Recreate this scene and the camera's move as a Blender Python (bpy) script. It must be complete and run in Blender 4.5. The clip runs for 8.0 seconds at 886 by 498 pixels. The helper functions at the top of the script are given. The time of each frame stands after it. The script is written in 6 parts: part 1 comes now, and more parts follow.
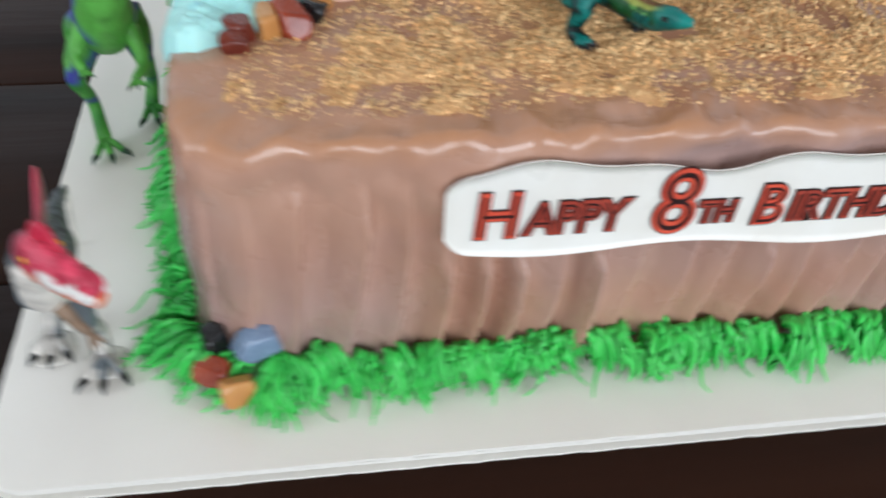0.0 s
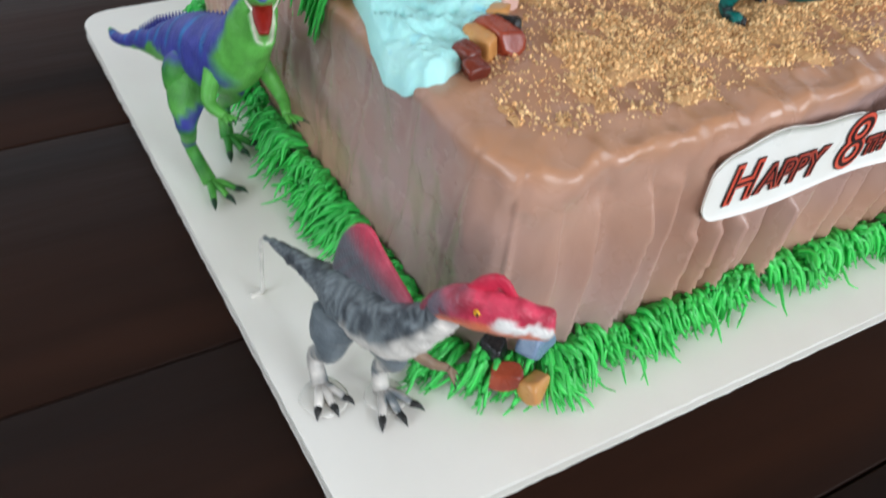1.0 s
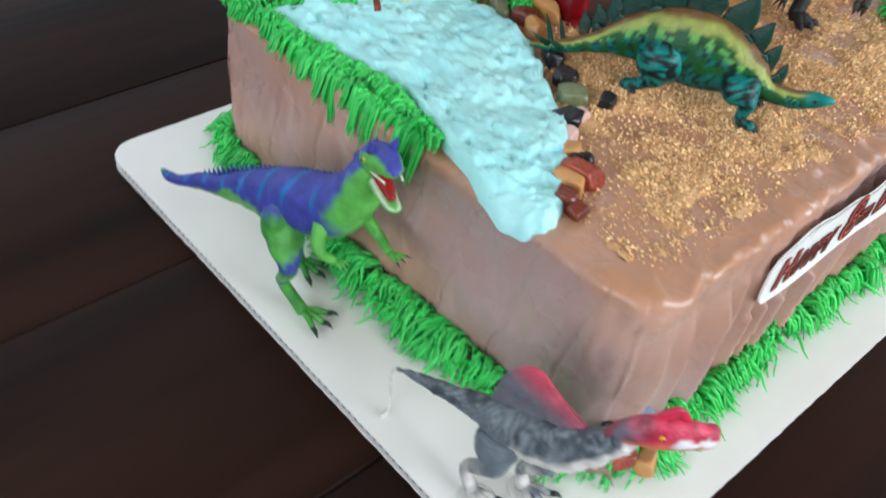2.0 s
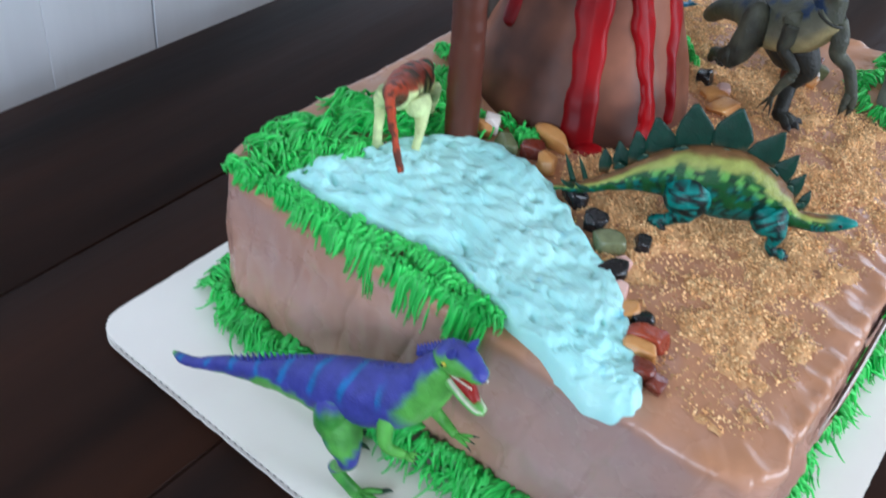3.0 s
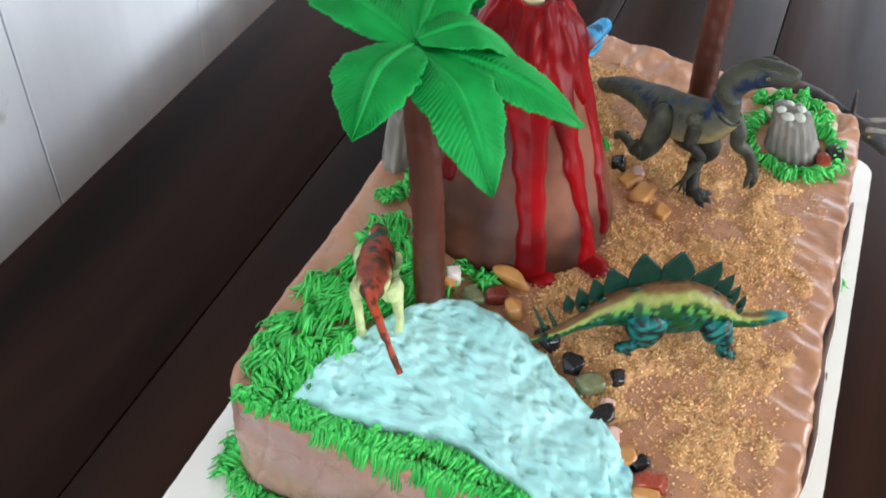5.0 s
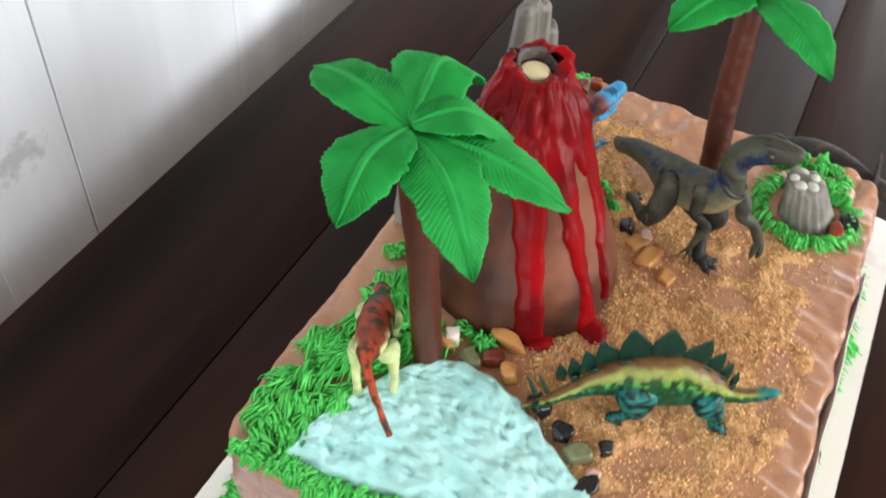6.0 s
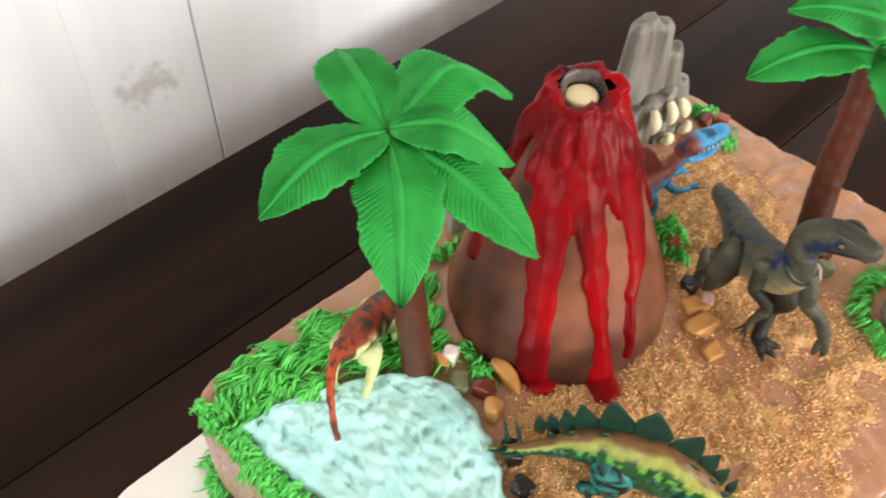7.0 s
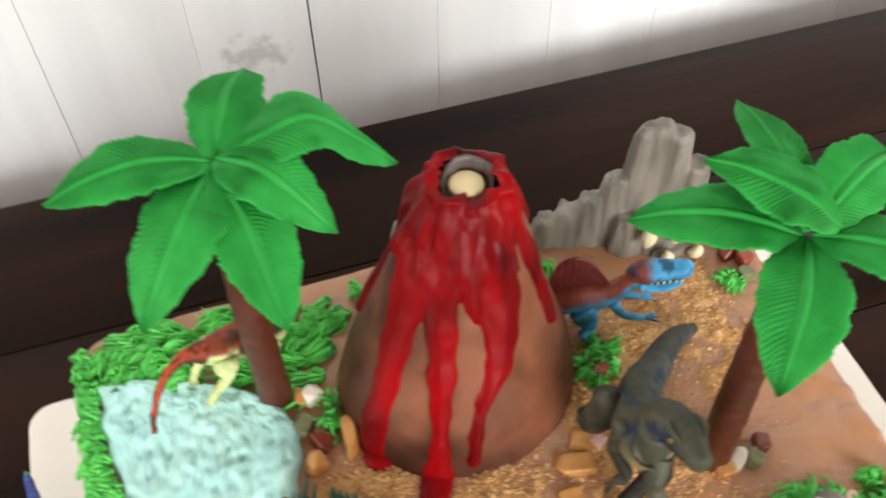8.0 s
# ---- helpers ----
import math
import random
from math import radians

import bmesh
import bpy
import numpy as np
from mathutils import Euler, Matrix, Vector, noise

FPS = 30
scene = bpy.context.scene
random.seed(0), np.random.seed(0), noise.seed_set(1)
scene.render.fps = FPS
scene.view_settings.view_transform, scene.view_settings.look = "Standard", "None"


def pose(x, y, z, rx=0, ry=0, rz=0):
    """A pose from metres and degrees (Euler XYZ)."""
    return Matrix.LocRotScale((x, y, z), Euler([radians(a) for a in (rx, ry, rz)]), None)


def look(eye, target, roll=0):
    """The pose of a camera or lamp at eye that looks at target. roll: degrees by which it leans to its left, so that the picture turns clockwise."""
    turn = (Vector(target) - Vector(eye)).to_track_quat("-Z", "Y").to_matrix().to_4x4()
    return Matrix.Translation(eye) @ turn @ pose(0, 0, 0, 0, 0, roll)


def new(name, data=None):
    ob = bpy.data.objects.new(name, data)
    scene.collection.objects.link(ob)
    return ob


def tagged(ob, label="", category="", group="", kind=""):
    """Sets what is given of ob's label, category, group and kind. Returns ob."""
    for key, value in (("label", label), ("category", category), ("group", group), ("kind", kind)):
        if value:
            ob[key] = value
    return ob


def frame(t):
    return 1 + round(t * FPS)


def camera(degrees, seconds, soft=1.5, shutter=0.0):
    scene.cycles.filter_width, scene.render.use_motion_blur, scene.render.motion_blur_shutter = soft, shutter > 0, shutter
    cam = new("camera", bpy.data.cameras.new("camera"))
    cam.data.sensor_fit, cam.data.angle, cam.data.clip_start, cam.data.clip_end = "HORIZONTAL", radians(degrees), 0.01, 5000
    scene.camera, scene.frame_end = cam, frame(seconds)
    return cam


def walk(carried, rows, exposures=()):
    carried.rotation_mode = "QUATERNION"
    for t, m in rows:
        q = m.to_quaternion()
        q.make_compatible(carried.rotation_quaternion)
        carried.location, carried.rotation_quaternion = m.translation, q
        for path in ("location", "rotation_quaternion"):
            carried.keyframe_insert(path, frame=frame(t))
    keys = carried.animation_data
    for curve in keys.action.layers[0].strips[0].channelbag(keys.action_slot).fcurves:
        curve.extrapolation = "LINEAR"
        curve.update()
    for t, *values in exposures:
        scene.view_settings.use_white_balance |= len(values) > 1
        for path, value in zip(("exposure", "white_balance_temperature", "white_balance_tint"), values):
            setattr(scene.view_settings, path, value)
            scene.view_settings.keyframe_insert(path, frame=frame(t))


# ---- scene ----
cam = camera(51.9, 8.0, soft=1.8, shutter=0.5)
PATH = [
    (0, (0.11140, -0.14681, 0.25469), (0.24761, 0.60229, -0.39361), 3.284),
    (0.2, (0.068, -0.141, 0.271), (0.422, 1.285, -1.087), 2.9),
    (0.5, (-0.00720, -0.11947, 0.26078), (0.32312, 0.53986, -0.41463), 6.451),
    (0.7, (-0.036, -0.113, 0.269), (0.674, 1.151, -1.108), 7.0),
    (1, (-0.07090, -0.09229, 0.27519), (0.34376, 0.51594, -0.40165), 7.042),
    (1.2, (-0.074, -0.084, 0.287), (0.791, 1.105, -1.069), 7.7),
    (1.5, (-0.09028, -0.07920, 0.30855), (0.36009, 0.50964, -0.36260), 7.041),
    (1.7, (-0.12853, -0.06369, 0.32697), (0.35344, 0.49468, -0.34825), 7.309),
    (2.8, (-0.18585, 0.07566, 0.37196), (0.45829, 0.45978, -0.28950), 10.862),
    (3, (-0.17632, 0.08581, 0.38536), (0.45945, 0.47318, -0.28227), 9.896),
    (3.5, (-0.18969, 0.15023, 0.40815), (0.47725, 0.44973, -0.27412), 8.773),
    (4, (-0.17611, 0.19910, 0.44657), (0.48508, 0.41925, -0.27062), 8.754),
    (4.2, (-0.16834, 0.20785, 0.45500), (0.49530, 0.39331, -0.26969), 9.517),
    (5.3, (-0.14333, 0.18384, 0.53110), (0.48525, 0.39578, -0.21721), 6.504),
    (5.5, (-0.14275, 0.18095, 0.53567), (0.48994, 0.40547, -0.20547), 5.585),
    (6, (-0.11886, 0.17207, 0.54984), (0.49584, 0.43289, -0.19455), 5.798),
    (6.2, (-0.098, 0.162, 0.551), (1.091, 0.744, -0.948), 5.8),
    (6.5, (-0.06427, 0.13703, 0.55012), (0.48021, 0.49505, -0.20841), 5.428),
    (6.8, (-0.026, 0.095, 0.550), (0.936, 0.960, -0.975), 3.3),
    (7, (-0.01596, 0.09230, 0.54565), (0.42894, 0.54651, -0.22620), 1.654),
    (7.2, (-0.006, 0.085, 0.554), (0.824, 1.030, -1.001), 0.2),
    (7.5, (0.05352, 0.06048, 0.56440), (0.39685, 0.58393, -0.21542), 0.820),
    (7.7, (0.117, 0.037, 0.563), (0.622, 1.197, -0.986), -0.8),
    (8, (0.18142, 0.01925, 0.55336), (0.36608, 0.62535, -0.22030), -1.067),
]
EXPOSURES = [(0.0, -0.36, 6000, 6), (1.7, -0.08, 5900, 5), (2.8, -0.02, 5450, 8), (3.5, -0.06, 5520, 9), (4.2, 0.10, 5950, 10), (5.3, 0.14, 6150, 9),
             (6.5, 0.28, 7000, 12), (7.2, 0.38, 7250, 13), (8.0, 0.23, 7250, 11)]
walk(cam, [(t, look(eye, target, roll)) for t, eye, target, roll in PATH], exposures=EXPOSURES)

# ---- light: daylight through two windows of the room ----
world = bpy.data.worlds.new("sky")
scene.world = world
world.use_nodes = True
sky = world.node_tree.nodes.new("ShaderNodeTexSky")
sky.sky_type, sky.sun_disc = "NISHITA", False
sky.sun_elevation, sky.sun_rotation = radians(40), radians(150)
world.node_tree.links.new(sky.outputs["Color"], world.node_tree.nodes["Background"].inputs["Color"])
world.node_tree.nodes["Background"].inputs["Strength"].default_value = 0.12

ROOM = (-1.9, 2.6, -2.3, 0.685, -0.75, 1.75)   # x0, x1, y0, y1, floor, ceiling


def window_light(name, eye, target, w, h, watts, colour):
    data = bpy.data.lights.new(name, "AREA")
    data.shape, data.size, data.size_y, data.energy, data.color = "RECTANGLE", w, h, watts, colour
    ob = new(name, data)
    ob.matrix_world = look(eye, target)
    return ob


window_light("window_light", (2.57, -0.55, 0.75), (0.0, -0.55, 0.70), 1.5, 1.3, 18.0, (0.95, 0.97, 1.0))
window_light("window_light", (0.80, -2.27, 0.95), (0.70, 0.0, 0.80), 1.9, 1.3, 78.0, (0.97, 0.98, 1.0))
window_light("window_light", (-1.87, -0.35, 0.90), (0.0, -0.35, 0.80), 1.3, 1.2, 30.0, (0.97, 0.98, 1.0))



# ---- materials ----
def lin(r, g, b):
    """Linear colour from 0..255 display values."""
    return tuple(((c / 255) / 12.92 if c / 255 <= 0.04045 else ((c / 255 + 0.055) / 1.055) ** 2.4) for c in (r, g, b))


def material(name, a, b, scale=40.0, rough=0.5, bump=0.1, bump_scale=300.0, detail=6.0, spread=(0.35, 0.65), coat=0.0,
             stretch=(1, 1, 1), sss=0.0, island=0.0, bump_dist=0.001, third=None, third_scale=8.0, third_at=(0.55, 0.75), metal=0.0, rough_var=0.1, obj_random=0.0, spec=0.5):
    """Two-tone noise colour, an optional third tone in larger patches, grain in the relief and in the gloss."""
    m = bpy.data.materials.new(name)
    m.use_nodes = True
    nt = m.node_tree
    n, l = nt.nodes, nt.links
    bsdf = n["Principled BSDF"]
    tc = n.new("ShaderNodeTexCoord")
    mp = n.new("ShaderNodeMapping")
    mp.inputs["Scale"].default_value = stretch
    l.new(tc.outputs["Object"], mp.inputs["Vector"])

    def ramp_noise(sc, lo, hi, det=detail):
        t = n.new("ShaderNodeTexNoise")
        t.inputs["Scale"].default_value, t.inputs["Detail"].default_value = sc, det
        l.new(mp.outputs["Vector"], t.inputs["Vector"])
        r = n.new("ShaderNodeMapRange")
        r.inputs["From Min"].default_value, r.inputs["From Max"].default_value = lo, hi
        l.new(t.outputs["Fac"], r.inputs["Value"])
        return r.outputs["Result"]

    mix = n.new("ShaderNodeMix")
    mix.data_type = "RGBA"
    mix.inputs["A"].default_value, mix.inputs["B"].default_value = (*a, 1), (*b, 1)
    l.new(ramp_noise(scale, *spread), mix.inputs["Factor"])
    colour = mix.outputs["Result"]
    if third:
        mx = n.new("ShaderNodeMix")
        mx.data_type = "RGBA"
        mx.inputs["B"].default_value = (*third, 1)
        l.new(colour, mx.inputs["A"])
        l.new(ramp_noise(third_scale, *third_at, 3.0), mx.inputs["Factor"])
        colour = mx.outputs["Result"]
    if island or obj_random:
        src = n.new("ShaderNodeNewGeometry").outputs["Random Per Island"] if island else n.new("ShaderNodeObjectInfo").outputs["Random"]
        amt = island or obj_random
        mr = n.new("ShaderNodeMapRange")
        mr.inputs["To Min"].default_value, mr.inputs["To Max"].default_value = 1 - amt, 1 + amt
        l.new(src, mr.inputs["Value"])
        hs = n.new("ShaderNodeHueSaturation")
        l.new(mr.outputs["Result"], hs.inputs["Value"])
        l.new(colour, hs.inputs["Color"])
        colour = hs.outputs["Color"]
    l.new(colour, bsdf.inputs["Base Color"])
    rr = n.new("ShaderNodeMapRange")
    rr.inputs["To Min"].default_value, rr.inputs["To Max"].default_value = max(0.02, rough - rough_var), min(1, rough + rough_var)
    l.new(ramp_noise(scale * 1.7, 0.3, 0.7), rr.inputs["Value"])
    l.new(rr.outputs["Result"], bsdf.inputs["Roughness"])
    bsdf.inputs["Metallic"].default_value = metal
    bsdf.inputs["Specular IOR Level"].default_value = spec
    bsdf.inputs["Coat Weight"].default_value = coat
    bsdf.inputs["Coat Roughness"].default_value = 0.15
    if sss:
        bsdf.inputs["Subsurface Weight"].default_value = sss
        bsdf.inputs["Subsurface Radius"].default_value = (1.0, 0.8, 0.6)
        bsdf.inputs["Subsurface Scale"].default_value = 0.003
    if bump:
        t = n.new("ShaderNodeTexNoise")
        t.inputs["Scale"].default_value, t.inputs["Detail"].default_value = bump_scale, 5.0
        l.new(mp.outputs["Vector"], t.inputs["Vector"])
        bp = n.new("ShaderNodeBump")
        bp.inputs["Strength"].default_value, bp.inputs["Distance"].default_value = bump, bump_dist
        l.new(t.outputs["Fac"], bp.inputs["Height"])
        l.new(bp.outputs["Normal"], bsdf.inputs["Normal"])
    return m


def toy_material(name, rough=0.42, bump=0.35, bump_scale=900.0):
    """Painted vinyl: the paint is a colour attribute of the toy, with a fine scaly relief."""
    m = bpy.data.materials.new(name)
    m.use_nodes = True
    nt = m.node_tree
    n, l = nt.nodes, nt.links
    bsdf = n["Principled BSDF"]
    at = n.new("ShaderNodeAttribute")
    at.attribute_name = "paint"
    tc = n.new("ShaderNodeTexCoord")
    ns = n.new("ShaderNodeTexNoise")
    ns.inputs["Scale"].default_value, ns.inputs["Detail"].default_value = 160.0, 5.0
    l.new(tc.outputs["Object"], ns.inputs["Vector"])
    mr = n.new("ShaderNodeMapRange")
    mr.inputs["From Min"].default_value, mr.inputs["From Max"].default_value = 0.3, 0.7
    mr.inputs["To Min"].default_value, mr.inputs["To Max"].default_value = 0.78, 1.18
    l.new(ns.outputs["Fac"], mr.inputs["Value"])
    hs = n.new("ShaderNodeHueSaturation")
    l.new(at.outputs["Color"], hs.inputs["Color"])
    l.new(mr.outputs["Result"], hs.inputs["Value"])
    l.new(hs.outputs["Color"], bsdf.inputs["Base Color"])
    vo = n.new("ShaderNodeTexVoronoi")
    vo.inputs["Scale"].default_value = bump_scale
    l.new(tc.outputs["Object"], vo.inputs["Vector"])
    bp = n.new("ShaderNodeBump")
    bp.inputs["Strength"].default_value, bp.inputs["Distance"].default_value = bump, 0.0006
    l.new(vo.outputs["Distance"], bp.inputs["Height"])
    l.new(bp.outputs["Normal"], bsdf.inputs["Normal"])
    bsdf.inputs["Roughness"].default_value = rough
    bsdf.inputs["Specular IOR Level"].default_value = 0.32
    return m


FROSTING = material("buttercream", lin(188, 148, 128), lin(174, 132, 112), 22, 0.29, 0.25, 90, third=lin(168, 142, 138), third_scale=9, third_at=(0.42, 0.64), sss=0.06, bump_dist=0.002)

def bounce_by_height(m, colour, z0, z1):
    """Crumbs' warm reflection painted into the frosting's top, with a ragged lower limit."""
    nt = m.node_tree
    n, l = nt.nodes, nt.links
    bsdf = n["Principled BSDF"]
    src = bsdf.inputs["Base Color"].links[0].from_socket
    tc = n.new("ShaderNodeTexCoord")
    sep = n.new("ShaderNodeSeparateXYZ")
    l.new(tc.outputs["Object"], sep.inputs["Vector"])
    ns = n.new("ShaderNodeTexNoise")
    ns.inputs["Scale"].default_value, ns.inputs["Detail"].default_value = 38.0, 4.0
    l.new(tc.outputs["Object"], ns.inputs["Vector"])
    ad = n.new("ShaderNodeMath")
    ad.operation = "MULTIPLY_ADD"
    ad.inputs[1].default_value = 0.016
    l.new(ns.outputs["Fac"], ad.inputs[0])
    l.new(sep.outputs["Z"], ad.inputs[2])
    mr = n.new("ShaderNodeMapRange")
    mr.inputs["From Min"].default_value, mr.inputs["From Max"].default_value = z0 + 0.008, z1 + 0.008
    l.new(ad.outputs["Value"], mr.inputs["Value"])
    mx = n.new("ShaderNodeMix")
    mx.data_type = "RGBA"
    mx.inputs["B"].default_value = (*colour, 1)
    l.new(src, mx.inputs["A"])
    l.new(mr.outputs["Result"], mx.inputs["Factor"])
    l.new(mx.outputs["Result"], bsdf.inputs["Base Color"])


bounce_by_height(FROSTING, lin(182, 132, 98), 0.095, 0.106)
POND = material("pond_icing", lin(172, 230, 228), lin(188, 238, 234), 30, 0.56, 0.5, 260, sss=0.2, third=lin(128, 208, 228), third_scale=60, third_at=(0.66, 0.80), bump_dist=0.001)
GREEN = material("green_icing", lin(66, 194, 80), lin(86, 208, 94), 60, 0.42, 0.1, 500, sss=0.15, island=0.22)
SAND = material("crumb_bed", lin(222, 178, 124), lin(198, 150, 102), 260, 0.8, 0.6, 520, third=lin(180, 120, 78), third_scale=20, bump_dist=0.002)
CRUMB = material("crumbs", lin(240, 206, 152), lin(214, 168, 112), 200, 0.7, 0.3, 900, island=0.45)
CHOCOLATE = material("modelling_chocolate", lin(146, 92, 68), lin(120, 70, 50), 16, 0.50, 0.12, 60, third=lin(58, 30, 19), third_scale=15, third_at=(0.47, 0.68), bump_dist=0.002, spec=0.26)
LAVA = material("red_lava", lin(150, 8, 16), lin(106, 6, 12), 30, 0.40, 0.12, 70, third=lin(56, 8, 12), third_scale=24, third_at=(0.50, 0.68), bump_dist=0.002, stretch=(1, 1, 0.45), spec=0.13)
TRUNK = material("brown_fondant", lin(92, 43, 25), lin(66, 29, 17), 32, 0.46, 0.2, 90, stretch=(1, 1, 0.35), bump_dist=0.002)
LEAF = material("leaf_fondant", lin(20, 142, 58), lin(30, 160, 70), 50, 0.58, 0.22, 300, spec=0.24)
BOARD = material("white_paper", lin(246, 243, 236), lin(240, 236, 229), 14, 0.38, 0.05, 400, third=lin(214, 208, 198), third_scale=25, third_at=(0.66, 0.85))
KRAFT = material("corrugated_core", lin(104, 97, 90), lin(74, 68, 62), 300, 0.8, 0.3, 500)
TABLE = material("stained_wood", lin(46, 27, 19), lin(20, 12, 9), 9, 0.38, 0.35, 45, detail=10, stretch=(0.16, 1.5, 1.5), third=lin(44, 26, 19), third_scale=7, third_at=(0.55, 0.8), obj_random=0.16, bump_dist=0.0015, spec=0.07)
WALL = material("white_painted_wood", lin(240, 245, 250), lin(226, 231, 236), 10, 0.62, 0.4, 60, detail=9, stretch=(1.6, 1.6, 0.12), third=lin(180, 178, 176), third_scale=9, third_at=(0.70, 0.88), obj_random=0.04, bump_dist=0.0012)
PLASTER = material("wall_paint", lin(150, 136, 120), lin(140, 126, 110), 6, 0.85, 0.1, 80)
FLOOR = material("floor_boards", lin(128, 100, 76), lin(108, 82, 60), 8, 0.45, 0.2, 60, stretch=(0.2, 1.4, 1))
ROCK = material("grey_plastic_rock", lin(150, 146, 138), lin(112, 108, 100), 70, 0.55, 0.5, 220, stretch=(1, 1, 0.3), third=lin(84, 80, 72), third_scale=45, third_at=(0.56, 0.75))
IVORY = material("ivory", lin(236, 228, 196), lin(222, 212, 178), 120, 0.4, 0.1, 500)


def tone_patch(m, centre, radius, colour, strength=0.6, grain=70.0, soft=0.5):
    """A ragged patch of another colour round a centre."""
    nt = m.node_tree
    n, l = nt.nodes, nt.links
    bsdf = n["Principled BSDF"]
    src = bsdf.inputs["Base Color"].links[0].from_socket
    tc = n.new("ShaderNodeTexCoord")
    mp = n.new("ShaderNodeMapping")
    mp.inputs["Location"].default_value = [-c / r for c, r in zip(centre, radius)]
    mp.inputs["Scale"].default_value = [1 / r for r in radius]
    l.new(tc.outputs["Object"], mp.inputs["Vector"])
    ln = n.new("ShaderNodeVectorMath")
    ln.operation = "LENGTH"
    l.new(mp.outputs["Vector"], ln.inputs[0])
    ns = n.new("ShaderNodeTexNoise")
    ns.inputs["Scale"].default_value, ns.inputs["Detail"].default_value = grain, 4.0
    l.new(tc.outputs["Object"], ns.inputs["Vector"])
    ad = n.new("ShaderNodeMath")
    ad.operation = "MULTIPLY_ADD"
    ad.inputs[1].default_value = 2.4
    l.new(ns.outputs["Fac"], ad.inputs[0])
    l.new(ln.outputs["Value"], ad.inputs[2])
    mr = n.new("ShaderNodeMapRange")
    mr.inputs["From Min"].default_value, mr.inputs["From Max"].default_value = 1.75 + soft / 2, 1.75 - soft / 2
    mr.inputs["To Max"].default_value = strength
    l.new(ad.outputs["Value"], mr.inputs["Value"])
    mx = n.new("ShaderNodeMix")
    mx.data_type = "RGBA"
    mx.inputs["B"].default_value = (*colour, 1)
    l.new(src, mx.inputs["A"])
    l.new(mr.outputs["Result"], mx.inputs["Factor"])
    l.new(mx.outputs["Result"], bsdf.inputs["Base Color"])


# grey knot showing through the wall's paint
tone_patch(WALL, (0.214, 0.685, 0.042), (0.040, 0.2, 0.024), lin(150, 146, 142), 0.42)
# darker brown on the cone's east flank, front foot and west flank
tone_patch(CHOCOLATE, (0.332, 0.262, 0.125), (0.034, 0.060, 0.050), lin(50, 27, 18), 0.75, 26.0, 1.2)
tone_patch(CHOCOLATE, (0.250, 0.215, 0.108), (0.050, 0.030, 0.012), lin(58, 32, 22), 0.6, 30.0, 1.2)
tone_patch(CHOCOLATE, (0.200, 0.287, 0.135), (0.040, 0.090, 0.080), lin(44, 24, 17), 0.8, 24.0, 1.2)
EGG = material("egg_shell", lin(200, 204, 190), lin(184, 190, 174), 90, 0.45, 0.1, 600)
CANDLE = material("candle_wax", lin(246, 232, 190), lin(240, 222, 176), 60, 0.4, 0.05, 300, sss=0.3)
SUGAR = material("sugar_sheet", lin(244, 242, 236), lin(238, 234, 226), 40, 0.35, 0.08, 300)
INK_RED = material("red_ink", lin(224, 92, 68), lin(204, 72, 54), 90, 0.4, 0.0)
INK_MAROON = material("maroon_ink", lin(186, 80, 62), lin(160, 62, 50), 90, 0.4, 0.0)
INK_DARK = material("dark_ink", lin(46, 22, 24), lin(36, 18, 20), 90, 0.4, 0.0)
ASH = material("grey_fondant", lin(92, 84, 82), lin(64, 58, 56), 60, 0.5, 0.3, 200)
GLUE = material("clear_glue", lin(226, 222, 214), lin(216, 212, 204), 60, 0.12, 0.2, 300)
STONES = {
    "black": material("black_candy", lin(34, 34, 36), lin(24, 24, 26), 80, 0.26, 0.3, 200),
    "brown": material("brown_candy", lin(120, 52, 36), lin(96, 38, 28), 80, 0.28, 0.3, 200),
    "tan": material("tan_candy", lin(206, 152, 90), lin(186, 128, 70), 80, 0.34, 0.3, 200),
    "pink": material("pink_candy", lin(226, 190, 178), lin(210, 168, 156), 120, 0.36, 0.3, 200),
    "green": material("green_candy", lin(122, 128, 92), lin(100, 104, 74), 220, 0.34, 0.3, 200),
    "blue": material("blue_candy", lin(132, 152, 178), lin(108, 128, 156), 120, 0.3, 0.3, 200),
    "white": material("white_candy", lin(236, 226, 218), lin(222, 208, 198), 120, 0.36, 0.3, 200),
    "rust": material("rust_candy", lin(156, 70, 44), lin(128, 50, 34), 80, 0.26, 0.3, 200),
}
VINYL = toy_material("painted_vinyl")
VINYL_DULL = toy_material("dull_painted_vinyl", 0.55, 0.5, 700.0)


# ---- mesh helpers ----
def obj(name, bm, mat, parent=None, label="", smooth=True):
    """Links a bmesh as one mesh object, under a thing where a parent is given."""
    me = bpy.data.meshes.new(name)
    bm.to_mesh(me)
    bm.free()
    return obj_me(name, me, mat, parent, label, smooth)


def obj_me(name, me, mat, parent=None, label="", smooth=True):
    if mat:
        me.materials.append(mat)
    if smooth:
        me.polygons.foreach_set("use_smooth", [True] * len(me.polygons))
    ob = new(name, me)
    if parent:
        ob.parent = parent
        ob.matrix_parent_inverse = parent.matrix_world.inverted() if parent.type != "EMPTY" else Matrix.Translation(parent.location).inverted()
    if label:
        tagged(ob, label)
    return ob


def raw(name, verts, faces, mat, parent=None, label="", smooth=True):
    me = bpy.data.meshes.new(name)
    me.from_pydata([tuple(v) for v in verts], [], faces)
    me.update()
    return obj_me(name, me, mat, parent, label, smooth)


def empty(name, at, label, category, group="", kind=""):
    e = new(name)
    e.location = at
    e.empty_display_size = 0.01
    return tagged(e, label, category, group, kind)


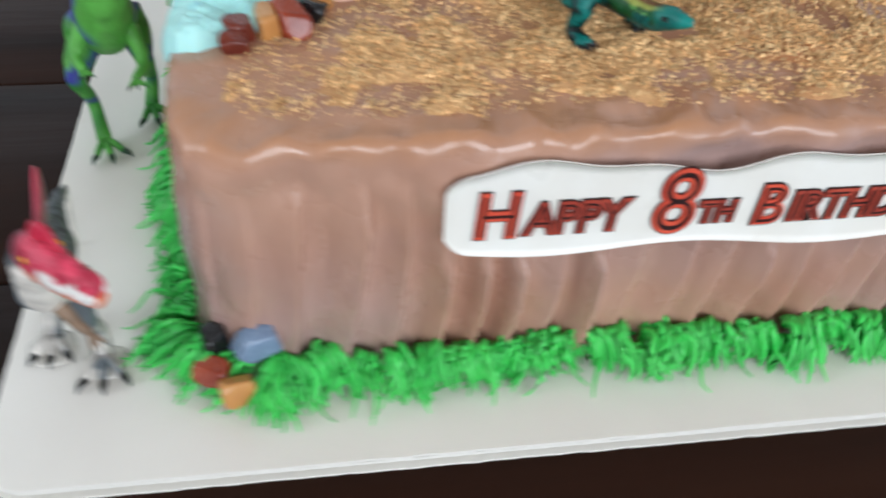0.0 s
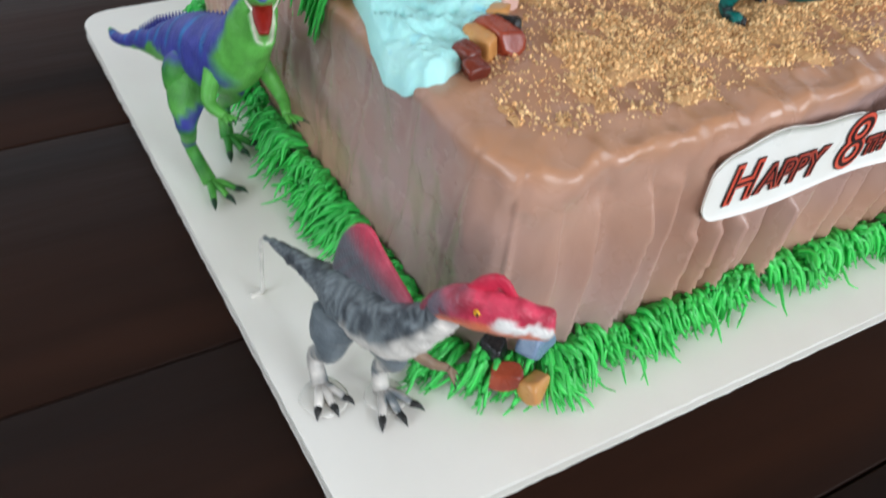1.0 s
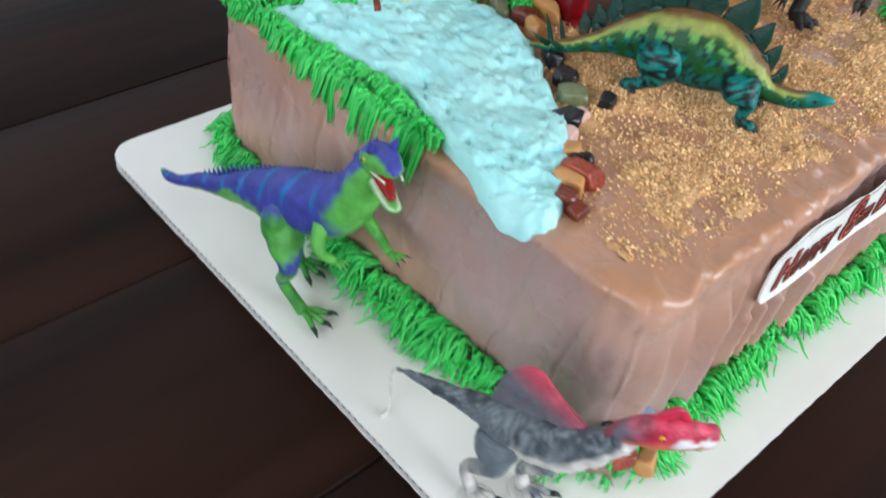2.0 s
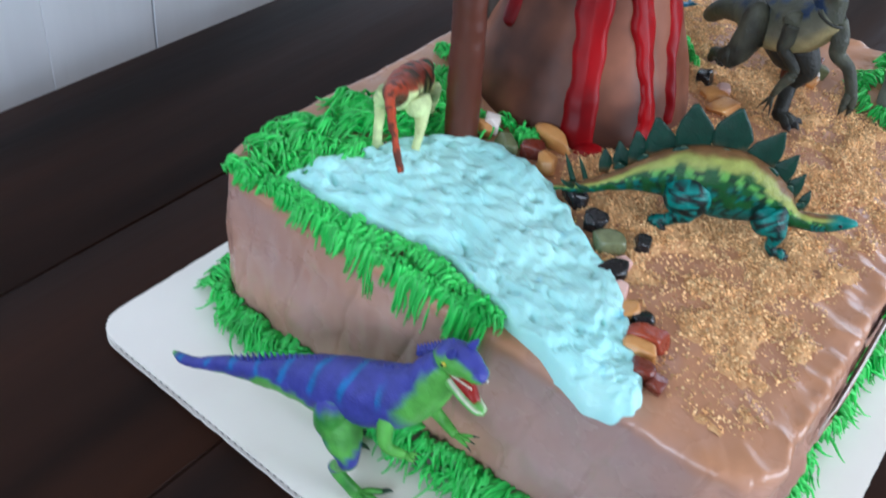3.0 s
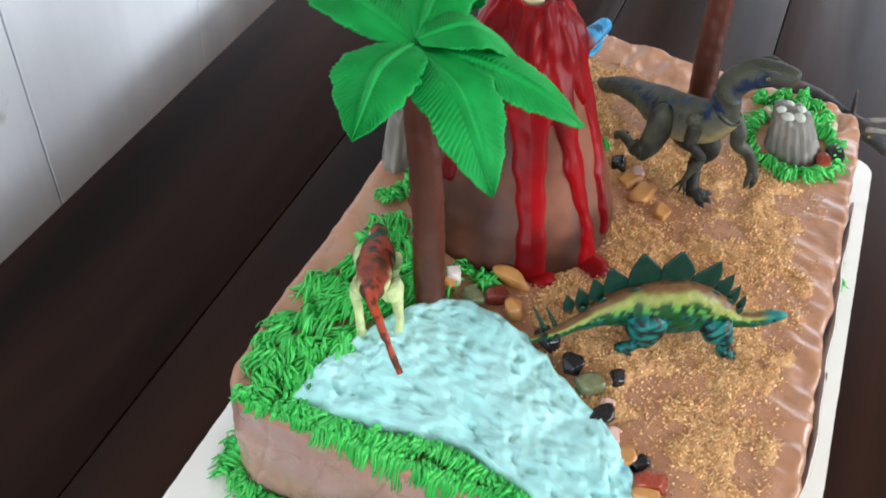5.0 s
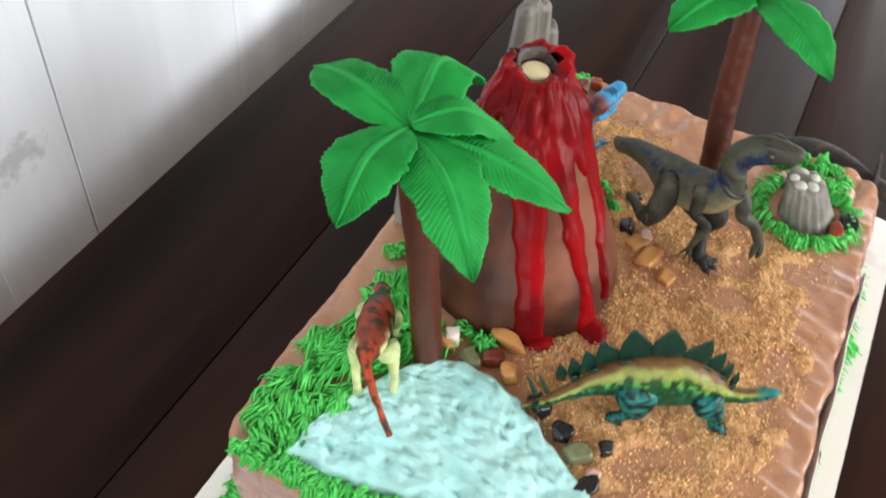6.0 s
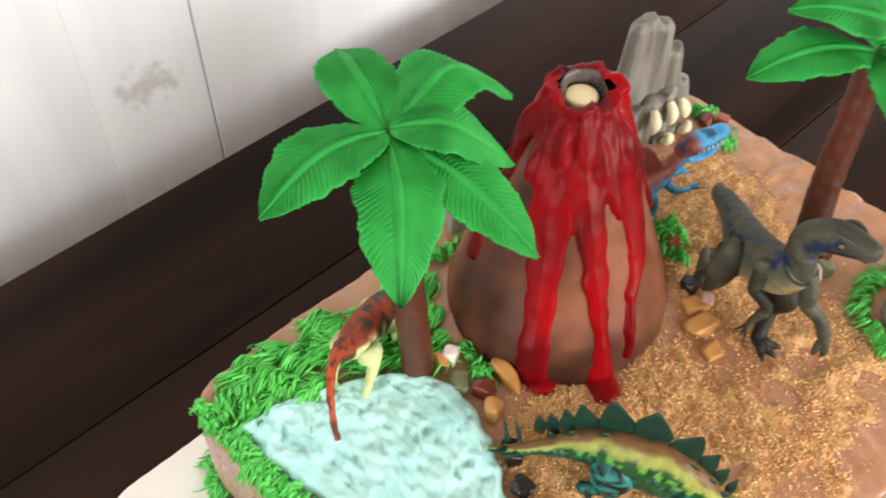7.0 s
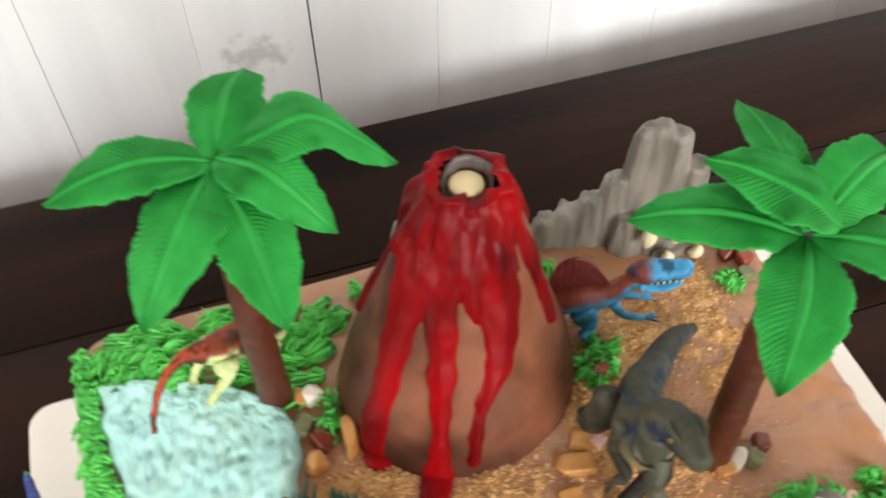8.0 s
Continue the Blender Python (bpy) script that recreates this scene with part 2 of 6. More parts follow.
def box(bm, x0, x1, y0, y1, z0, z1, bevel=0.0):
    r = bmesh.ops.create_cube(bm, size=1.0)
    vs = r["verts"]
    for v in vs:
        v.co = Vector((x0 + (v.co.x + 0.5) * (x1 - x0), y0 + (v.co.y + 0.5) * (y1 - y0), z0 + (v.co.z + 0.5) * (z1 - z0)))
    if bevel:
        es = list({e for v in vs for e in v.link_edges})
        bmesh.ops.bevel(bm, geom=es, offset=bevel, segments=2, affect="EDGES", profile=0.5)
    return bm


def spline(P, n):
    """Catmull-Rom through the rows of P, n samples."""
    P = np.asarray(P, float)
    Q = np.vstack([2 * P[0] - P[1], P, 2 * P[-1] - P[-2]])
    out = []
    for s in np.linspace(0, len(P) - 1, n):
        i = min(int(s), len(P) - 2)
        u = s - i
        a, b, c, d = Q[i], Q[i + 1], Q[i + 2], Q[i + 3]
        out.append(0.5 * (2 * b + (c - a) * u + (2 * a - 5 * b + 4 * c - d) * u * u + (3 * b - a - 3 * c + d) * u ** 3))
    return np.array(out)


def fbm(x, y, z, scale, octaves=3):
    return noise.fractal(Vector((x * scale, y * scale, z * scale)), 1.0, 2.0, octaves)


def smooth(a, b, x):
    t = min(1.0, max(0.0, (x - a) / (b - a)))
    return t * t * (3 - 2 * t)


class Toy:
    """A painted toy as one mesh with a colour for each point."""

    def __init__(self):
        self.V, self.F, self.C = [], [], []
        self.ranges, self.key, self.count = [], ("body", 0), 0

    def begin(self, name):
        """What follows belongs to a part of its own; body is shared."""
        self.count += name != "body"
        self.key = (name, self.count if name != "body" else 0)

    def note(self, v0, f0):
        self.ranges.append((self.key, v0, len(self.V), f0, len(self.F)))

    def loft(self, pts, rad, col, n=30, seg=14, up=(0, 0, 1), wobble=0.0):
        P = spline(pts, n)
        R = spline([(r, r) if not isinstance(r, tuple) else r for r in rad], n)
        T = np.gradient(P, axis=0)
        T /= np.linalg.norm(T, axis=1)[:, None] + 1e-12
        up = np.array(up, float)
        start, first = len(self.V), len(self.F)
        for i in range(n):
            s = np.cross(T[i], up)
            if np.linalg.norm(s) < 0.05:
                s = np.cross(T[i], (0.3, 1, 0.2))
            s /= np.linalg.norm(s)
            w = np.cross(s, T[i])
            for j in range(seg):
                a = 2 * math.pi * j / seg
                k = 1.0
                p = P[i] + s * math.cos(a) * max(R[i][0], 1e-4) * k + w * math.sin(a) * max(R[i][1], 1e-4) * k
                if wobble:
                    p = p + (s * math.cos(a) + w * math.sin(a)) * wobble * fbm(*p, 160)
                self.V.append(tuple(p))
                self.C.append(col(i / (n - 1), a, p) if callable(col) else col)
        for i in range(n - 1):
            for j in range(seg):
                a, b = start + i * seg + j, start + i * seg + (j + 1) % seg
                self.F.append((a, b, b + seg, a + seg))
        for ring, flip in ((0, True), (n - 1, False)):
            c = len(self.V)
            self.V.append(tuple(P[ring]))
            self.C.append(self.C[start + ring * seg])
            for j in range(seg):
                a, b = start + ring * seg + j, start + ring * seg + (j + 1) % seg
                self.F.append((b, a, c) if flip else (a, b, c))
        self.note(start, first)

    def fin(self, outline, normal, thick, col, rows=8):
        """A thin plate: a closed outline in the world, thicker at the middle, given its thickness along the normal."""
        O = np.array(outline, float)
        c = O.mean(axis=0)
        nrm = np.array(normal, float) / np.linalg.norm(normal)
        v0, f0 = len(self.V), len(self.F)
        for sgn in (1, -1):
            start = len(self.V)
            for r in range(rows + 1):
                k = 1 - r / rows
                for p in O:
                    q = c + (p - c) * k + nrm * sgn * thick * (0.25 + 0.75 * (1 - k ** 2))
                    self.V.append(tuple(q))
                    self.C.append(col(q) if callable(col) else col)
            m = len(O)
            for r in range(rows):
                for j in range(m):
                    a, b = start + r * m + j, start + r * m + (j + 1) % m
                    f = (a, b, b + m, a + m)
                    self.F.append(f if sgn > 0 else f[::-1])
        m = len(O)
        s0 = len(self.V) - 2 * m * (rows + 1)
        s1 = len(self.V) - m * (rows + 1)
        for j in range(m):
            self.F.append((s0 + (j + 1) % m, s0 + j, s1 + j, s1 + (j + 1) % m))
        self.note(v0, f0)

    def ball(self, c, r, col, n=8):
        rr = r if isinstance(r, tuple) else (r, r, r)
        back = self.key
        if rr[0] < 0.002:                    # an eye, or the pupil of the last eye
            if rr[0] >= 0.001:
                self.count += 1
                self.eye = ("eye", self.count)
            self.key = self.eye
        self.loft([(c[0], c[1], c[2] - rr[2]), (c[0], c[1], c[2] - rr[2] * 0.55), c, (c[0], c[1], c[2] + rr[2] * 0.55), (c[0], c[1], c[2] + rr[2])],
                  [1e-4, rr[0] * 0.83, rr[0], rr[0] * 0.83, 1e-4], col, n=9, seg=n)
        self.key = back

    def leg(self, hip, knee, ankle, foot, fwd, r, col, toe=0.012, claw=(0.02, 0.02, 0.02), toes=3, flat=1.25):
        self.begin("leg")
        hip, knee, ankle, foot, fwd = (np.array(v, float) for v in (hip, knee, ankle, foot, fwd))
        fwd = fwd / np.linalg.norm(fwd)
        self.loft([hip, (hip + knee) / 2, knee, (knee + ankle) / 2, ankle, foot], [(r * 0.8, r * flat), (r * 0.85, r * flat * 0.95), (r * 0.55, r * 0.62), (r * 0.42, r * 0.45), (r * 0.36, r * 0.38), (r * 0.42, r * 0.34)],
                  col, n=26, seg=12, up=fwd, wobble=0.0004)
        for k in range(toes):
            ang = (k - (toes - 1) / 2) * 0.55
            d = np.array((fwd[0] * math.cos(ang) - fwd[1] * math.sin(ang), fwd[0] * math.sin(ang) + fwd[1] * math.cos(ang), 0))
            tr = r * 0.22
            tip = foot + d * toe + np.array((0, 0, -foot[2] * 0 - 0.0008))
            self.loft([foot - d * 0.001, foot + d * toe * 0.5 + np.array((0, 0, 0.0012)), tip], [tr * 1.3, tr, tr * 0.8], col, n=8, seg=8)
            self.loft([tip - d * 0.0008, tip + d * toe * 0.22 + np.array((0, 0, 0.0006)), tip + d * toe * 0.46 + np.array((0, 0, -0.0012))], [tr * 0.85, tr * 0.70, 1e-4], claw, n=6, seg=6)
        self.begin("body")

    def arm(self, shoulder, elbow, hand, r, col, claw=(0.02, 0.02, 0.02), fingers=3, reach=(0, -1, -0.3), length=0.005):
        self.begin("arm")
        self.loft([shoulder, elbow, hand], [r, r * 0.7, r * 0.5], col, n=14, seg=9)
        hand, reach = np.array(hand, float), np.array(reach, float)
        reach /= np.linalg.norm(reach)
        side = np.cross(reach, (0, 0, 1.0))
        side /= np.linalg.norm(side)
        for k in range(fingers):
            d = reach + side * (k - (fingers - 1) / 2) * 0.45
            self.loft([hand, hand + d * length * 0.6, hand + d * length], [r * 0.35, r * 0.28, r * 0.16], col, n=6, seg=6)
            self.loft([hand + d * length * 0.95, hand + d * length * 1.4 + np.array((0, 0, -0.0008))], [r * 0.16, 1e-4], claw, n=4, seg=5)
        self.begin("body")

    def build(self, name, base, label, mat=None, group="toy dinosaurs on the cake", category="toy dinosaur"):
        toy = empty(name, base, label, category, group)
        parts = {}
        for key, v0, v1, f0, f1 in self.ranges:
            V, F, C = parts.setdefault(key, ([], [], []))
            shift = len(V) - v0
            V += self.V[v0:v1]
            C += self.C[v0:v1]
            F += [tuple(k + shift for k in f) for f in self.F[f0:f1]]
        for (part_name, _), (V, F, C) in parts.items():
            me = bpy.data.meshes.new(part_name)
            me.from_pydata([tuple(v) for v in V], [], F)
            at = me.color_attributes.new("paint", "FLOAT_COLOR", "POINT")
            at.data.foreach_set("color", [c for col in C for c in (*col[:3], 1.0)])
            obj_me(part_name, me, mat or VINYL, toy)
        return toy


# ---- the room ----
x0, x1, y0, y1, zf, zc = ROOM
bm = box(bmesh.new(), x0 - 0.1, x1 + 0.1, y0 - 0.1, y1 + 0.14, zf - 0.1, zf)
tagged(obj("floor", bm, FLOOR, smooth=False), "plain wooden floor below the table", "floor", kind="structure")
bm = box(bmesh.new(), x0 - 0.1, x1 + 0.1, y0 - 0.1, y1 + 0.14, zc, zc + 0.1)
tagged(obj("ceiling", bm, PLASTER, smooth=False), "plain off-white ceiling of the room", "ceiling", kind="structure")


def wall_with_window(name, along, fixed, thick, a0, a1, wa0, wa1, wz0, wz1):
    bm = bmesh.new()
    for u0, u1, v0, v1 in ((a0, wa0, zf, zc), (wa1, a1, zf, zc), (wa0, wa1, zf, wz0), (wa0, wa1, wz1, zc)):
        if along == "x":
            box(bm, u0, u1, fixed - thick, fixed, v0, v1)
        else:
            box(bm, fixed, fixed + thick, u0, u1, v0, v1)
    return tagged(obj(name, bm, PLASTER, smooth=False), "plain off-white wall with a window opening", "wall", kind="structure")


wall_with_window("wall_south", "x", y0, 0.1, x0, x1, -0.15, 1.75, 0.3, 1.6)
wall_with_window("wall_east", "y", x1, 0.1, y0, y1 + 0.14, -1.3, 0.2, 0.1, 1.4)
wall_with_window("wall_west", "y", x0 - 0.1, 0.1, y0, y1 + 0.14, -1.0, 0.30, 0.3, 1.5)
bm = box(bmesh.new(), x0, x1, y1 + 0.013, y1 + 0.14, zf, zc)
north = tagged(obj("wall_north", bm, PLASTER, smooth=False), "white painted vertical timber boards behind the table", "wall", kind="structure")


# ---- the table ----
TABLE_BACK, PLANK = 0.6095, 0.158
table = empty("table", (0.3, 0.0, -0.75), "dark brown stained plank table against a white boarded wall", "table")
for k in range(7):
    b = TABLE_BACK - k * PLANK + (0.007 if k else 0.0)
    near = b - PLANK + (0.007 if k == 0 else 0.0)
    bm = box(bmesh.new(), -0.75, 1.45, near + 0.0005, b - 0.0005, -0.032, 0.0, 0.0010)
    obj("plank", bm, TABLE, table)
for lx in (-0.68, 1.38):
    for ly in (-0.42, 0.54):
        bm = box(bmesh.new(), lx - 0.04, lx + 0.04, ly - 0.04, ly + 0.04, -0.75, -0.033, 0.004)
        obj("leg", bm, TABLE, table)
for ly in (-0.42, 0.54):
    obj("apron", box(bmesh.new(), -0.64, 1.34, ly - 0.012, ly + 0.012, -0.13, -0.033, 0.002), TABLE, table)


# ---- the cake board ----
BX0, BX1, BY0, BY1, BZ = 0.0, 0.555, 0.036, 0.401, 0.007


def rounded_rect(x0, x1, y0, y1, r, n=8):
    out = []
    for cx, cy, a0 in ((x1 - r, y0 + r, -90), (x1 - r, y1 - r, 0), (x0 + r, y1 - r, 90), (x0 + r, y0 + r, 180)):
        for k in range(n + 1):
            a = radians(a0 + 90 * k / n)
            out.append((cx + r * math.cos(a), cy + r * math.sin(a)))
    return out


def ragged(outline, amount, seed, step=0.004):
    """The same outline cut a little unevenly."""
    rnd = random.Random(seed)
    out = []
    for (ax, ay), (bx, by) in zip(outline, outline[1:] + outline[:1]):
        n = max(1, int(math.hypot(bx - ax, by - ay) / step))
        for k in range(n):
            out.append((ax + (bx - ax) * k / n + rnd.gauss(0, amount), ay + (by - ay) * k / n + rnd.gauss(0, amount)))
    return out


def slab(name, outline, z0, z1, mat, parent, label="", soft=0.0):
    bm = bmesh.new()
    lo = [bm.verts.new((x, y, z0)) for x, y in outline]
    hi = [bm.verts.new((x, y, z1)) for x, y in outline]
    n = len(lo)
    bm.faces.new(lo[::-1])
    top = bm.faces.new(hi)
    for k in range(n):
        bm.faces.new((lo[k], lo[(k + 1) % n], hi[(k + 1) % n], hi[k]))
    if soft:
        bmesh.ops.bevel(bm, geom=list(top.edges), offset=soft, segments=2, affect="EDGES", profile=0.5)
    return obj(name, bm, mat, parent, label, smooth=False)


board = empty("cake_board", (0.28, 0.22, 0.0), "white rounded corrugated cardboard cake board on the table", "cake board")
outl = rounded_rect(BX0, BX1, BY0, BY1, 0.016)
slab("top_sheet", ragged(outl, 0.00010, 1), BZ - 0.0011, BZ, BOARD, board, soft=0.0005)
slab("middle_sheet", rounded_rect(BX0 + 0.0012, BX1 - 0.0012, BY0 + 0.0012, BY1 - 0.0012, 0.015), 0.0029, 0.0041, BOARD, board)
slab("bottom_sheet", ragged(outl, 0.00013, 2), 0.0, 0.0009, BOARD, board)
for z0, z1 in ((0.0009, 0.0031), (0.0039, BZ - 0.0011)):
    verts, faces = [], []
    m = 760
    for k in range(m):
        y = BY0 + 0.006 + (BY1 - BY0 - 0.012) * k / (m - 1)
        inset = max(0.0, 0.016 - min(y - BY0, BY1 - y)) * 0.7
        z = (z0 + z1) / 2 + (z1 - z0) * 0.46 * math.sin(y * 2 * math.pi / 0.0046)
        verts += [(BX0 + 0.0015 + inset, y, z), (BX1 - 0.0015 - inset, y, z)]
        if k:
            faces.append((2 * k - 2, 2 * k - 1, 2 * k + 1, 2 * k))
    raw("fluted_core", verts, faces, KRAFT, board, "wavy grey corrugated layer")


# ---- the cake ----
TOP = 0.104
CX0, CX1, CY0, CY1 = 0.068, 0.478, 0.076, 0.373


def cake_outline(u):
    """A point of the cake's footprint and its outward normal, by the way round from 0 to 1."""
    r = 0.026
    w, h = CX1 - CX0, CY1 - CY0
    segs = [("l", w - 2 * r), ("a", math.pi * r / 2), ("l", h - 2 * r), ("a", math.pi * r / 2)] * 2
    total = sum(s[1] for s in segs)
    s = (u % 1.0) * total
    x, y, ang = CX0 + r, CY0, 0.0
    for kind, length in segs:
        d = min(s, length)
        if kind == "l":
            px, py = x + math.cos(ang) * d, y + math.sin(ang) * d
            nx, ny = math.sin(ang), -math.cos(ang)
            if s <= length:
                return px, py, nx, ny
            x, y = px, py
        else:
            cx, cy = x - math.sin(ang) * r, y + math.cos(ang) * r
            a = ang + d / r
            px, py = cx + math.sin(a) * r, cy - math.cos(a) * r
            if s <= length:
                return px, py, math.sin(a), -math.cos(a)
            x, y, ang = px, py, ang + math.pi / 2
        s -= length
    return x, y, math.sin(ang), -math.cos(ang)


def top_height(x, y):
    """The frosted top: slightly uneven, with spatula drags and a soft rise round the volcano."""
    z = TOP + 0.0012 * fbm(x, y, 0, 16) + 0.0005 * fbm(x * 0.4, y, 3, 90)
    d = math.hypot(x - 0.275, y - 0.285)
    z += 0.003 * math.exp(-(d / 0.085) ** 2)
    edge = smooth(0.40, 0.47, x)
    z += 0.0017 * edge * math.sin((y + 0.25 * x + 0.022 * fbm(x, y, 2, 22)) * 230) * (0.5 + 0.9 * fbm(x, y, 6, 14))
    z += 0.0016 * (1 - smooth(0.080, 0.125, y)) * math.sin((x - 0.8 * y + 0.026 * fbm(x, y, 1, 20)) * 250) * (0.5 + 0.9 * fbm(x, y, 8, 12))
    z += 0.0013 * fbm(x, y * 0.6, 5, 75) * (1 - smooth(0.085, 0.13, y))
    return z


def shear_x(x, y):
    return x - 0.011 * (y - CY0) / (CY1 - CY0) * (1 - smooth(CX0, CX1, x))


def west_edge(y):
    """Where the top of the cake ends at its side by the pond, round the corner too."""
    r = 0.026
    back = min(max(0.0, y - (CY1 - r)), r)
    return shear_x(CX0, y) + r - math.sqrt(r * r - back * back)


def cake_body(parent):
    N, SIDE, RING = 1500, 46, 50
    verts, faces = [], []
    ro = 0.0048
    for i in range(SIDE + RING):
        for k in range(N):
            x, y, nx, ny = cake_outline(k / N)
            if i < SIDE:
                s = i / (SIDE - 1)
                if s < 0.86:
                    z, inset = BZ + (TOP - ro - BZ) * s / 0.86, 0.0
                else:
                    a = (s - 0.86) / 0.14 * math.pi / 2
                    z, inset = TOP - ro + ro * math.sin(a), ro * (1 - math.cos(a))
                h = (z - BZ) / (TOP - BZ)
                disp = 0.0022 * fbm(x, y, z, 18) + 0.0008 * fbm(x, y, z * 0.5, 70)
                if ny < -0.7:                       # combed strokes of the front
                    q = x - (0.14 * smooth(0.10, 0.22, x) - 0.03) * (z - 0.05) + 2.2 * (z - 0.06) ** 2 + 0.013 * fbm(x, 0, z * 0.5, 10)
                    ph = (-q / 0.0150) % 1.0
                    ridge = smooth(0.0, 0.12, ph) * (1 - 0.9 * smooth(0.08, 0.9, ph) ** 0.6)
                    amp = 1.0 + 1.2 * noise.noise(Vector((math.floor(-q / 0.0150) * 3.7, 1.3, 0.4)))
                    fade = (1 - smooth(0.62, 0.90, h)) * (0.3 + 0.7 * smooth(0.09, 0.13, x)) * amp
                    disp += 0.0092 * (ridge - 0.42) * fade + 0.0042 * smooth(0.7, 0.85, h) * fbm(x, 1, z, 30)
                    if 0.145 < x < 0.398 and z > 0.055:      # pressed flat behind the plaque
                        disp = min(disp, 0.0030)
                elif nx < -0.7:                      # long upright drags of the side
                    disp += 0.0011 * math.sin((y + 0.15 * z + 0.006 * fbm(0, y, z, 18)) * 420) * fbm(4, y, z, 24)
                    crack = math.exp(-((((y + 0.2 * z + 0.004 * fbm(2, y, z, 30)) % 0.034) - 0.017) / 0.0011) ** 2)
                    disp -= 0.0016 * crack * (0.5 + 0.5 * fbm(7, y, z, 12))
                elif nx > 0.7 or ny > 0.7:
                    disp += 0.0016 * math.sin((x + y + 0.1 * z) * 380) * fbm(x, y, z, 20)
                disp -= 0.004 * (1 - smooth(0.0, 0.12, h))
                px, py = x - nx * (inset - disp * (1 - 0.5 * smooth(0.9, 1, h))), y - ny * (inset - disp * (1 - 0.5 * smooth(0.9, 1, h)))
                pz = z + (top_height(px, py) - TOP) * smooth(0.8, 1.0, h)
            else:
                q = (i - SIDE + 1) / RING
                bx, by = x - nx * ro, y - ny * ro
                cx, cy = min(max(bx, CX0 + 0.15), CX1 - 0.15), (CY0 + CY1) / 2
                px, py = bx + (cx - bx) * q, by + (cy - by) * q
                pz = top_height(px, py)
            verts.append((shear_x(px, py), py, pz))
    for i in range(SIDE + RING - 1):
        for k in range(N):
            a, b = i * N + k, i * N + (k + 1) % N
            faces.append((a, b, b + N, a + N))
    return raw("frosting", verts, faces, FROSTING, parent, "smooth tan chocolate buttercream with combed sides")


cake = empty("birthday_cake", (0.27, 0.22, BZ), "large rectangular chocolate-frosted birthday cake on a white board", "cake")
cake_body(cake)

POND_EDGE = spline([(0.070, 0.334), (0.098, 0.330), (0.128, 0.318), (0.160, 0.298), (0.174, 0.272), (0.166, 0.236), (0.148, 0.208), (0.130, 0.178),
                    (0.104, 0.155), (0.082, 0.138), (0.068, 0.136), (0.062, 0.152), (0.068, 0.184), (0.076, 0.216), (0.082, 0.250), (0.072, 0.296), (0.070, 0.334)], 300)[:-1]


def pond_icing(parent):
    """Thick swirled icing that fills the pond's outline and slumps over the cake's edge."""
    verts, faces = [], []
    M, L = len(POND_EDGE), 110
    for i in range(L + 1):
        k = 1 - i / L
        for j, (ex, ey) in enumerate(POND_EDGE):
            cy = min(max(ey, 0.165), 0.300)
            cx = 0.078 + (cy - 0.15) * 0.30
            wob = 1 + (0.018 * math.sin(j * 0.55 + 1.5 * math.sin(j * 0.07)) + 0.03 * fbm(ex, ey, 1, 60)) * k
            x, y = cx + (ex - cx) * k * wob, cy + (ey - cy) * k * wob
            rim = 1 - k
            th = 0.0085 * min(1.0, math.sqrt(max(0.0, 1 - max(0.0, 1 - rim / 0.16) ** 2)))
            wx, wy = x + 0.005 * fbm(x, y, 11, 30), y + 0.005 * fbm(x, y, 17, 30)
            pit = max(0.0, fbm(wx, wy, 8, 120) - 0.20)
            lump = 0.0040 * fbm(wx, wy, 3, 26, 2) + 0.0016 * fbm(wx, wy, 5, 70, 2) + 0.0016 * (0.5 - noise.voronoi(Vector((wx * 78, wy * 78, 0.3)))[0][0] ** 2) + 0.0013 * (0.4 - noise.voronoi(Vector((wx * 190, wy * 190, 0.7)))[0][0]) + 0.0013 * (0.4 - noise.voronoi(Vector((x * 135, y * 135, 1.3)))[0][0]) + 0.0009 * fbm(x, y, 9, 190, 3) - 0.0045 * pit
            base = top_height(x, y)
            over = max(0.0, (shear_x(CX0, y) + 0.006) - x)
            z = base - 0.001 + th + lump * min(1.0, rim / 0.1) - 5.0 * over * over * 90 * 0.05 - over * 0.5
            verts.append((x, y, z))
    for i in range(L):
        for j in range(M):
            a, b = i * M + j, i * M + (j + 1) % M
            faces.append((a, b, b + M, a + M))
    return raw("pond", verts, faces, POND, parent, "pale blue swirled icing pond")


pond_icing(cake)


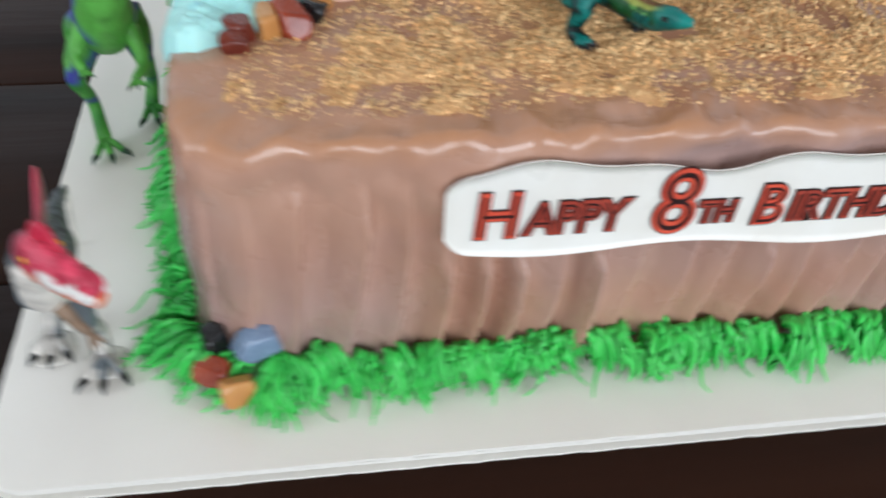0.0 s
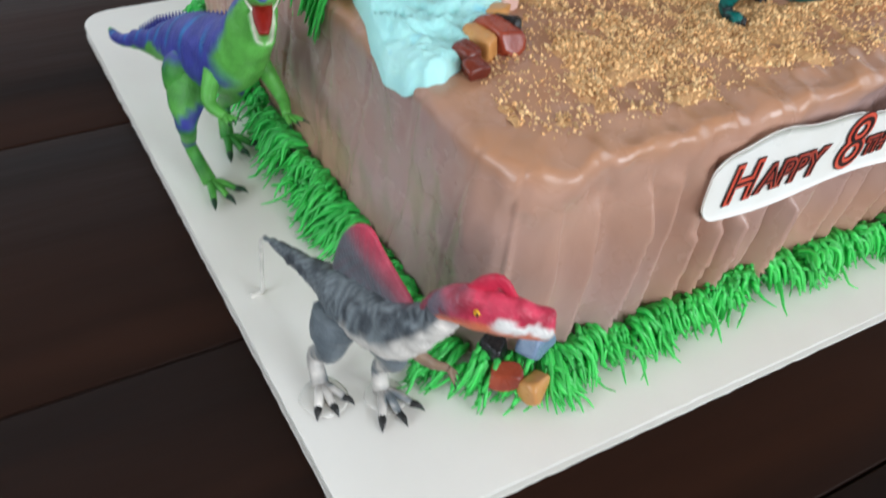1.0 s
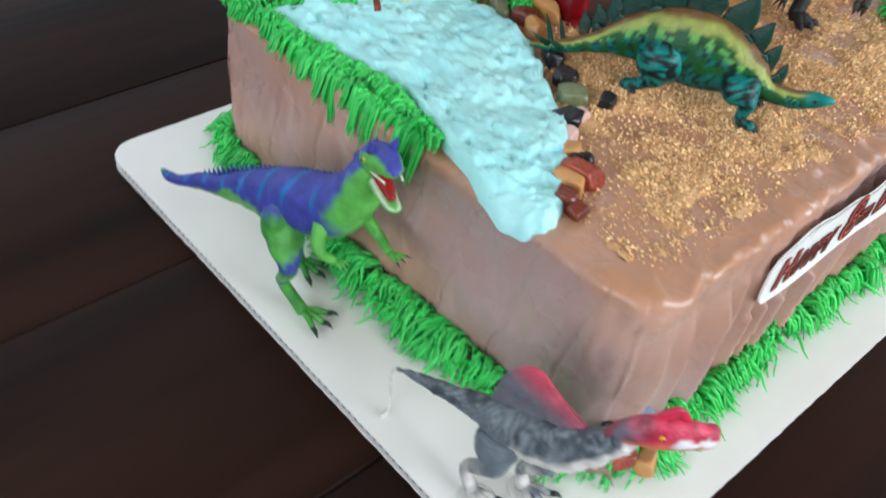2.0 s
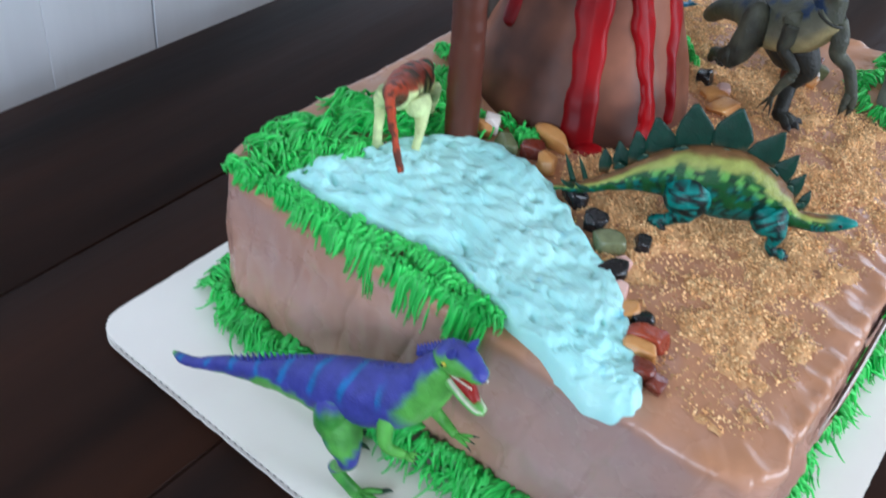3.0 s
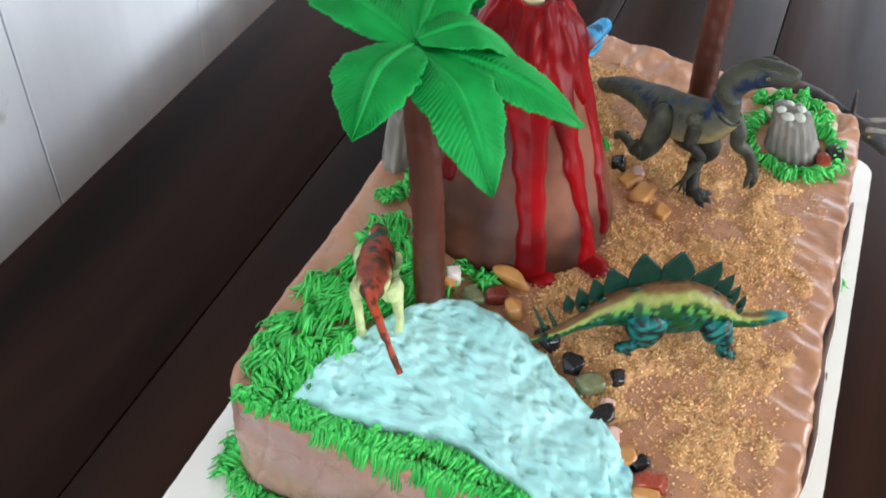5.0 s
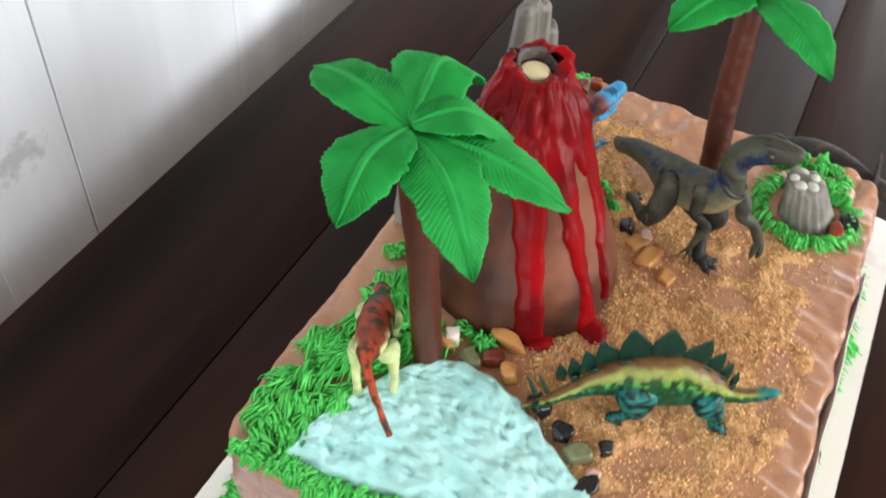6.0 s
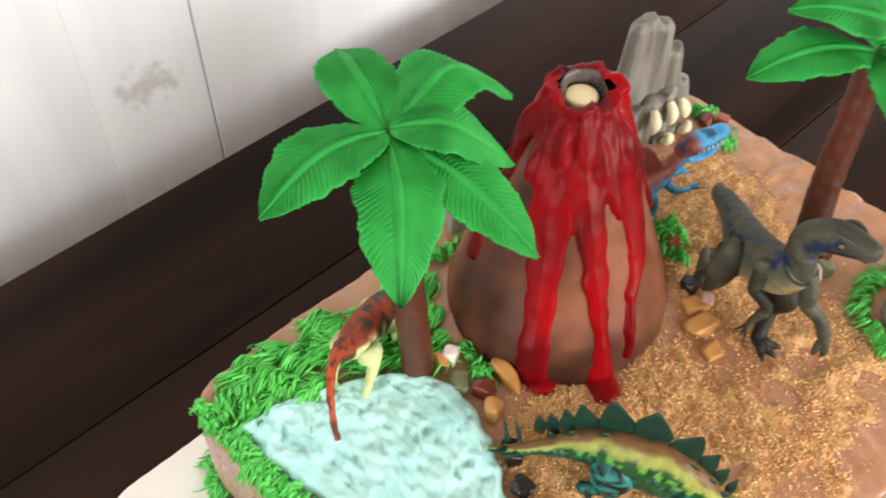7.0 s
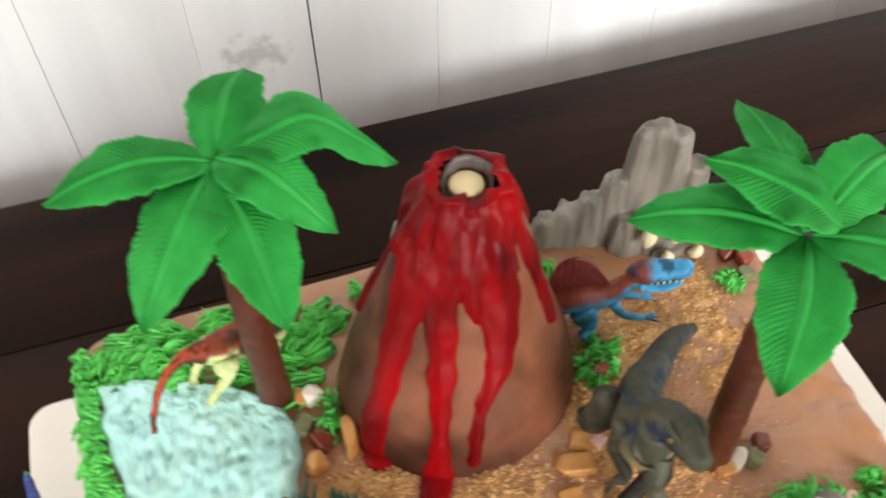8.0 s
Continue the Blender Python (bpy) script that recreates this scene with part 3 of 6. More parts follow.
# sugar-sheet plaque with lettering on the front
def plaque(parent):
    verts, faces = [], []
    n = 180
    xs = np.linspace(0.151, 0.392, n)
    cols = 10
    for side in (0, 1):
        for i, x in enumerate(xs):
            e = 1 - 0.62 * max(0.0, 1 - min(i, n - 1 - i) / 6) ** 2.0
            mid = 0.0795 - 0.006 * (x - 0.15) / 0.24 * 0.5
            hi = mid + (0.0165 + 0.0022 * math.sin(x * 70 + 1.0) + 0.0012 * math.sin(x * 150)) * math.sqrt(e)
            lo = mid - (0.0165 + 0.0018 * math.sin(x * 64 + 2.4)) * math.sqrt(e)
            for c in range(cols + 1):
                z = lo + (hi - lo) * c / cols
                curl = 0.0005 * (abs(2 * c / cols - 1) ** 4)
                verts.append((x, CY0 - 0.0040 - curl - (0.0009 if side else 0.0), z))
    w = cols + 1
    for side in (0, 1):
        o = side * n * w
        for i in range(n - 1):
            for c in range(cols):
                f = (o + i * w + c, o + (i + 1) * w + c, o + (i + 1) * w + c + 1, o + i * w + c + 1)
                faces.append(f if side else f[::-1])
    rim = [i * w for i in range(n)] + [(n - 1) * w + c for c in range(1, w)] + [i * w + cols for i in range(n - 2, -1, -1)] + [c for c in range(cols - 1, 0, -1)]
    o = n * w
    for a, b in zip(rim, rim[1:] + rim[:1]):
        faces.append((b, a, a + o, b + o))
    return raw("plaque", verts, faces, SUGAR, parent, "white edible sugar sheet with red lettering")


plate = plaque(cake)


def lettering(text, size, x, z, offset, y, mat, parent, stretch=1.0):
    """Slanted heavy lettering that stands upright on the front of the plaque; returns its width."""
    cu = bpy.data.curves.new("lettering", "FONT")
    cu.body, cu.size, cu.shear, cu.offset, cu.extrude = text, size, 0.08, offset, 0.00012
    tmp = bpy.data.objects.new("lettering_source", cu)
    scene.collection.objects.link(tmp)
    dg = bpy.context.evaluated_depsgraph_get()
    me = bpy.data.meshes.new_from_object(tmp.evaluated_get(dg))
    bpy.data.objects.remove(tmp)
    me.transform(Matrix.Translation((x, y, z)) @ Matrix.Rotation(math.pi / 2, 4, "X") @ Matrix.Diagonal((stretch, 1, 1, 1)))
    width = max(v.co.x for v in me.vertices) - x
    me.materials.clear()
    obj_me("lettering", me, mat, parent, smooth=False)
    return width


PY = CY0 - 0.0055
pen = 0.1598
for text, size, drop, gap, fill in (("H", 0.0245, 0.0, 0.0014, INK_RED), ("APPY", 0.0168, 0.0006, 0.0058, INK_MAROON), ("8", 0.0350, -0.0016, 0.0004, INK_RED),
                                    ("TH", 0.0112, 0.0016, 0.0052, INK_MAROON), ("B", 0.0220, -0.0004, 0.0012, INK_RED), ("IRTHDAY", 0.0158, 0.0004, 0.0, INK_MAROON)):
    z = 0.0705 + drop
    st = 0.84
    w = lettering(text, size, pen, z, 0.0013, PY, INK_DARK, plate, st)
    lettering(text, size, pen, z, 0.00062 if text == "B" else 0.00078, PY - 0.0003, fill, plate, st)
    lettering(text, size, pen, z, -0.022 * size, PY - 0.0006, INK_DARK, plate, st)
    pen += w + gap


# ---- volcano ----
def volcano_axis(z):
    k = (z - 0.100) / 0.155
    return 0.2685 + 0.0095 * k, 0.283 + 0.012 * k


VOLCANO = [(0.100, 0.069), (0.112, 0.0665), (0.130, 0.0615), (0.155, 0.0515), (0.180, 0.0425), (0.205, 0.0345), (0.230, 0.0248), (0.246, 0.0168), (0.256, 0.0138)]


def volcano_radius(z, a):
    zs, rs = zip(*VOLCANO)
    r = float(np.interp(z, zs, rs))
    return r * (1 + 0.03 * math.sin(2 * a + 0.8) + 0.025 * fbm(math.cos(a), math.sin(a), z * 12, 1.6))


def volcano_point(z, a, off=0.0):
    cx, cy = volcano_axis(z)
    r = volcano_radius(z, a) + off
    return cx + r * math.cos(a), cy + r * math.sin(a), z


volcano = empty("volcano", (0.27, 0.287, TOP), "brown chocolate volcano with glossy red lava running down", "cake decoration")
verts, faces = [], []
NA, NZ = 120, 60
for i in range(NZ + 1):
    z = 0.100 + 0.143 * i / NZ
    for k in range(NA):
        verts.append(volcano_point(z, 2 * math.pi * k / NA))
rows = NZ + 1
for r, dz in ((0.0120, 0.2425), (0.0114, 0.2405), (0.0110, 0.236), (0.0106, 0.230), (0.001, 0.229)):   # inside of the crater
    cx, cy = volcano_axis(0.25)
    for k in range(NA):
        a = 2 * math.pi * k / NA
        verts.append((cx + r * math.cos(a), cy + r * math.sin(a), dz))
    rows += 1
for i in range(rows - 1):
    for k in range(NA):
        a, b = i * NA + k, i * NA + (k + 1) % NA
        faces.append((a, b, b + NA, a + NA))
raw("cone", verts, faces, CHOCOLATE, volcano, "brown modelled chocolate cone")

# each stream down the cone: angle in degrees, height and half width in metres at each stage
STREAMS = [[(196, 0.240, 0.010), (198, 0.218, 0.0125), (203, 0.195, 0.0120), (206, 0.172, 0.0092), (208, 0.150, 0.0084), (209, 0.128, 0.0082), (211, 0.102, 0.0092)],
           [(226, 0.240, 0.0085), (231, 0.210, 0.0095), (237, 0.186, 0.0078), (241, 0.165, 0.0070), (242, 0.145, 0.0052), (243, 0.125, 0.0050), (245, 0.101, 0.0085)],
           [(277, 0.240, 0.0080), (280, 0.216, 0.0118), (282, 0.197, 0.0132), (280, 0.182, 0.0104), (275, 0.166, 0.0072), (264, 0.150, 0.0042), (260, 0.132, 0.0035), (259, 0.116, 0.0042)],
           [(140, 0.238, 0.008), (142, 0.205, 0.0060), (146, 0.175, 0.0040), (150, 0.156, 0.0046), (151, 0.150, 0.0052)],
           [(318, 0.240, 0.007), (327, 0.212, 0.0062), (331, 0.185, 0.0050), (331, 0.166, 0.0058)],
           [(172, 0.240, 0.006), (176, 0.212, 0.0034)], [(256, 0.240, 0.010), (258, 0.218, 0.0090), (260, 0.202, 0.0045), (260, 0.194, 0.0015)], [(300, 0.240, 0.006), (303, 0.213, 0.0030)],
           [(20, 0.240, 0.008), (24, 0.176, 0.0060)], [(64, 0.240, 0.008), (60, 0.168, 0.0065)], [(104, 0.240, 0.008), (106, 0.182, 0.0055)]]
NA, NS = 460, 300
ZTOP, ZLOW = 0.2500, 0.0990
za = np.linspace(ZTOP, ZLOW, NS + 1)[:, None] * np.ones((1, NA))
aa = (np.arange(NA) * 2 * math.pi / NA)[None, :] * np.ones((NS + 1, 1))
radius_at = np.interp(za, *zip(*VOLCANO))
wave = np.array([[0.16 * fbm(math.cos(a) * 1.3, math.sin(a) * 1.3, z * 24, 1.0, 2) + 0.07 * fbm(math.cos(a) * 3, math.sin(a) * 3, z * 80, 1.0, 2) for a in aa[0]] for z in za[:, 0]])
spread = (0.229 + 0.003 * np.sin(3 * aa + 1.0) + 0.002 * np.sin(7 * aa)) - za      # the collar that all streams leave
crest = np.zeros_like(za)
for stages in STREAMS:
    for (d0, z0, w0), (d1, z1, w1) in zip(stages, stages[1:]):
        du = ((aa - math.radians(d0) + wave * 0.22 + math.pi) % (2 * math.pi) - math.pi) * radius_at
        u1 = math.radians(d1 - d0) * float(np.interp((z0 + z1) / 2, *zip(*VOLCANO)))
        k = np.clip((du * u1 + (za - z0) * (z1 - z0)) / (u1 * u1 + (z1 - z0) ** 2), 0, 1)
        w = w0 + (w1 - w0) * k
        gap = np.hypot(du - u1 * k, za - z0 - (z1 - z0) * k) - w * (1 + 0.75 * wave)
        lim = np.clip(0.5 + 0.5 * (spread - gap) / 0.005, 0, 1)
        spread = spread + (gap - spread) * lim - 0.005 * lim * (1 - lim)
        crest = np.maximum(crest, np.clip(-gap / w, 0, 1))
verts, faces, kept = [], [], []
for i in range(NS + 1):
    z = za[i, 0]
    s = (ZTOP - z) / (ZTOP - ZLOW)
    for k in range(NA):
        a = aa[0, k]
        depth = -spread[i, k]
        body = math.sqrt(max(0.0, 1 - (1 - min(1.0, max(0.0, depth) / 0.0034)) ** 2))
        top = smooth(0.205, 0.225, z)
        off = -0.0014 + 0.0034 * body + 0.0016 * crest[i, k] * body
        off += body * (0.0046 * fbm(math.cos(a) * 1.5, math.sin(a) * 1.5, z * 20, 1.5, 2) + 0.0018 * fbm(math.cos(a) * 2.4, math.sin(a) * 2.4, z * 45, 1.4, 2)) * (0.35 + 0.65 * top)
        off += 0.0014 * smooth(0.241, 0.250, z)
        x, y, _ = volcano_point(z, a, off)
        rimwave = (0.0012 * math.sin(a - 0.35) + 0.0012 * math.sin(3 * a + 2.0) + 0.0010 * math.sin(5 * a) - 0.0022 * math.exp(-(((a - 4.3 + math.pi) % (2 * math.pi) - math.pi) / 0.6) ** 2) + 0.0030 * math.exp(-(((a + 0.35 + math.pi) % (2 * math.pi) - math.pi) / 0.22) ** 2)) * smooth(0.232, 0.250, z)
        verts.append((x, y, z + rimwave))
        kept.append(depth > -0.0012)
for i in range(NS):
    for k in range(NA):
        a, b = i * NA + k, i * NA + (k + 1) % NA
        if kept[a] or kept[b] or kept[a + NA] or kept[b + NA]:
            faces.append((b, a, a + NA, b + NA))
# rolled lip into the crater
start = len(verts)
cx, cy = volcano_axis(0.25)
for q in range(1, 7):
    ang = q / 6 * math.pi * 0.75
    for k in range(NA):
        a = 2 * math.pi * k / NA
        vx, vy, vz = verts[k]
        r = math.hypot(vx - cx, vy - cy) - (0.0072 + 0.0012 * math.sin(a + 2.6)) * (1 - math.cos(ang)) / 1.7 * (1 + 0.15 * math.sin(3 * a))
        verts.append((cx + r * math.cos(a), cy + r * math.sin(a), vz + 0.0026 * math.sin(ang) - 0.003 * q / 6 * (1 + 0.3 * math.sin(4 * a + 1))))
for q in range(6):
    lo = 0 if q == 0 else start + (q - 1) * NA
    hi = start + q * NA
    for k in range(NA):
        k2 = (k + 1) % NA
        faces.append((lo + k, lo + k2, hi + k2, hi + k))
raw("lava", verts, faces, LAVA, volcano, "glossy red poured lava")
# spreading feet of the two longest streams
for a, w, l in ((215, 0.0085, 0.007), (243, 0.0085, 0.014)):
    a = math.radians(a)
    px, py, _ = volcano_point(0.104, a)
    bm = bmesh.new()
    bmesh.ops.create_icosphere(bm, subdivisions=3, radius=1.0)
    for v in bm.verts:
        c = v.co.copy()
        x, y, z = c.x * l, c.y * w, c.z * 0.0042
        d = 1 + 0.18 * fbm(c.x, c.y, c.z, 1.5)
        x, y = x * d + l * 0.3, y * d
        v.co = Vector((px + x * math.cos(a) - y * math.sin(a), py + x * math.sin(a) + y * math.cos(a), top_height(px, py) + max(z, -0.002)))
    obj("lava_foot", bm, LAVA, volcano)

tealight = empty("candle", (0.278, 0.296, 0.229), "round cream candle standing in the crater of the volcano", "candle")
bm = bmesh.new()
bmesh.ops.create_cone(bm, segments=40, radius1=0.0090, radius2=0.0087, depth=0.016, cap_ends=True)
bmesh.ops.bevel(bm, geom=[e for e in bm.edges if abs(e.verts[0].co.z - e.verts[1].co.z) < 1e-5 and e.verts[0].co.z > 0], offset=0.0014, segments=3, affect="EDGES", profile=0.5)
bmesh.ops.translate(bm, vec=(0.2778, 0.2960, 0.2366), verts=bm.verts)
obj("wax", bm, CANDLE, tealight, smooth=False)

# grey inner lip round the back of the crater
t = Toy()
cx, cy = volcano_axis(0.25)
t.loft([(cx + 0.0116 * math.cos(q), cy + 0.0116 * math.sin(q), 0.2432 + 0.0050 * math.cos(q - 1.0) + 0.0006 * math.sin(5 * q)) for q in np.linspace(0, 2 * math.pi, 29)],
       [(0.0016 + 0.0004 * math.sin(2.3 * q), 0.0044) for q in range(28)] + [(0.0016, 0.0044)], (0, 0, 0), n=110, seg=12, wobble=0.0008)
raw("ash", t.V, t.F, ASH, volcano, "grey modelled crater lip")


# ---- palm trees ----
LEAF_U = (0.0, 0.05, 0.14, 0.28, 0.42, 0.56, 0.70, 0.83, 0.93, 1.0)
LEAF_W = (0.18, 0.34, 0.58, 0.84, 0.94, 0.90, 0.77, 0.54, 0.28, 0.02)


def frond(name, root, mid, tip, width, parent, roll=0.0, seed=0):
    """A thick fondant leaf: raised midrib, slanting veins pressed in, ragged wavy edge."""
    root, mid, tip = Vector(root), Vector(mid), Vector(tip)
    along = tip - root
    side = Vector((-along.y, along.x, 0)).normalized()
    rnd = random.Random(seed)
    NU, NV, VEINS = 190, 28, 34
    P = spline([root, root.lerp(mid, 0.5) + Vector((0, 0, 0.0022)), mid, mid.lerp(tip, 0.55) + Vector((0, 0, 0.0030)), tip], NU)
    T = np.gradient(P, axis=0)
    verts, faces = [], []
    jag = [rnd.uniform(-1, 1) for _ in range(NU)]
    for face in (0, 1):
        for i in range(NU):
            u = i / (NU - 1)
            t = Vector(T[i]).normalized()
            s = (side - t * side.dot(t)).normalized()
            s = (Matrix.Rotation(roll, 3, t) @ s).normalized()
            nrm = s.cross(t)
            if nrm.z < 0:
                nrm = -nrm
            w = width * float(np.interp(u, LEAF_U, LEAF_W))
            for k in range(NV + 1):
                v = 2 * k / NV - 1
                av = abs(v)
                far = 9 if v > 0 else 0
                tooth = 0.055 * (0.4 + 1.6 * abs(noise.noise(Vector((u * 9, seed * 4.1 + far, 5.5))))) * ((u * VEINS + (0.5 if v > 0 else 0)) % 1.0 - 0.5) + 0.016 * jag[i]
                wk = w * (1 + av * (0.10 * noise.noise(Vector((u * 6, seed * 1.7 + far, 0.3))) + 0.10 * noise.noise(Vector((u * 21, seed * 2.3 + far, 0.7))) + tooth * smooth(0.8, 1.0, av)))
                vein = math.sin((u - 0.15 * av + 0.006 * noise.noise(Vector((u * 8, v * 3, seed * 2.9)))) * 2 * math.pi * VEINS)
                h = -0.13 * w * av ** 1.7 + 0.0022 * av * av * noise.noise(Vector((u * 4.5, seed * 3.1 + far, 2.2)))
                h += (0.00056 + 0.0005 * noise.noise(Vector((u * 5, v * 2.5, seed * 1.3)))) * vein * smooth(0.08, 0.2, av) * smooth(1.05, 0.82, av) * smooth(0.03, 0.12, u)
                h += 0.0013 * math.exp(-(v / 0.055) ** 2) - 0.0007 * math.exp(-((av - 0.13) / 0.05) ** 2)
                thick = 0.0013 * (1 - 0.55 * av ** 3)
                verts.append(Vector(P[i]) + s * v * wk + nrm * (h - (thick if face else 0.0)))
    wv = NV + 1
    for face in (0, 1):
        o = face * NU * wv
        for i in range(NU - 1):
            for k in range(NV):
                f = (o + i * wv + k, o + (i + 1) * wv + k, o + (i + 1) * wv + k + 1, o + i * wv + k + 1)
                faces.append(f if face else f[::-1])
    rim = [i * wv for i in range(NU)] + [(NU - 1) * wv + c for c in range(1, wv)] + [i * wv + NV for i in range(NU - 2, -1, -1)] + [c for c in range(NV - 1, 0, -1)]
    o = NU * wv
    for a, b in zip(rim, rim[1:] + rim[:1]):
        faces.append((a, b, b + o, a + o))
    return raw(name, verts, faces, LEAF, parent)


def palm(base, crown, radius, leaves, label, bend):
    base, crown = Vector(base), Vector(crown)
    p = empty("palm_tree", base, label, "cake decoration", "palm trees on the cake")
    t = Toy()
    mid = (base + crown) / 2 + Vector(bend)
    t.loft([base - Vector((0, 0, 0.004)), base + (mid - base) * 0.5, mid, mid + (crown - mid) * 0.5, crown], [radius * 1.10, radius * 1.06, radius, radius * 0.97, radius * 0.9], (0, 0, 0), n=90, seg=28, wobble=0.0005)
    raw("trunk", t.V, t.F, TRUNK, p, "brown rolled fondant trunk")
    for k, (mid, tip, width, lift, roll, *start) in enumerate(leaves):
        d = (Vector(tip) - crown)
        root = Vector(start[0]) if start else crown + Vector((d.x, d.y, 0)).normalized() * 0.001 + Vector((0, 0, lift))
        frond("frond", root, mid, tip, width, p, roll, seed=k + int(base.x * 1000))
    return p


palm((0.1668, 0.2955, 0.104), (0.1690, 0.3175, 0.2690), 0.0084,
     [((0.1805, 0.3530, 0.2785), (0.1930, 0.3850, 0.2640), 0.0195, 0.0040, 0.0), ((0.1360, 0.3200, 0.2800), (0.0975, 0.3125, 0.2735), 0.0190, 0.0040, 0.0),
      ((0.1485, 0.2870, 0.2700), (0.1245, 0.2590, 0.2425), 0.0200, 0.0020, 0.0), ((0.1770, 0.2790, 0.2680), (0.1822, 0.2370, 0.2478), 0.0190, 0.0005, 0.0),
      ((0.2140, 0.3250, 0.2800), (0.2500, 0.3180, 0.2450), 0.0215, 0.0040, 0.0), ((0.1900, 0.2990, 0.2775), (0.2125, 0.2810, 0.2490), 0.0190, 0.0058, 0.0)],
     "fondant palm tree with a brown trunk beside the blue pond", (-0.002, -0.003, 0))
palm((0.3800, 0.1880, 0.104), (0.3985, 0.2070, 0.2590), 0.0085,
     [((0.3650, 0.2240, 0.2700), (0.3310, 0.2395, 0.2600), 0.0195, 0.0010, 0.0), ((0.3925, 0.2200, 0.2800), (0.3665, 0.2460, 0.2790), 0.0195, 0.0090, 0.0, (0.4065, 0.2010, 0.2700)), ((0.4030, 0.2440, 0.2760), (0.4090, 0.2880, 0.2640), 0.0125, 0.0040, 0.0),
      ((0.3780, 0.1780, 0.2640), (0.3525, 0.1485, 0.2490), 0.0200, 0.0020, 0.0), ((0.4280, 0.1870, 0.2660), (0.4550, 0.1680, 0.2500), 0.0190, 0.0030, 0.0), ((0.4300, 0.2220, 0.2760), (0.4600, 0.2360, 0.2620), 0.0180, 0.0060, 0.35)],
     "fondant palm tree with a leaning brown trunk on the sand", (0.001, 0.002, 0))


# ---- plastic rocks ----
def crag(bm, cx, cy, hw, hd, z0, z1, seed, lean=(0, 0), rib=7, taper=0.55):
    """A ribbed rock column with a broken flat top."""
    NA, NH = 56, 22
    grid = []
    for i in range(NH + 1):
        h = i / NH
        ring = []
        for k in range(NA):
            a = 2 * math.pi * k / NA
            rr = (1 - (1 - taper) * h ** 1.2) * (1 + 0.065 * math.sin(rib * a + seed + 1.2 * fbm(h, seed, 0, 1.5)) + 0.08 * fbm(math.cos(a), math.sin(a), h + seed, 2.2))
            if i == NH:
                rr *= 0.75
            ring.append(bm.verts.new((cx + lean[0] * h + hw * rr * math.cos(a), cy + lean[1] * h + hd * rr * math.sin(a),
                                      z0 + (z1 - z0) * h + 0.004 * h * fbm(math.cos(a), math.sin(a), seed, 1.3))))
        grid.append(ring)
    for i in range(NH):
        for k in range(NA):
            bm.faces.new((grid[i][k], grid[i][(k + 1) % NA], grid[i + 1][(k + 1) % NA], grid[i + 1][k]))
    bm.faces.new(grid[-1])
    bm.faces.new(grid[0][::-1])


cliff = empty("toy_cliff", (0.41, 0.345, TOP), "grey plastic toy cliff with a toothed cave mouth at its foot", "toy cliff")
bm = bmesh.new()
for cx, cy, hw, hd, z1, s, tp in ((0.412, 0.350, 0.021, 0.013, 0.194, 1, 0.55), (0.426, 0.347, 0.016, 0.013, 0.187, 2, 0.6), (0.440, 0.343, 0.015, 0.013, 0.162, 3, 0.6), (0.451, 0.338, 0.012, 0.012, 0.134, 4, 0.6),
                                  (0.394, 0.352, 0.014, 0.012, 0.156, 5, 0.6), (0.380, 0.354, 0.013, 0.011, 0.142, 6, 0.6), (0.366, 0.356, 0.013, 0.010, 0.134, 7, 0.6), (0.352, 0.358, 0.012, 0.009, 0.127, 8, 0.6), (0.400, 0.338, 0.014, 0.011, 0.133, 9, 0.6)):
    crag(bm, cx, cy, hw, hd, 0.099, z1, s, taper=tp)
face = obj("cliff_face", bm, ROCK, cliff)
fuse = face.modifiers.new("fuse", "REMESH")
fuse.mode, fuse.voxel_size, fuse.use_smooth_shade = "VOXEL", 0.0011, True
bm = bmesh.new()
crag(bm, 0.424, 0.334, 0.022, 0.0105, 0.099, 0.136, 12, taper=0.72)
crag(bm, 0.428, 0.326, 0.020, 0.0080, 0.099, 0.109, 14, taper=0.8)
obj("cave_mouth", bm, ROCK, cliff, "grey jaw of the cave mouth")
for k, (tx, ty, tz, l, tilt) in enumerate(((0.4060, 0.3225, 0.1360, 0.0165, -0.5), (0.4225, 0.3215, 0.1350, 0.0175, 0.0), (0.4385, 0.3225, 0.1280, 0.0160, 0.6), (0.4180, 0.3170, 0.1060, -0.0105, -0.3), (0.4360, 0.3165, 0.1050, -0.0100, 0.4))):
    t = Toy()
    t.loft([(tx, ty + 0.003, tz + 0.001 * l / abs(l)), (tx + tilt * 0.001, ty, tz - l * 0.18), (tx + tilt * 0.003, ty - 0.0020, tz - l * 0.5), (tx + tilt * 0.005, ty - 0.0016, tz - l * 0.8), (tx + tilt * 0.006, ty, tz - l)], [(0.0022, 0.0020), (0.0040, 0.0032), (0.0045, 0.0036), (0.0030, 0.0026), (0.0005, 0.0005)], (0, 0, 0), n=26, seg=16, up=(0, -1, 0), wobble=0.0003)
    raw("tooth", t.V, t.F, IVORY, cliff)

bm = bmesh.new()
crag(bm, 0.270, 0.361, 0.020, 0.012, 0.098, 0.1480, 21, taper=0.72, rib=9)
tagged(obj("rock_stump", bm, ROCK), "grey plastic rock stump with a flat top", "toy rock")

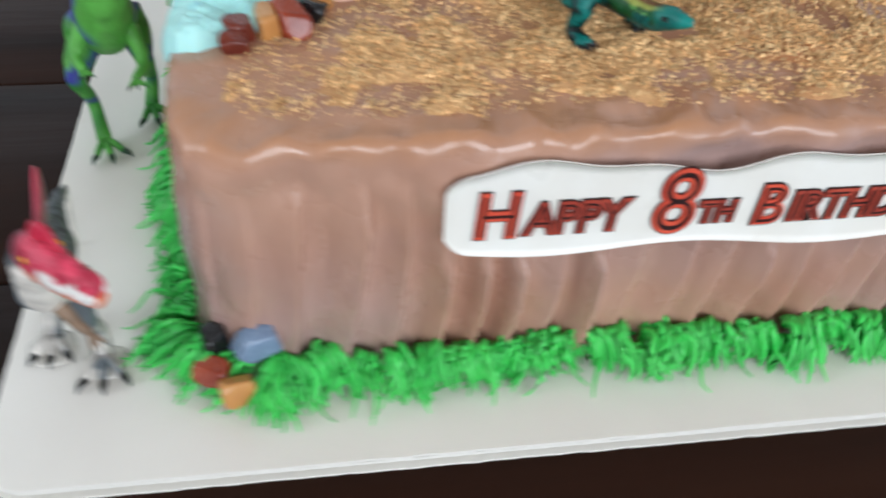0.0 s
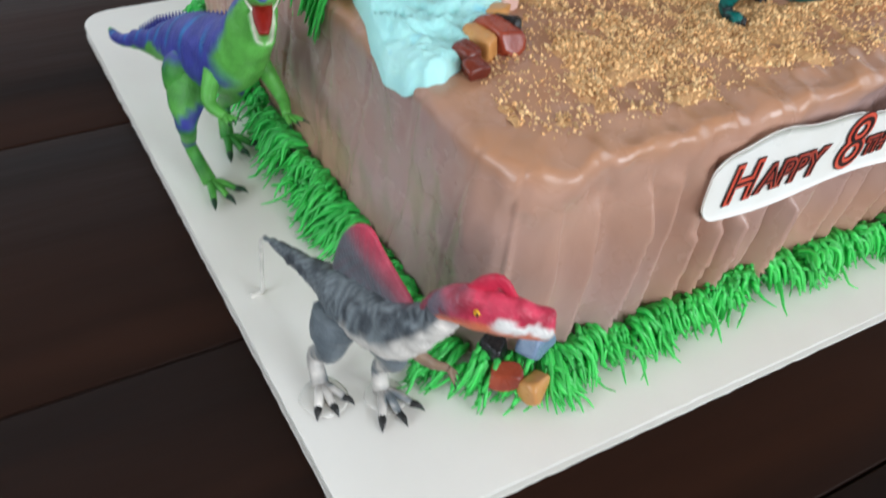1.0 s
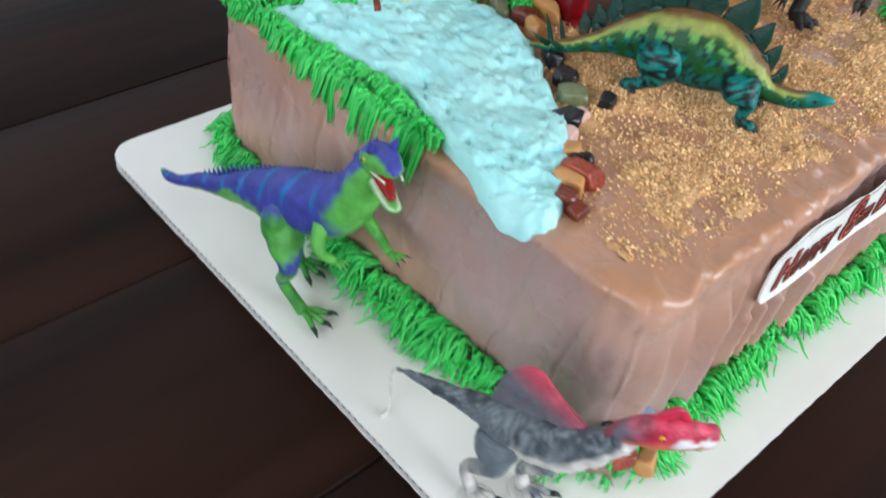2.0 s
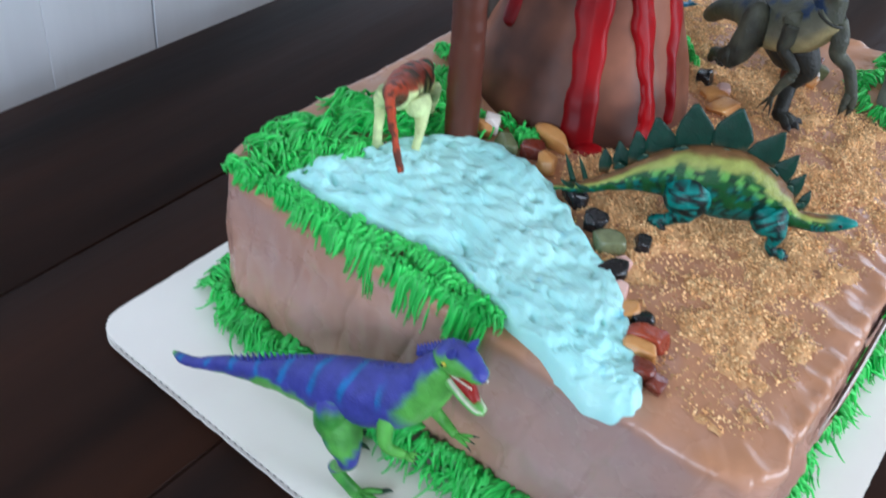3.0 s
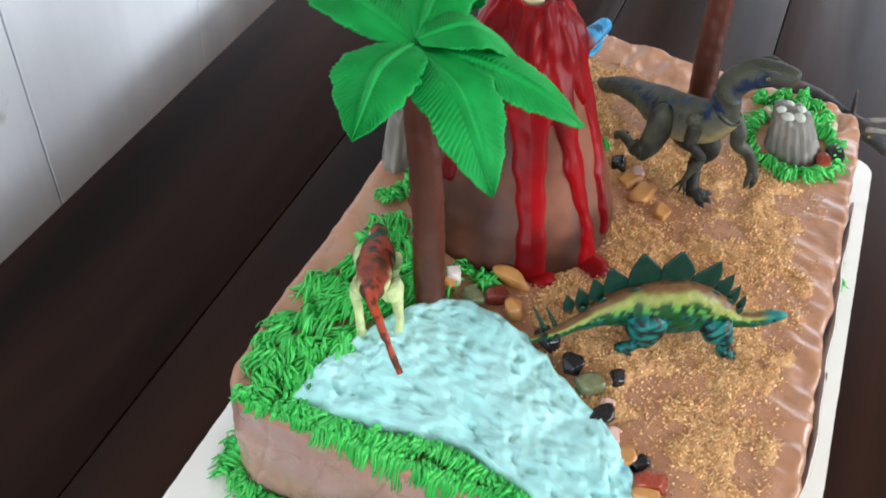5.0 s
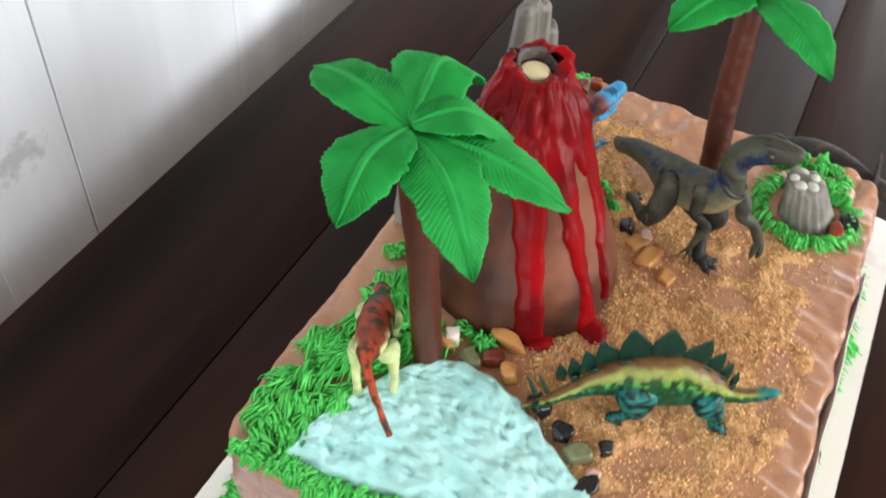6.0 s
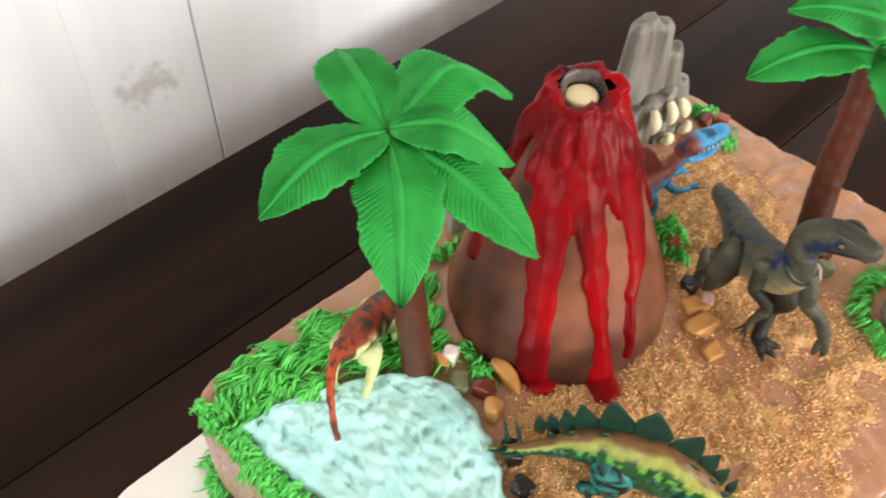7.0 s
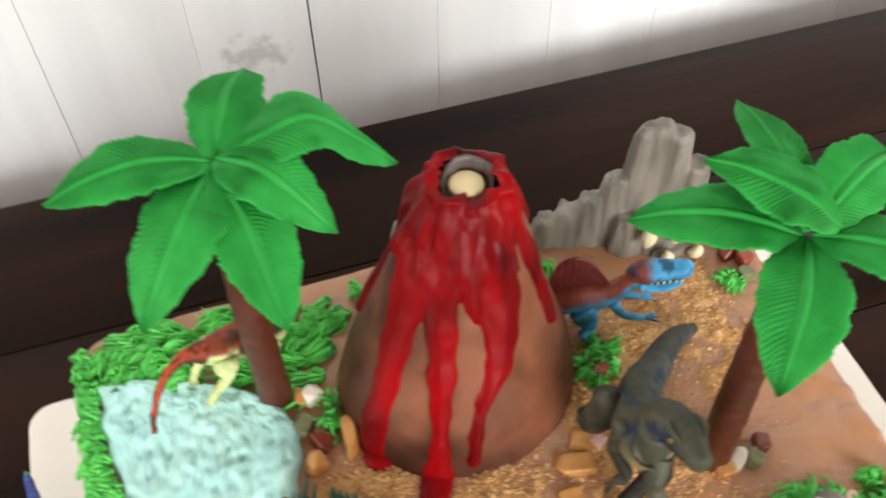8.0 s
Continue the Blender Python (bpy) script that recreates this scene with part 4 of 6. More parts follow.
nest = empty("dinosaur_nest", (0.408, 0.127, TOP), "grey plastic rock nest holding five pale sunken eggs", "toy nest")
bm = bmesh.new()
crag(bm, 0.407, 0.1195, 0.0195, 0.0190, 0.099, 0.1345, 31, taper=0.68, rib=17, lean=(0.001, 0.0125))
obj("rock", bm, ROCK, nest)
for k in range(5):
    a = k * 2 * math.pi / 5 + 0.4
    bm = bmesh.new()
    bmesh.ops.create_uvsphere(bm, u_segments=18, v_segments=12, radius=1.0)
    rot = Matrix.Rotation(a * 1.7, 3, "Z")
    for v in bm.verts:
        v.co = rot @ Vector((v.co.x * 0.0046, v.co.y * 0.0039, v.co.z * 0.0026)) + Vector((0.408 + 0.0072 * math.cos(a), 0.1325 + 0.0070 * math.sin(a), 0.1338))
    obj("egg", bm, EGG, nest)


# ---- toy dinosaurs ----
def n3(p, s):
    return fbm(p[0], p[1], p[2], s)


def mixc(a, b, k):
    k = min(1.0, max(0.0, k))
    return tuple(x + (y - x) * k for x, y in zip(a, b))


# horned green and blue meat-eater on the board beside the cake
BLUE, CYAN, GRN, DGRN = lin(66, 70, 152), lin(40, 112, 176), lin(98, 172, 74), lin(30, 60, 40)


def horned_paint(u, a, p):
    upper = math.sin(a) + 0.85 * n3(p, 48)
    stripe = math.sin(p[1] * 400 + 1.5 * n3(p, 30))
    back = mixc(BLUE, CYAN, smooth(0.72, 0.95, stripe) * smooth(0.1, 0.5, math.sin(a)))
    c = mixc(GRN, back, smooth(-0.45, -0.25, upper))
    if u < 0.05:
        c = mixc(GRN, c, u / 0.05)
    if u > 0.72:
        c = mixc(c, mixc(GRN, BLUE, smooth(0.25, 0.6, upper)), smooth(0.72, 0.78, u))
    return c


def green_limb(u, a, p):
    band = smooth(0.55, 0.8, math.sin(p[2] * 300 + 2 * n3(p, 50)))
    return mixc(mixc(GRN, lin(60, 130, 54), 0.5 + n3(p, 70)), BLUE, band * smooth(0.02, 0.03, p[2]))


T = Toy()
T.loft([(0.0050, 0.340, 0.0300), (0.0060, 0.334, 0.0285), (0.0090, 0.324, 0.0310), (0.0130, 0.308, 0.0390), (0.0170, 0.288, 0.0475), (0.0200, 0.270, 0.0560), (0.0225, 0.254, 0.0620), (0.0255, 0.237, 0.0690), (0.0290, 0.222, 0.0770), (0.0320, 0.211, 0.0890), (0.0340, 0.206, 0.1010), (0.0350, 0.2035, 0.1090)],
       [(0.001, 0.001), (0.0024, 0.0024), (0.0032, 0.0034), (0.0044, 0.0052), (0.0062, 0.0076), (0.0092, 0.0116), (0.0118, 0.0156), (0.0128, 0.0172), (0.0124, 0.0156), (0.0102, 0.0116), (0.0088, 0.0096), (0.0070, 0.0070)], horned_paint, n=100, seg=30, wobble=0.0007)
for k in range(30):                          # fine saw-toothed ridge along the back
    k9 = k / 29
    py, pz = 0.212 + 0.095 * k9, float(np.interp(k9, (0, 0.12, 0.3, 0.55, 0.8, 1), (0.1010, 0.0930, 0.0850, 0.0735, 0.0600, 0.0455)))
    px = float(np.interp(k9, (0, 0.3, 1), (0.0325, 0.0262, 0.0130)))
    T.loft([(px, py - 0.0008, pz - 0.0026), (px, py + 0.0012, pz + 0.0014)], [0.0013, 0.0002], BLUE, n=3, seg=5)

def head_paint(u, a, p):
    up = math.sin(a) + 0.4 * n3(p, 120)
    return mixc(mixc(GRN, lin(150, 200, 120), smooth(-0.2, -0.8, math.sin(a)) * 0.5), BLUE, smooth(0.45, 0.75, up))


HEAD_START = len(T.V)
T.begin("head")
T.loft([(0.030, 0.207, 0.1185), (0.0305, 0.2005, 0.1255), (0.031, 0.1930, 0.1295), (0.031, 0.1860, 0.1315), (0.031, 0.1815, 0.1315), (0.031, 0.1790, 0.1305)], [(0.005, 0.006), (0.0086, 0.0088), (0.0082, 0.0076), (0.0062, 0.0052), (0.0048, 0.0040), (0.0015, 0.0015)], head_paint, n=40, seg=20, wobble=0.0006)
T.loft([(0.030, 0.2030, 0.1150), (0.031, 0.1940, 0.1118), (0.031, 0.1850, 0.1105), (0.031, 0.1770, 0.1110), (0.031, 0.1745, 0.1115)], [(0.0060, 0.0055), (0.0060, 0.0036), (0.0050, 0.0024), (0.0038, 0.0018), (0.001, 0.001)], lambda u, a, p: mixc(mixc(GRN, lin(120, 186, 100), 0.5), lin(225, 225, 205), smooth(0.35, 0.6, math.sin(a)) * smooth(0.95, 0.7, math.sin(a))), n=24, seg=18)
T.loft([(0.031, 0.1990, 0.1185), (0.031, 0.1920, 0.1175), (0.031, 0.1850, 0.1160), (0.031, 0.1800, 0.1140)], [(0.0044, 0.0044), (0.0042, 0.0042), (0.0034, 0.0028), (0.0020, 0.0012)], lin(140, 26, 20), n=14, seg=12)
for sx in (-1, 1):
    T.ball((0.0305 + sx * 0.0080, 0.1968, 0.1288), (0.0014, 0.0014, 0.0014), lin(214, 206, 66))
    T.ball((0.0305 + sx * 0.0095, 0.1966, 0.1290), (0.0007, 0.0007, 0.0009), (0.01, 0.01, 0.01))
    T.loft([(0.0305 + sx * 0.0055, 0.1965, 0.1345), (0.0305 + sx * 0.0060, 0.1948, 0.1395), (0.0305 + sx * 0.0062, 0.1935, 0.1435)], [0.0024, 0.0015, 0.0003], BLUE, n=8, seg=8)
    for k in range(8):
        yy = 0.1915 - k * 0.0015
        T.loft([(0.031 + sx * (0.0066 - k * 0.0003), yy, 0.1248 + k * 0.0003), (0.031 + sx * (0.0064 - k * 0.0003), yy, 0.1226 + k * 0.0003)], [0.0006, 0.0001], lin(236, 232, 215), n=3, seg=5)
for k in range(11):         # larger saw teeth down the neck
    k9 = k / 10
    y, z = 0.2010 + 0.020 * k9, 0.1345 - 0.0270 * k9
    T.loft([(0.0305 - 0.003 * k9, y - 0.0005, z - 0.0030), (0.0305 - 0.003 * k9, y + 0.0026, z + 0.0022)], [0.0021, 0.0002], BLUE, n=3, seg=5)
CH, SH = math.cos(radians(-19)), math.sin(radians(-19))      # the head is turned aside
T.V[HEAD_START:] = [(0.0360 + ((x - 0.031) * CH - (y - 0.2030) * SH) * 0.88, 0.2030 + ((x - 0.031) * SH + (y - 0.2030) * CH) * 0.88, 0.1140 + (z - 0.1245) * 0.76) for x, y, z in T.V[HEAD_START:]]
T.begin("body")
T.ball((0.0145, 0.2430, 0.0575), (0.0090, 0.0100, 0.0140), green_limb, n=22)
T.leg((0.0155, 0.241, 0.060), (0.0095, 0.229, 0.043), (0.0125, 0.238, 0.024), (0.0165, 0.2265, 0.0105), (0.35, -1, 0), 0.0080, green_limb, toe=0.012, claw=DGRN)
T.leg((0.031, 0.258, 0.062), (0.037, 0.246, 0.044), (0.036, 0.262, 0.024), (0.035, 0.256, 0.0105), (0.3, -1, 0), 0.0085, green_limb, toe=0.012, claw=DGRN)
T.arm((0.0205, 0.219, 0.073), (0.0160, 0.2145, 0.062), (0.0195, 0.2065, 0.0585), 0.0042, GRN, claw=DGRN, reach=(0.4, -1, 0.1), length=0.005)
T.arm((0.039, 0.215, 0.074), (0.044, 0.207, 0.062), (0.042, 0.196, 0.0600), 0.0040, GRN, claw=DGRN, reach=(0.2, -1, 0.1), length=0.007)
T.build("toy_horned_dinosaur", (0.02, 0.245, BZ), "green and blue horned toy dinosaur, open red mouth, on the board")

# small grey and pink sail-backed toy on the board's corner
GREY, PINK, WHITE, ORANGE = lin(104, 112, 118), lin(206, 66, 92), lin(222, 216, 208), lin(220, 120, 84)


def spino_paint(u, a, p):
    s = 0.5 + 0.5 * math.sin(p[2] * 2100 + p[1] * 2500 + 6 * n3(p, 90))
    c = mixc(lin(84, 90, 96), lin(128, 136, 140), s)
    c = mixc(c, lin(58, 62, 68), smooth(0.12, 0.3, n3(p, 150)) * 0.8)
    c = mixc(c, WHITE, smooth(0.0, -0.4, math.sin(a) + 0.3 * n3(p, 90)) * smooth(0.35, 0.5, u))
    return c


T = Toy()
T.loft([(0.0155, 0.155, 0.0370), (0.0170, 0.142, 0.0420), (0.0190, 0.126, 0.0475), (0.0215, 0.111, 0.0510), (0.0230, 0.099, 0.0525), (0.0255, 0.087, 0.0555), (0.0280, 0.075, 0.0605), (0.0298, 0.066, 0.0690), (0.0312, 0.060, 0.0770), (0.0330, 0.0555, 0.0850)],
       [(0.0012, 0.0012), (0.0022, 0.0025), (0.0035, 0.0040), (0.0055, 0.0066), (0.0084, 0.0106), (0.0088, 0.0116), (0.0086, 0.0110), (0.0068, 0.0082), (0.0058, 0.0066), (0.0055, 0.0060)], spino_paint, n=100, seg=28, wobble=0.0010)


def spino_head(u, a, p):
    c = mixc(lin(104, 98, 108), PINK, smooth(0.12, 0.34, u + 0.12 * n3(p, 90)))
    c = mixc(c, lin(150, 30, 52), smooth(0.05, 0.2, n3(p, 200)) * 0.6)
    c = mixc(c, ORANGE, smooth(-0.05, -0.35, math.sin(a) + 0.2 * n3(p, 120)))
    w = smooth(0.44, 0.5, u) * smooth(0.985, 0.95, u) * smooth(0.38, 0.28, abs(math.sin(a) + 0.02 + 0.3 * n3(p, 240))) * (math.cos(a) ** 2 > 0.2)
    return mixc(c, lin(240, 236, 232), w)


SPINO_HEAD = len(T.V)
T.begin("head")
T.loft([(0.0285, 0.0625, 0.0835), (0.0325, 0.0560, 0.0895), (0.0375, 0.0490, 0.0925), (0.0435, 0.0425, 0.0930), (0.0505, 0.0370, 0.0920), (0.0560, 0.0328, 0.0915), (0.0570, 0.0320, 0.0915)], [(0.003, 0.003), (0.0047, 0.0058), (0.0058, 0.0080), (0.0053, 0.0078), (0.0044, 0.0068), (0.0036, 0.0056), (0.001, 0.001)], spino_head, n=56, seg=28, wobble=0.0004)
T.loft([(0.0360, 0.0510, 0.0975), (0.0400, 0.0470, 0.1030), (0.0430, 0.0445, 0.1045), (0.0470, 0.0405, 0.0990)], [(0.001, 0.002), (0.0014, 0.0034), (0.0012, 0.0026), (0.0008, 0.001)], lin(190, 44, 70), n=12, seg=8)
for k in range(9):                           # small pointed teeth along the gape
    q = 0.3 + 0.68 * k / 8
    tx, ty = 0.0400 + 0.0155 * q, 0.0460 - 0.0125 * q
    for sn in (-1, 1):
        w = (0.0052 - 0.0016 * q) * sn
        T.loft([(tx + w * 0.63, ty + w * 0.77, 0.0922), (tx + w * 0.65, ty + w * 0.80, 0.0898)], [0.0008, 0.0001], lin(244, 240, 232), n=3, seg=5)
for nx, ny in ((-0.55, -0.8), (0.8, 0.55)):
    e = (0.0385 + nx * 0.0060, 0.0480 + ny * 0.0050, 0.0955)
    T.ball(e, (0.0013, 0.0013, 0.0013), lin(226, 168, 30))
    T.ball((e[0] + nx * 0.0009, e[1] + ny * 0.0009, e[2]), (0.0006, 0.0006, 0.0008), (0.01, 0.01, 0.01))

T.V[SPINO_HEAD:] = [(0.0420 + (x - 0.0420) * 0.90, 0.0440 + (y - 0.0440) * 0.90, 0.0915 + (z - 0.0925) * 0.95) for x, y, z in T.V[SPINO_HEAD:]]
T.begin("body")


def sail_paint(p):
    k = smooth(0.071, 0.087, p[2] + 0.25 * (0.085 - p[1]))
    rib = 0.5 + 0.5 * math.sin((p[1] - 0.25 * p[2]) * 2300)
    return mixc(mixc(GREY, lin(110, 100, 108), rib), PINK, k * (0.9 + 0.1 * rib))


sail = [(0.0222, 0.1085, 0.0570), (0.0232, 0.1075, 0.0680), (0.0248, 0.1045, 0.0785), (0.0264, 0.0985, 0.0862), (0.0278, 0.0925, 0.0882), (0.0288, 0.0850, 0.0840), (0.0297, 0.0770, 0.0805), (0.0306, 0.0690, 0.0765), (0.0300, 0.0680, 0.0700), (0.0260, 0.0880, 0.0600)]
T.begin("sail")
T.fin(spline(sail + sail[:1], 60)[:-1], (0.98, 0.20, 0), 0.0018, sail_paint, rows=10)
T.begin("body")


def spino_leg(u, a, p):
    return mixc(mixc(WHITE, lin(150, 146, 142), 0.5 + n3(p, 90)), GREY, smooth(0.026, 0.040, p[2]) * 1.2 + smooth(0.1, 0.4, n3(p, 150)))


T.leg((0.0180, 0.097, 0.050), (0.0145, 0.094, 0.037), (0.0150, 0.107, 0.020), (0.0145, 0.1010, 0.0095), (0.05, -1, 0), 0.0082, spino_leg, toe=0.010)
T.leg((0.0295, 0.090, 0.050), (0.0330, 0.081, 0.037), (0.0335, 0.092, 0.020), (0.0338, 0.0895, 0.0095), (0.1, -1, 0), 0.0082, spino_leg, toe=0.012)
T.arm((0.0300, 0.0690, 0.058), (0.0360, 0.0650, 0.051), (0.0410, 0.0605, 0.0500), 0.0028, lin(140, 116, 96), reach=(0.5, -0.4, -1), length=0.005)
T.loft([(0.0155, 0.155, 0.0372), (0.0148, 0.1575, 0.0330), (0.0142, 0.1570, 0.0220), (0.0138, 0.1560, 0.0100), (0.0120, 0.1560, 0.0078), (0.0085, 0.1555, 0.0078)], [0.0011, 0.0010, 0.0008, 0.0008, 0.0014, 0.0010], lin(220, 216, 208), n=30, seg=8)
T.build("toy_sail_backed_dinosaur", (0.027, 0.09, BZ), "small grey toy dinosaur with pink head and sail")
for gx, gy, r in ((0.0145, 0.097, 0.0090), (0.035, 0.088, 0.0080)):
    bm = bmesh.new()
    bmesh.ops.create_uvsphere(bm, u_segments=24, v_segments=8, radius=1.0)
    for v in bm.verts:
        d = 1 + 0.12 * fbm(*v.co, 1.3)
        v.co = Vector((gx + v.co.x * r * d, gy + v.co.y * r * d, BZ + max(0.0, v.co.z) * 0.0008 + 0.0001))
    tagged(obj("icing_dab", bm, GLUE), "flat pale dab of icing under a toy's foot", "icing dab", "icing dabs")

# plated toy on the sand
TEAL, YEL, DK, BRN = lin(18, 98, 92), lin(150, 158, 78), lin(16, 60, 44), lin(116, 84, 52)
SD = np.array((0.43, -0.903, 0.0))      # the way it faces
SS = np.array((0.903, 0.43, 0.0))
SC = np.array((0.2035, 0.1690, 0.0))


def st(f, s, z):
    """A place on the plated toy: forward, sideways, height."""
    q = SC + SD * f + SS * s
    return (q[0], q[1], z)


def steg_paint(u, a, p):
    h = math.sin(a) + 0.12 * n3(p, 60)
    c = mixc(TEAL, lin(96, 160, 70), smooth(0.24, 0.46, h))
    c = mixc(c, YEL, smooth(0.50, 0.68, h))
    c = mixc(c, BRN, smooth(0.84, 0.96, h))
    tiger = math.sin(u * 150 + 9 * n3(p, 70))
    c = mixc(c, lin(8, 38, 28), smooth(0.35, 0.50, tiger) * smooth(0.66, 0.5, h) * 0.95)
    c = mixc(c, lin(22, 78, 36), smooth(0.06, 0.09, n3(p, 150)) * smooth(0.76, 0.6, h) * smooth(-0.5, -0.2, h))
    if u < 0.32:
        c = mixc(c, lin(30, 84, 40), smooth(0.2, 0.5, math.sin(u * 170)) * 0.9 * smooth(0.45, 0.2, h))
    if u > 0.76:
        c = mixc(c, mixc(TEAL, lin(40, 140, 130), 0.5 + n3(p, 90)), smooth(0.76, 0.84, u))
    return c


T = Toy()
T.loft([st(-0.077, -0.013, 0.1135), st(-0.063, -0.009, 0.1150), st(-0.045, -0.003, 0.1205), st(-0.026, 0, 0.1278), st(-0.008, 0, 0.1298), st(0.010, 0, 0.1293), st(0.027, 0, 0.1253), st(0.040, 0, 0.1200), st(0.052, 0, 0.1198), st(0.060, 0, 0.1222), st(0.0680, 0, 0.1240), st(0.0705, 0, 0.1240)],
       [(0.001, 0.001), (0.0030, 0.0030), (0.0052, 0.0056), (0.0088, 0.0128), (0.0116, 0.0186), (0.0116, 0.0184), (0.0088, 0.0124), (0.0050, 0.0054), (0.0042, 0.0046), (0.0042, 0.0040), (0.0024, 0.0022), (0.0008, 0.0008)], steg_paint, n=170, seg=48, wobble=0.0005)


def steg_leg(u, a, p):
    return mixc(mixc(TEAL, lin(28, 128, 120), 0.5 + n3(p, 60)), lin(5, 24, 24), smooth(0.02, 0.05, n3((p[0], p[1], p[2] * 1.8), 210)))


T.begin("thigh")
T.ball(st(-0.0125, -0.0060, 0.1235), (0.0120, 0.0120, 0.0140), steg_leg, n=26)
T.leg(st(-0.014, -0.010, 0.129), st(-0.012, -0.0135, 0.117), st(-0.020, -0.013, 0.110), st(-0.026, -0.013, 0.1075), SD, 0.0086, steg_leg, toe=0.006)
T.begin("thigh")
T.ball(st(0.0260, -0.0058, 0.1215), (0.0078, 0.0080, 0.0084), steg_leg, n=22)
T.leg(st(-0.014, 0.009, 0.131), st(-0.006, 0.013, 0.117), st(-0.013, 0.013, 0.109), st(-0.013, 0.013, 0.1075), SD, 0.0088, steg_leg, toe=0.005)
T.leg(st(0.026, -0.008, 0.124), st(0.033, -0.013, 0.117), st(0.032, -0.0145, 0.110), st(0.035, -0.015, 0.1070), SD, 0.0074, steg_leg, toe=0.005)
T.leg(st(0.028, 0.008, 0.124), st(0.034, 0.012, 0.116), st(0.032, 0.012, 0.110), st(0.034, 0.012, 0.1070), SD, 0.0062, steg_leg, toe=0.005)
T.ball(st(0.062, -0.0038, 0.1235), (0.0010, 0.0010, 0.0010), (0.02, 0.02, 0.02), n=6)
T.ball(st(0.062, 0.0038, 0.1235), (0.0010, 0.0010, 0.0010), (0.02, 0.02, 0.02), n=6)


def back_height(f):
    return float(np.interp(f, (-0.062, -0.045, -0.026, -0.008, 0.010, 0.027, 0.041, 0.055), (0.1172, 0.1252, 0.1368, 0.1452, 0.1444, 0.1358, 0.1262, 0.124)))


def edge_points(corners, n=5):
    """Closed straight-sided outline with n points on each side."""
    out = []
    for p, q in zip(corners, corners[1:] + corners[:1]):
        out += [tuple(np.array(p) + (np.array(q) - np.array(p)) * k / n) for k in range(n)]
    return out


def back_plate(f, h, w, s0, lean, tip, near=False):
    """One broad plate: narrow foot, wide shoulders, its point set off towards tip."""
    z0 = back_height(f) - 0.0025
    shape = [(-0.66, 0.0), (-0.98, 0.40), (-0.94 if tip < 0 else -0.70, 0.62), (tip - 0.14, 0.98), (tip + 0.10, 1.0), (0.70 if tip < 0 else 0.96, 0.66), (0.98, 0.46), (0.66, 0.0)]

    def shade(p):
        k = (p[2] - z0) / (h + 0.0025)
        if near:
            c = mixc(lin(112, 84, 48), lin(18, 58, 46), smooth(0.10, 0.34, k + 0.10 * n3(p, 120)))
            return mixc(c, lin(112, 124, 100), smooth(0.93, 0.99, k) * 0.6)
        return mixc(lin(92, 70, 44), lin(14, 54, 42), smooth(0.06, 0.28, k + 0.10 * n3(p, 120)))
    T.begin("plate")
    T.fin(edge_points([st(f + w * a, s0 + lean * b, z0 + (h + 0.0025) * b) for a, b in shape]), SS, 0.0008, shade, rows=6)
    T.begin("body")


for f, h, w, tip in ((-0.0545, 0.0062, 0.0034, -0.6), (-0.0475, 0.0090, 0.0044, -0.7), (-0.0400, 0.0130, 0.0056, -0.7), (-0.0310, 0.0172, 0.0080, -0.7), (-0.0175, 0.0222, 0.0094, -0.45),
                     (-0.0005, 0.0208, 0.0096, -0.10), (0.0160, 0.0172, 0.0082, 0.60), (0.0270, 0.0125, 0.0060, 0.75), (0.0352, 0.0085, 0.0044, 0.75), (0.0430, 0.0045, 0.0026, 0.5)):
    back_plate(f, h + 0.0034, w * 1.02, 0.0026, 0.0030, tip)
for f, h, w, tip in ((-0.0490, 0.0064, 0.0048, -0.5), (-0.0375, 0.0088, 0.0070, -0.5), (-0.0215, 0.0102, 0.0090, -0.35), (-0.0035, 0.0086, 0.0092, -0.2), (0.0145, 0.0084, 0.0088, 0.4), (0.0270, 0.0072, 0.0056, 0.6), (0.0365, 0.0050, 0.0040, 0.6)):
    back_plate(f + 0.003, h * 0.55, w * 0.90, -0.0008, 0.0004, tip, near=True)
for sx in (-1, 1):
    for f in (-0.068, -0.061):
        T.begin("spike")
        T.loft([st(f, sx * 0.002 - 0.009, 0.1155), st(f - 0.004, sx * 0.008 - 0.009, 0.1205), st(f - 0.007, sx * 0.011 - 0.009, 0.1245)], [0.0016, 0.0011, 0.0002], DK, n=8, seg=7)
T.build("toy_plated_dinosaur", (0.2035, 0.169, TOP), "green and yellow plated toy dinosaur standing on crumb sand")

# orange-backed pale toy at the pond's edge
PALE, ORG, DKG = lin(200, 214, 152), lin(146, 58, 34), lin(40, 84, 52)


def orange_paint(u, a, p):
    h = math.sin(a) + 0.35 * n3(p, 110)
    c = mixc(PALE, ORG, smooth(0.15, 0.45, h) if u > 0.38 else 1.0)
    c = mixc(c, mixc(lin(22, 70, 44), lin(60, 30, 20), 0.5 + n3(p, 70)), smooth(0.0, 0.08, n3(p, 150)) * smooth(0.36, 0.5, u) * smooth(-0.5, -0.1, h))
    c = mixc(c, lin(216, 208, 150), smooth(0.16, 0.24, n3(p, 260)) * smooth(0.42, 0.55, u) * smooth(0.5, 0.0, h))
    if u < 0.38:
        c = mixc(c, lin(70, 50, 28), smooth(0.35, -0.1, math.sin(a)) * 0.9)
        c = mixc(c, lin(178, 72, 40), smooth(0.5, 0.85, math.sin(a)))
        c = mixc(c, lin(52, 34, 22), smooth(0.1, 0.2, n3(p, 180)) * 0.8)
    return c


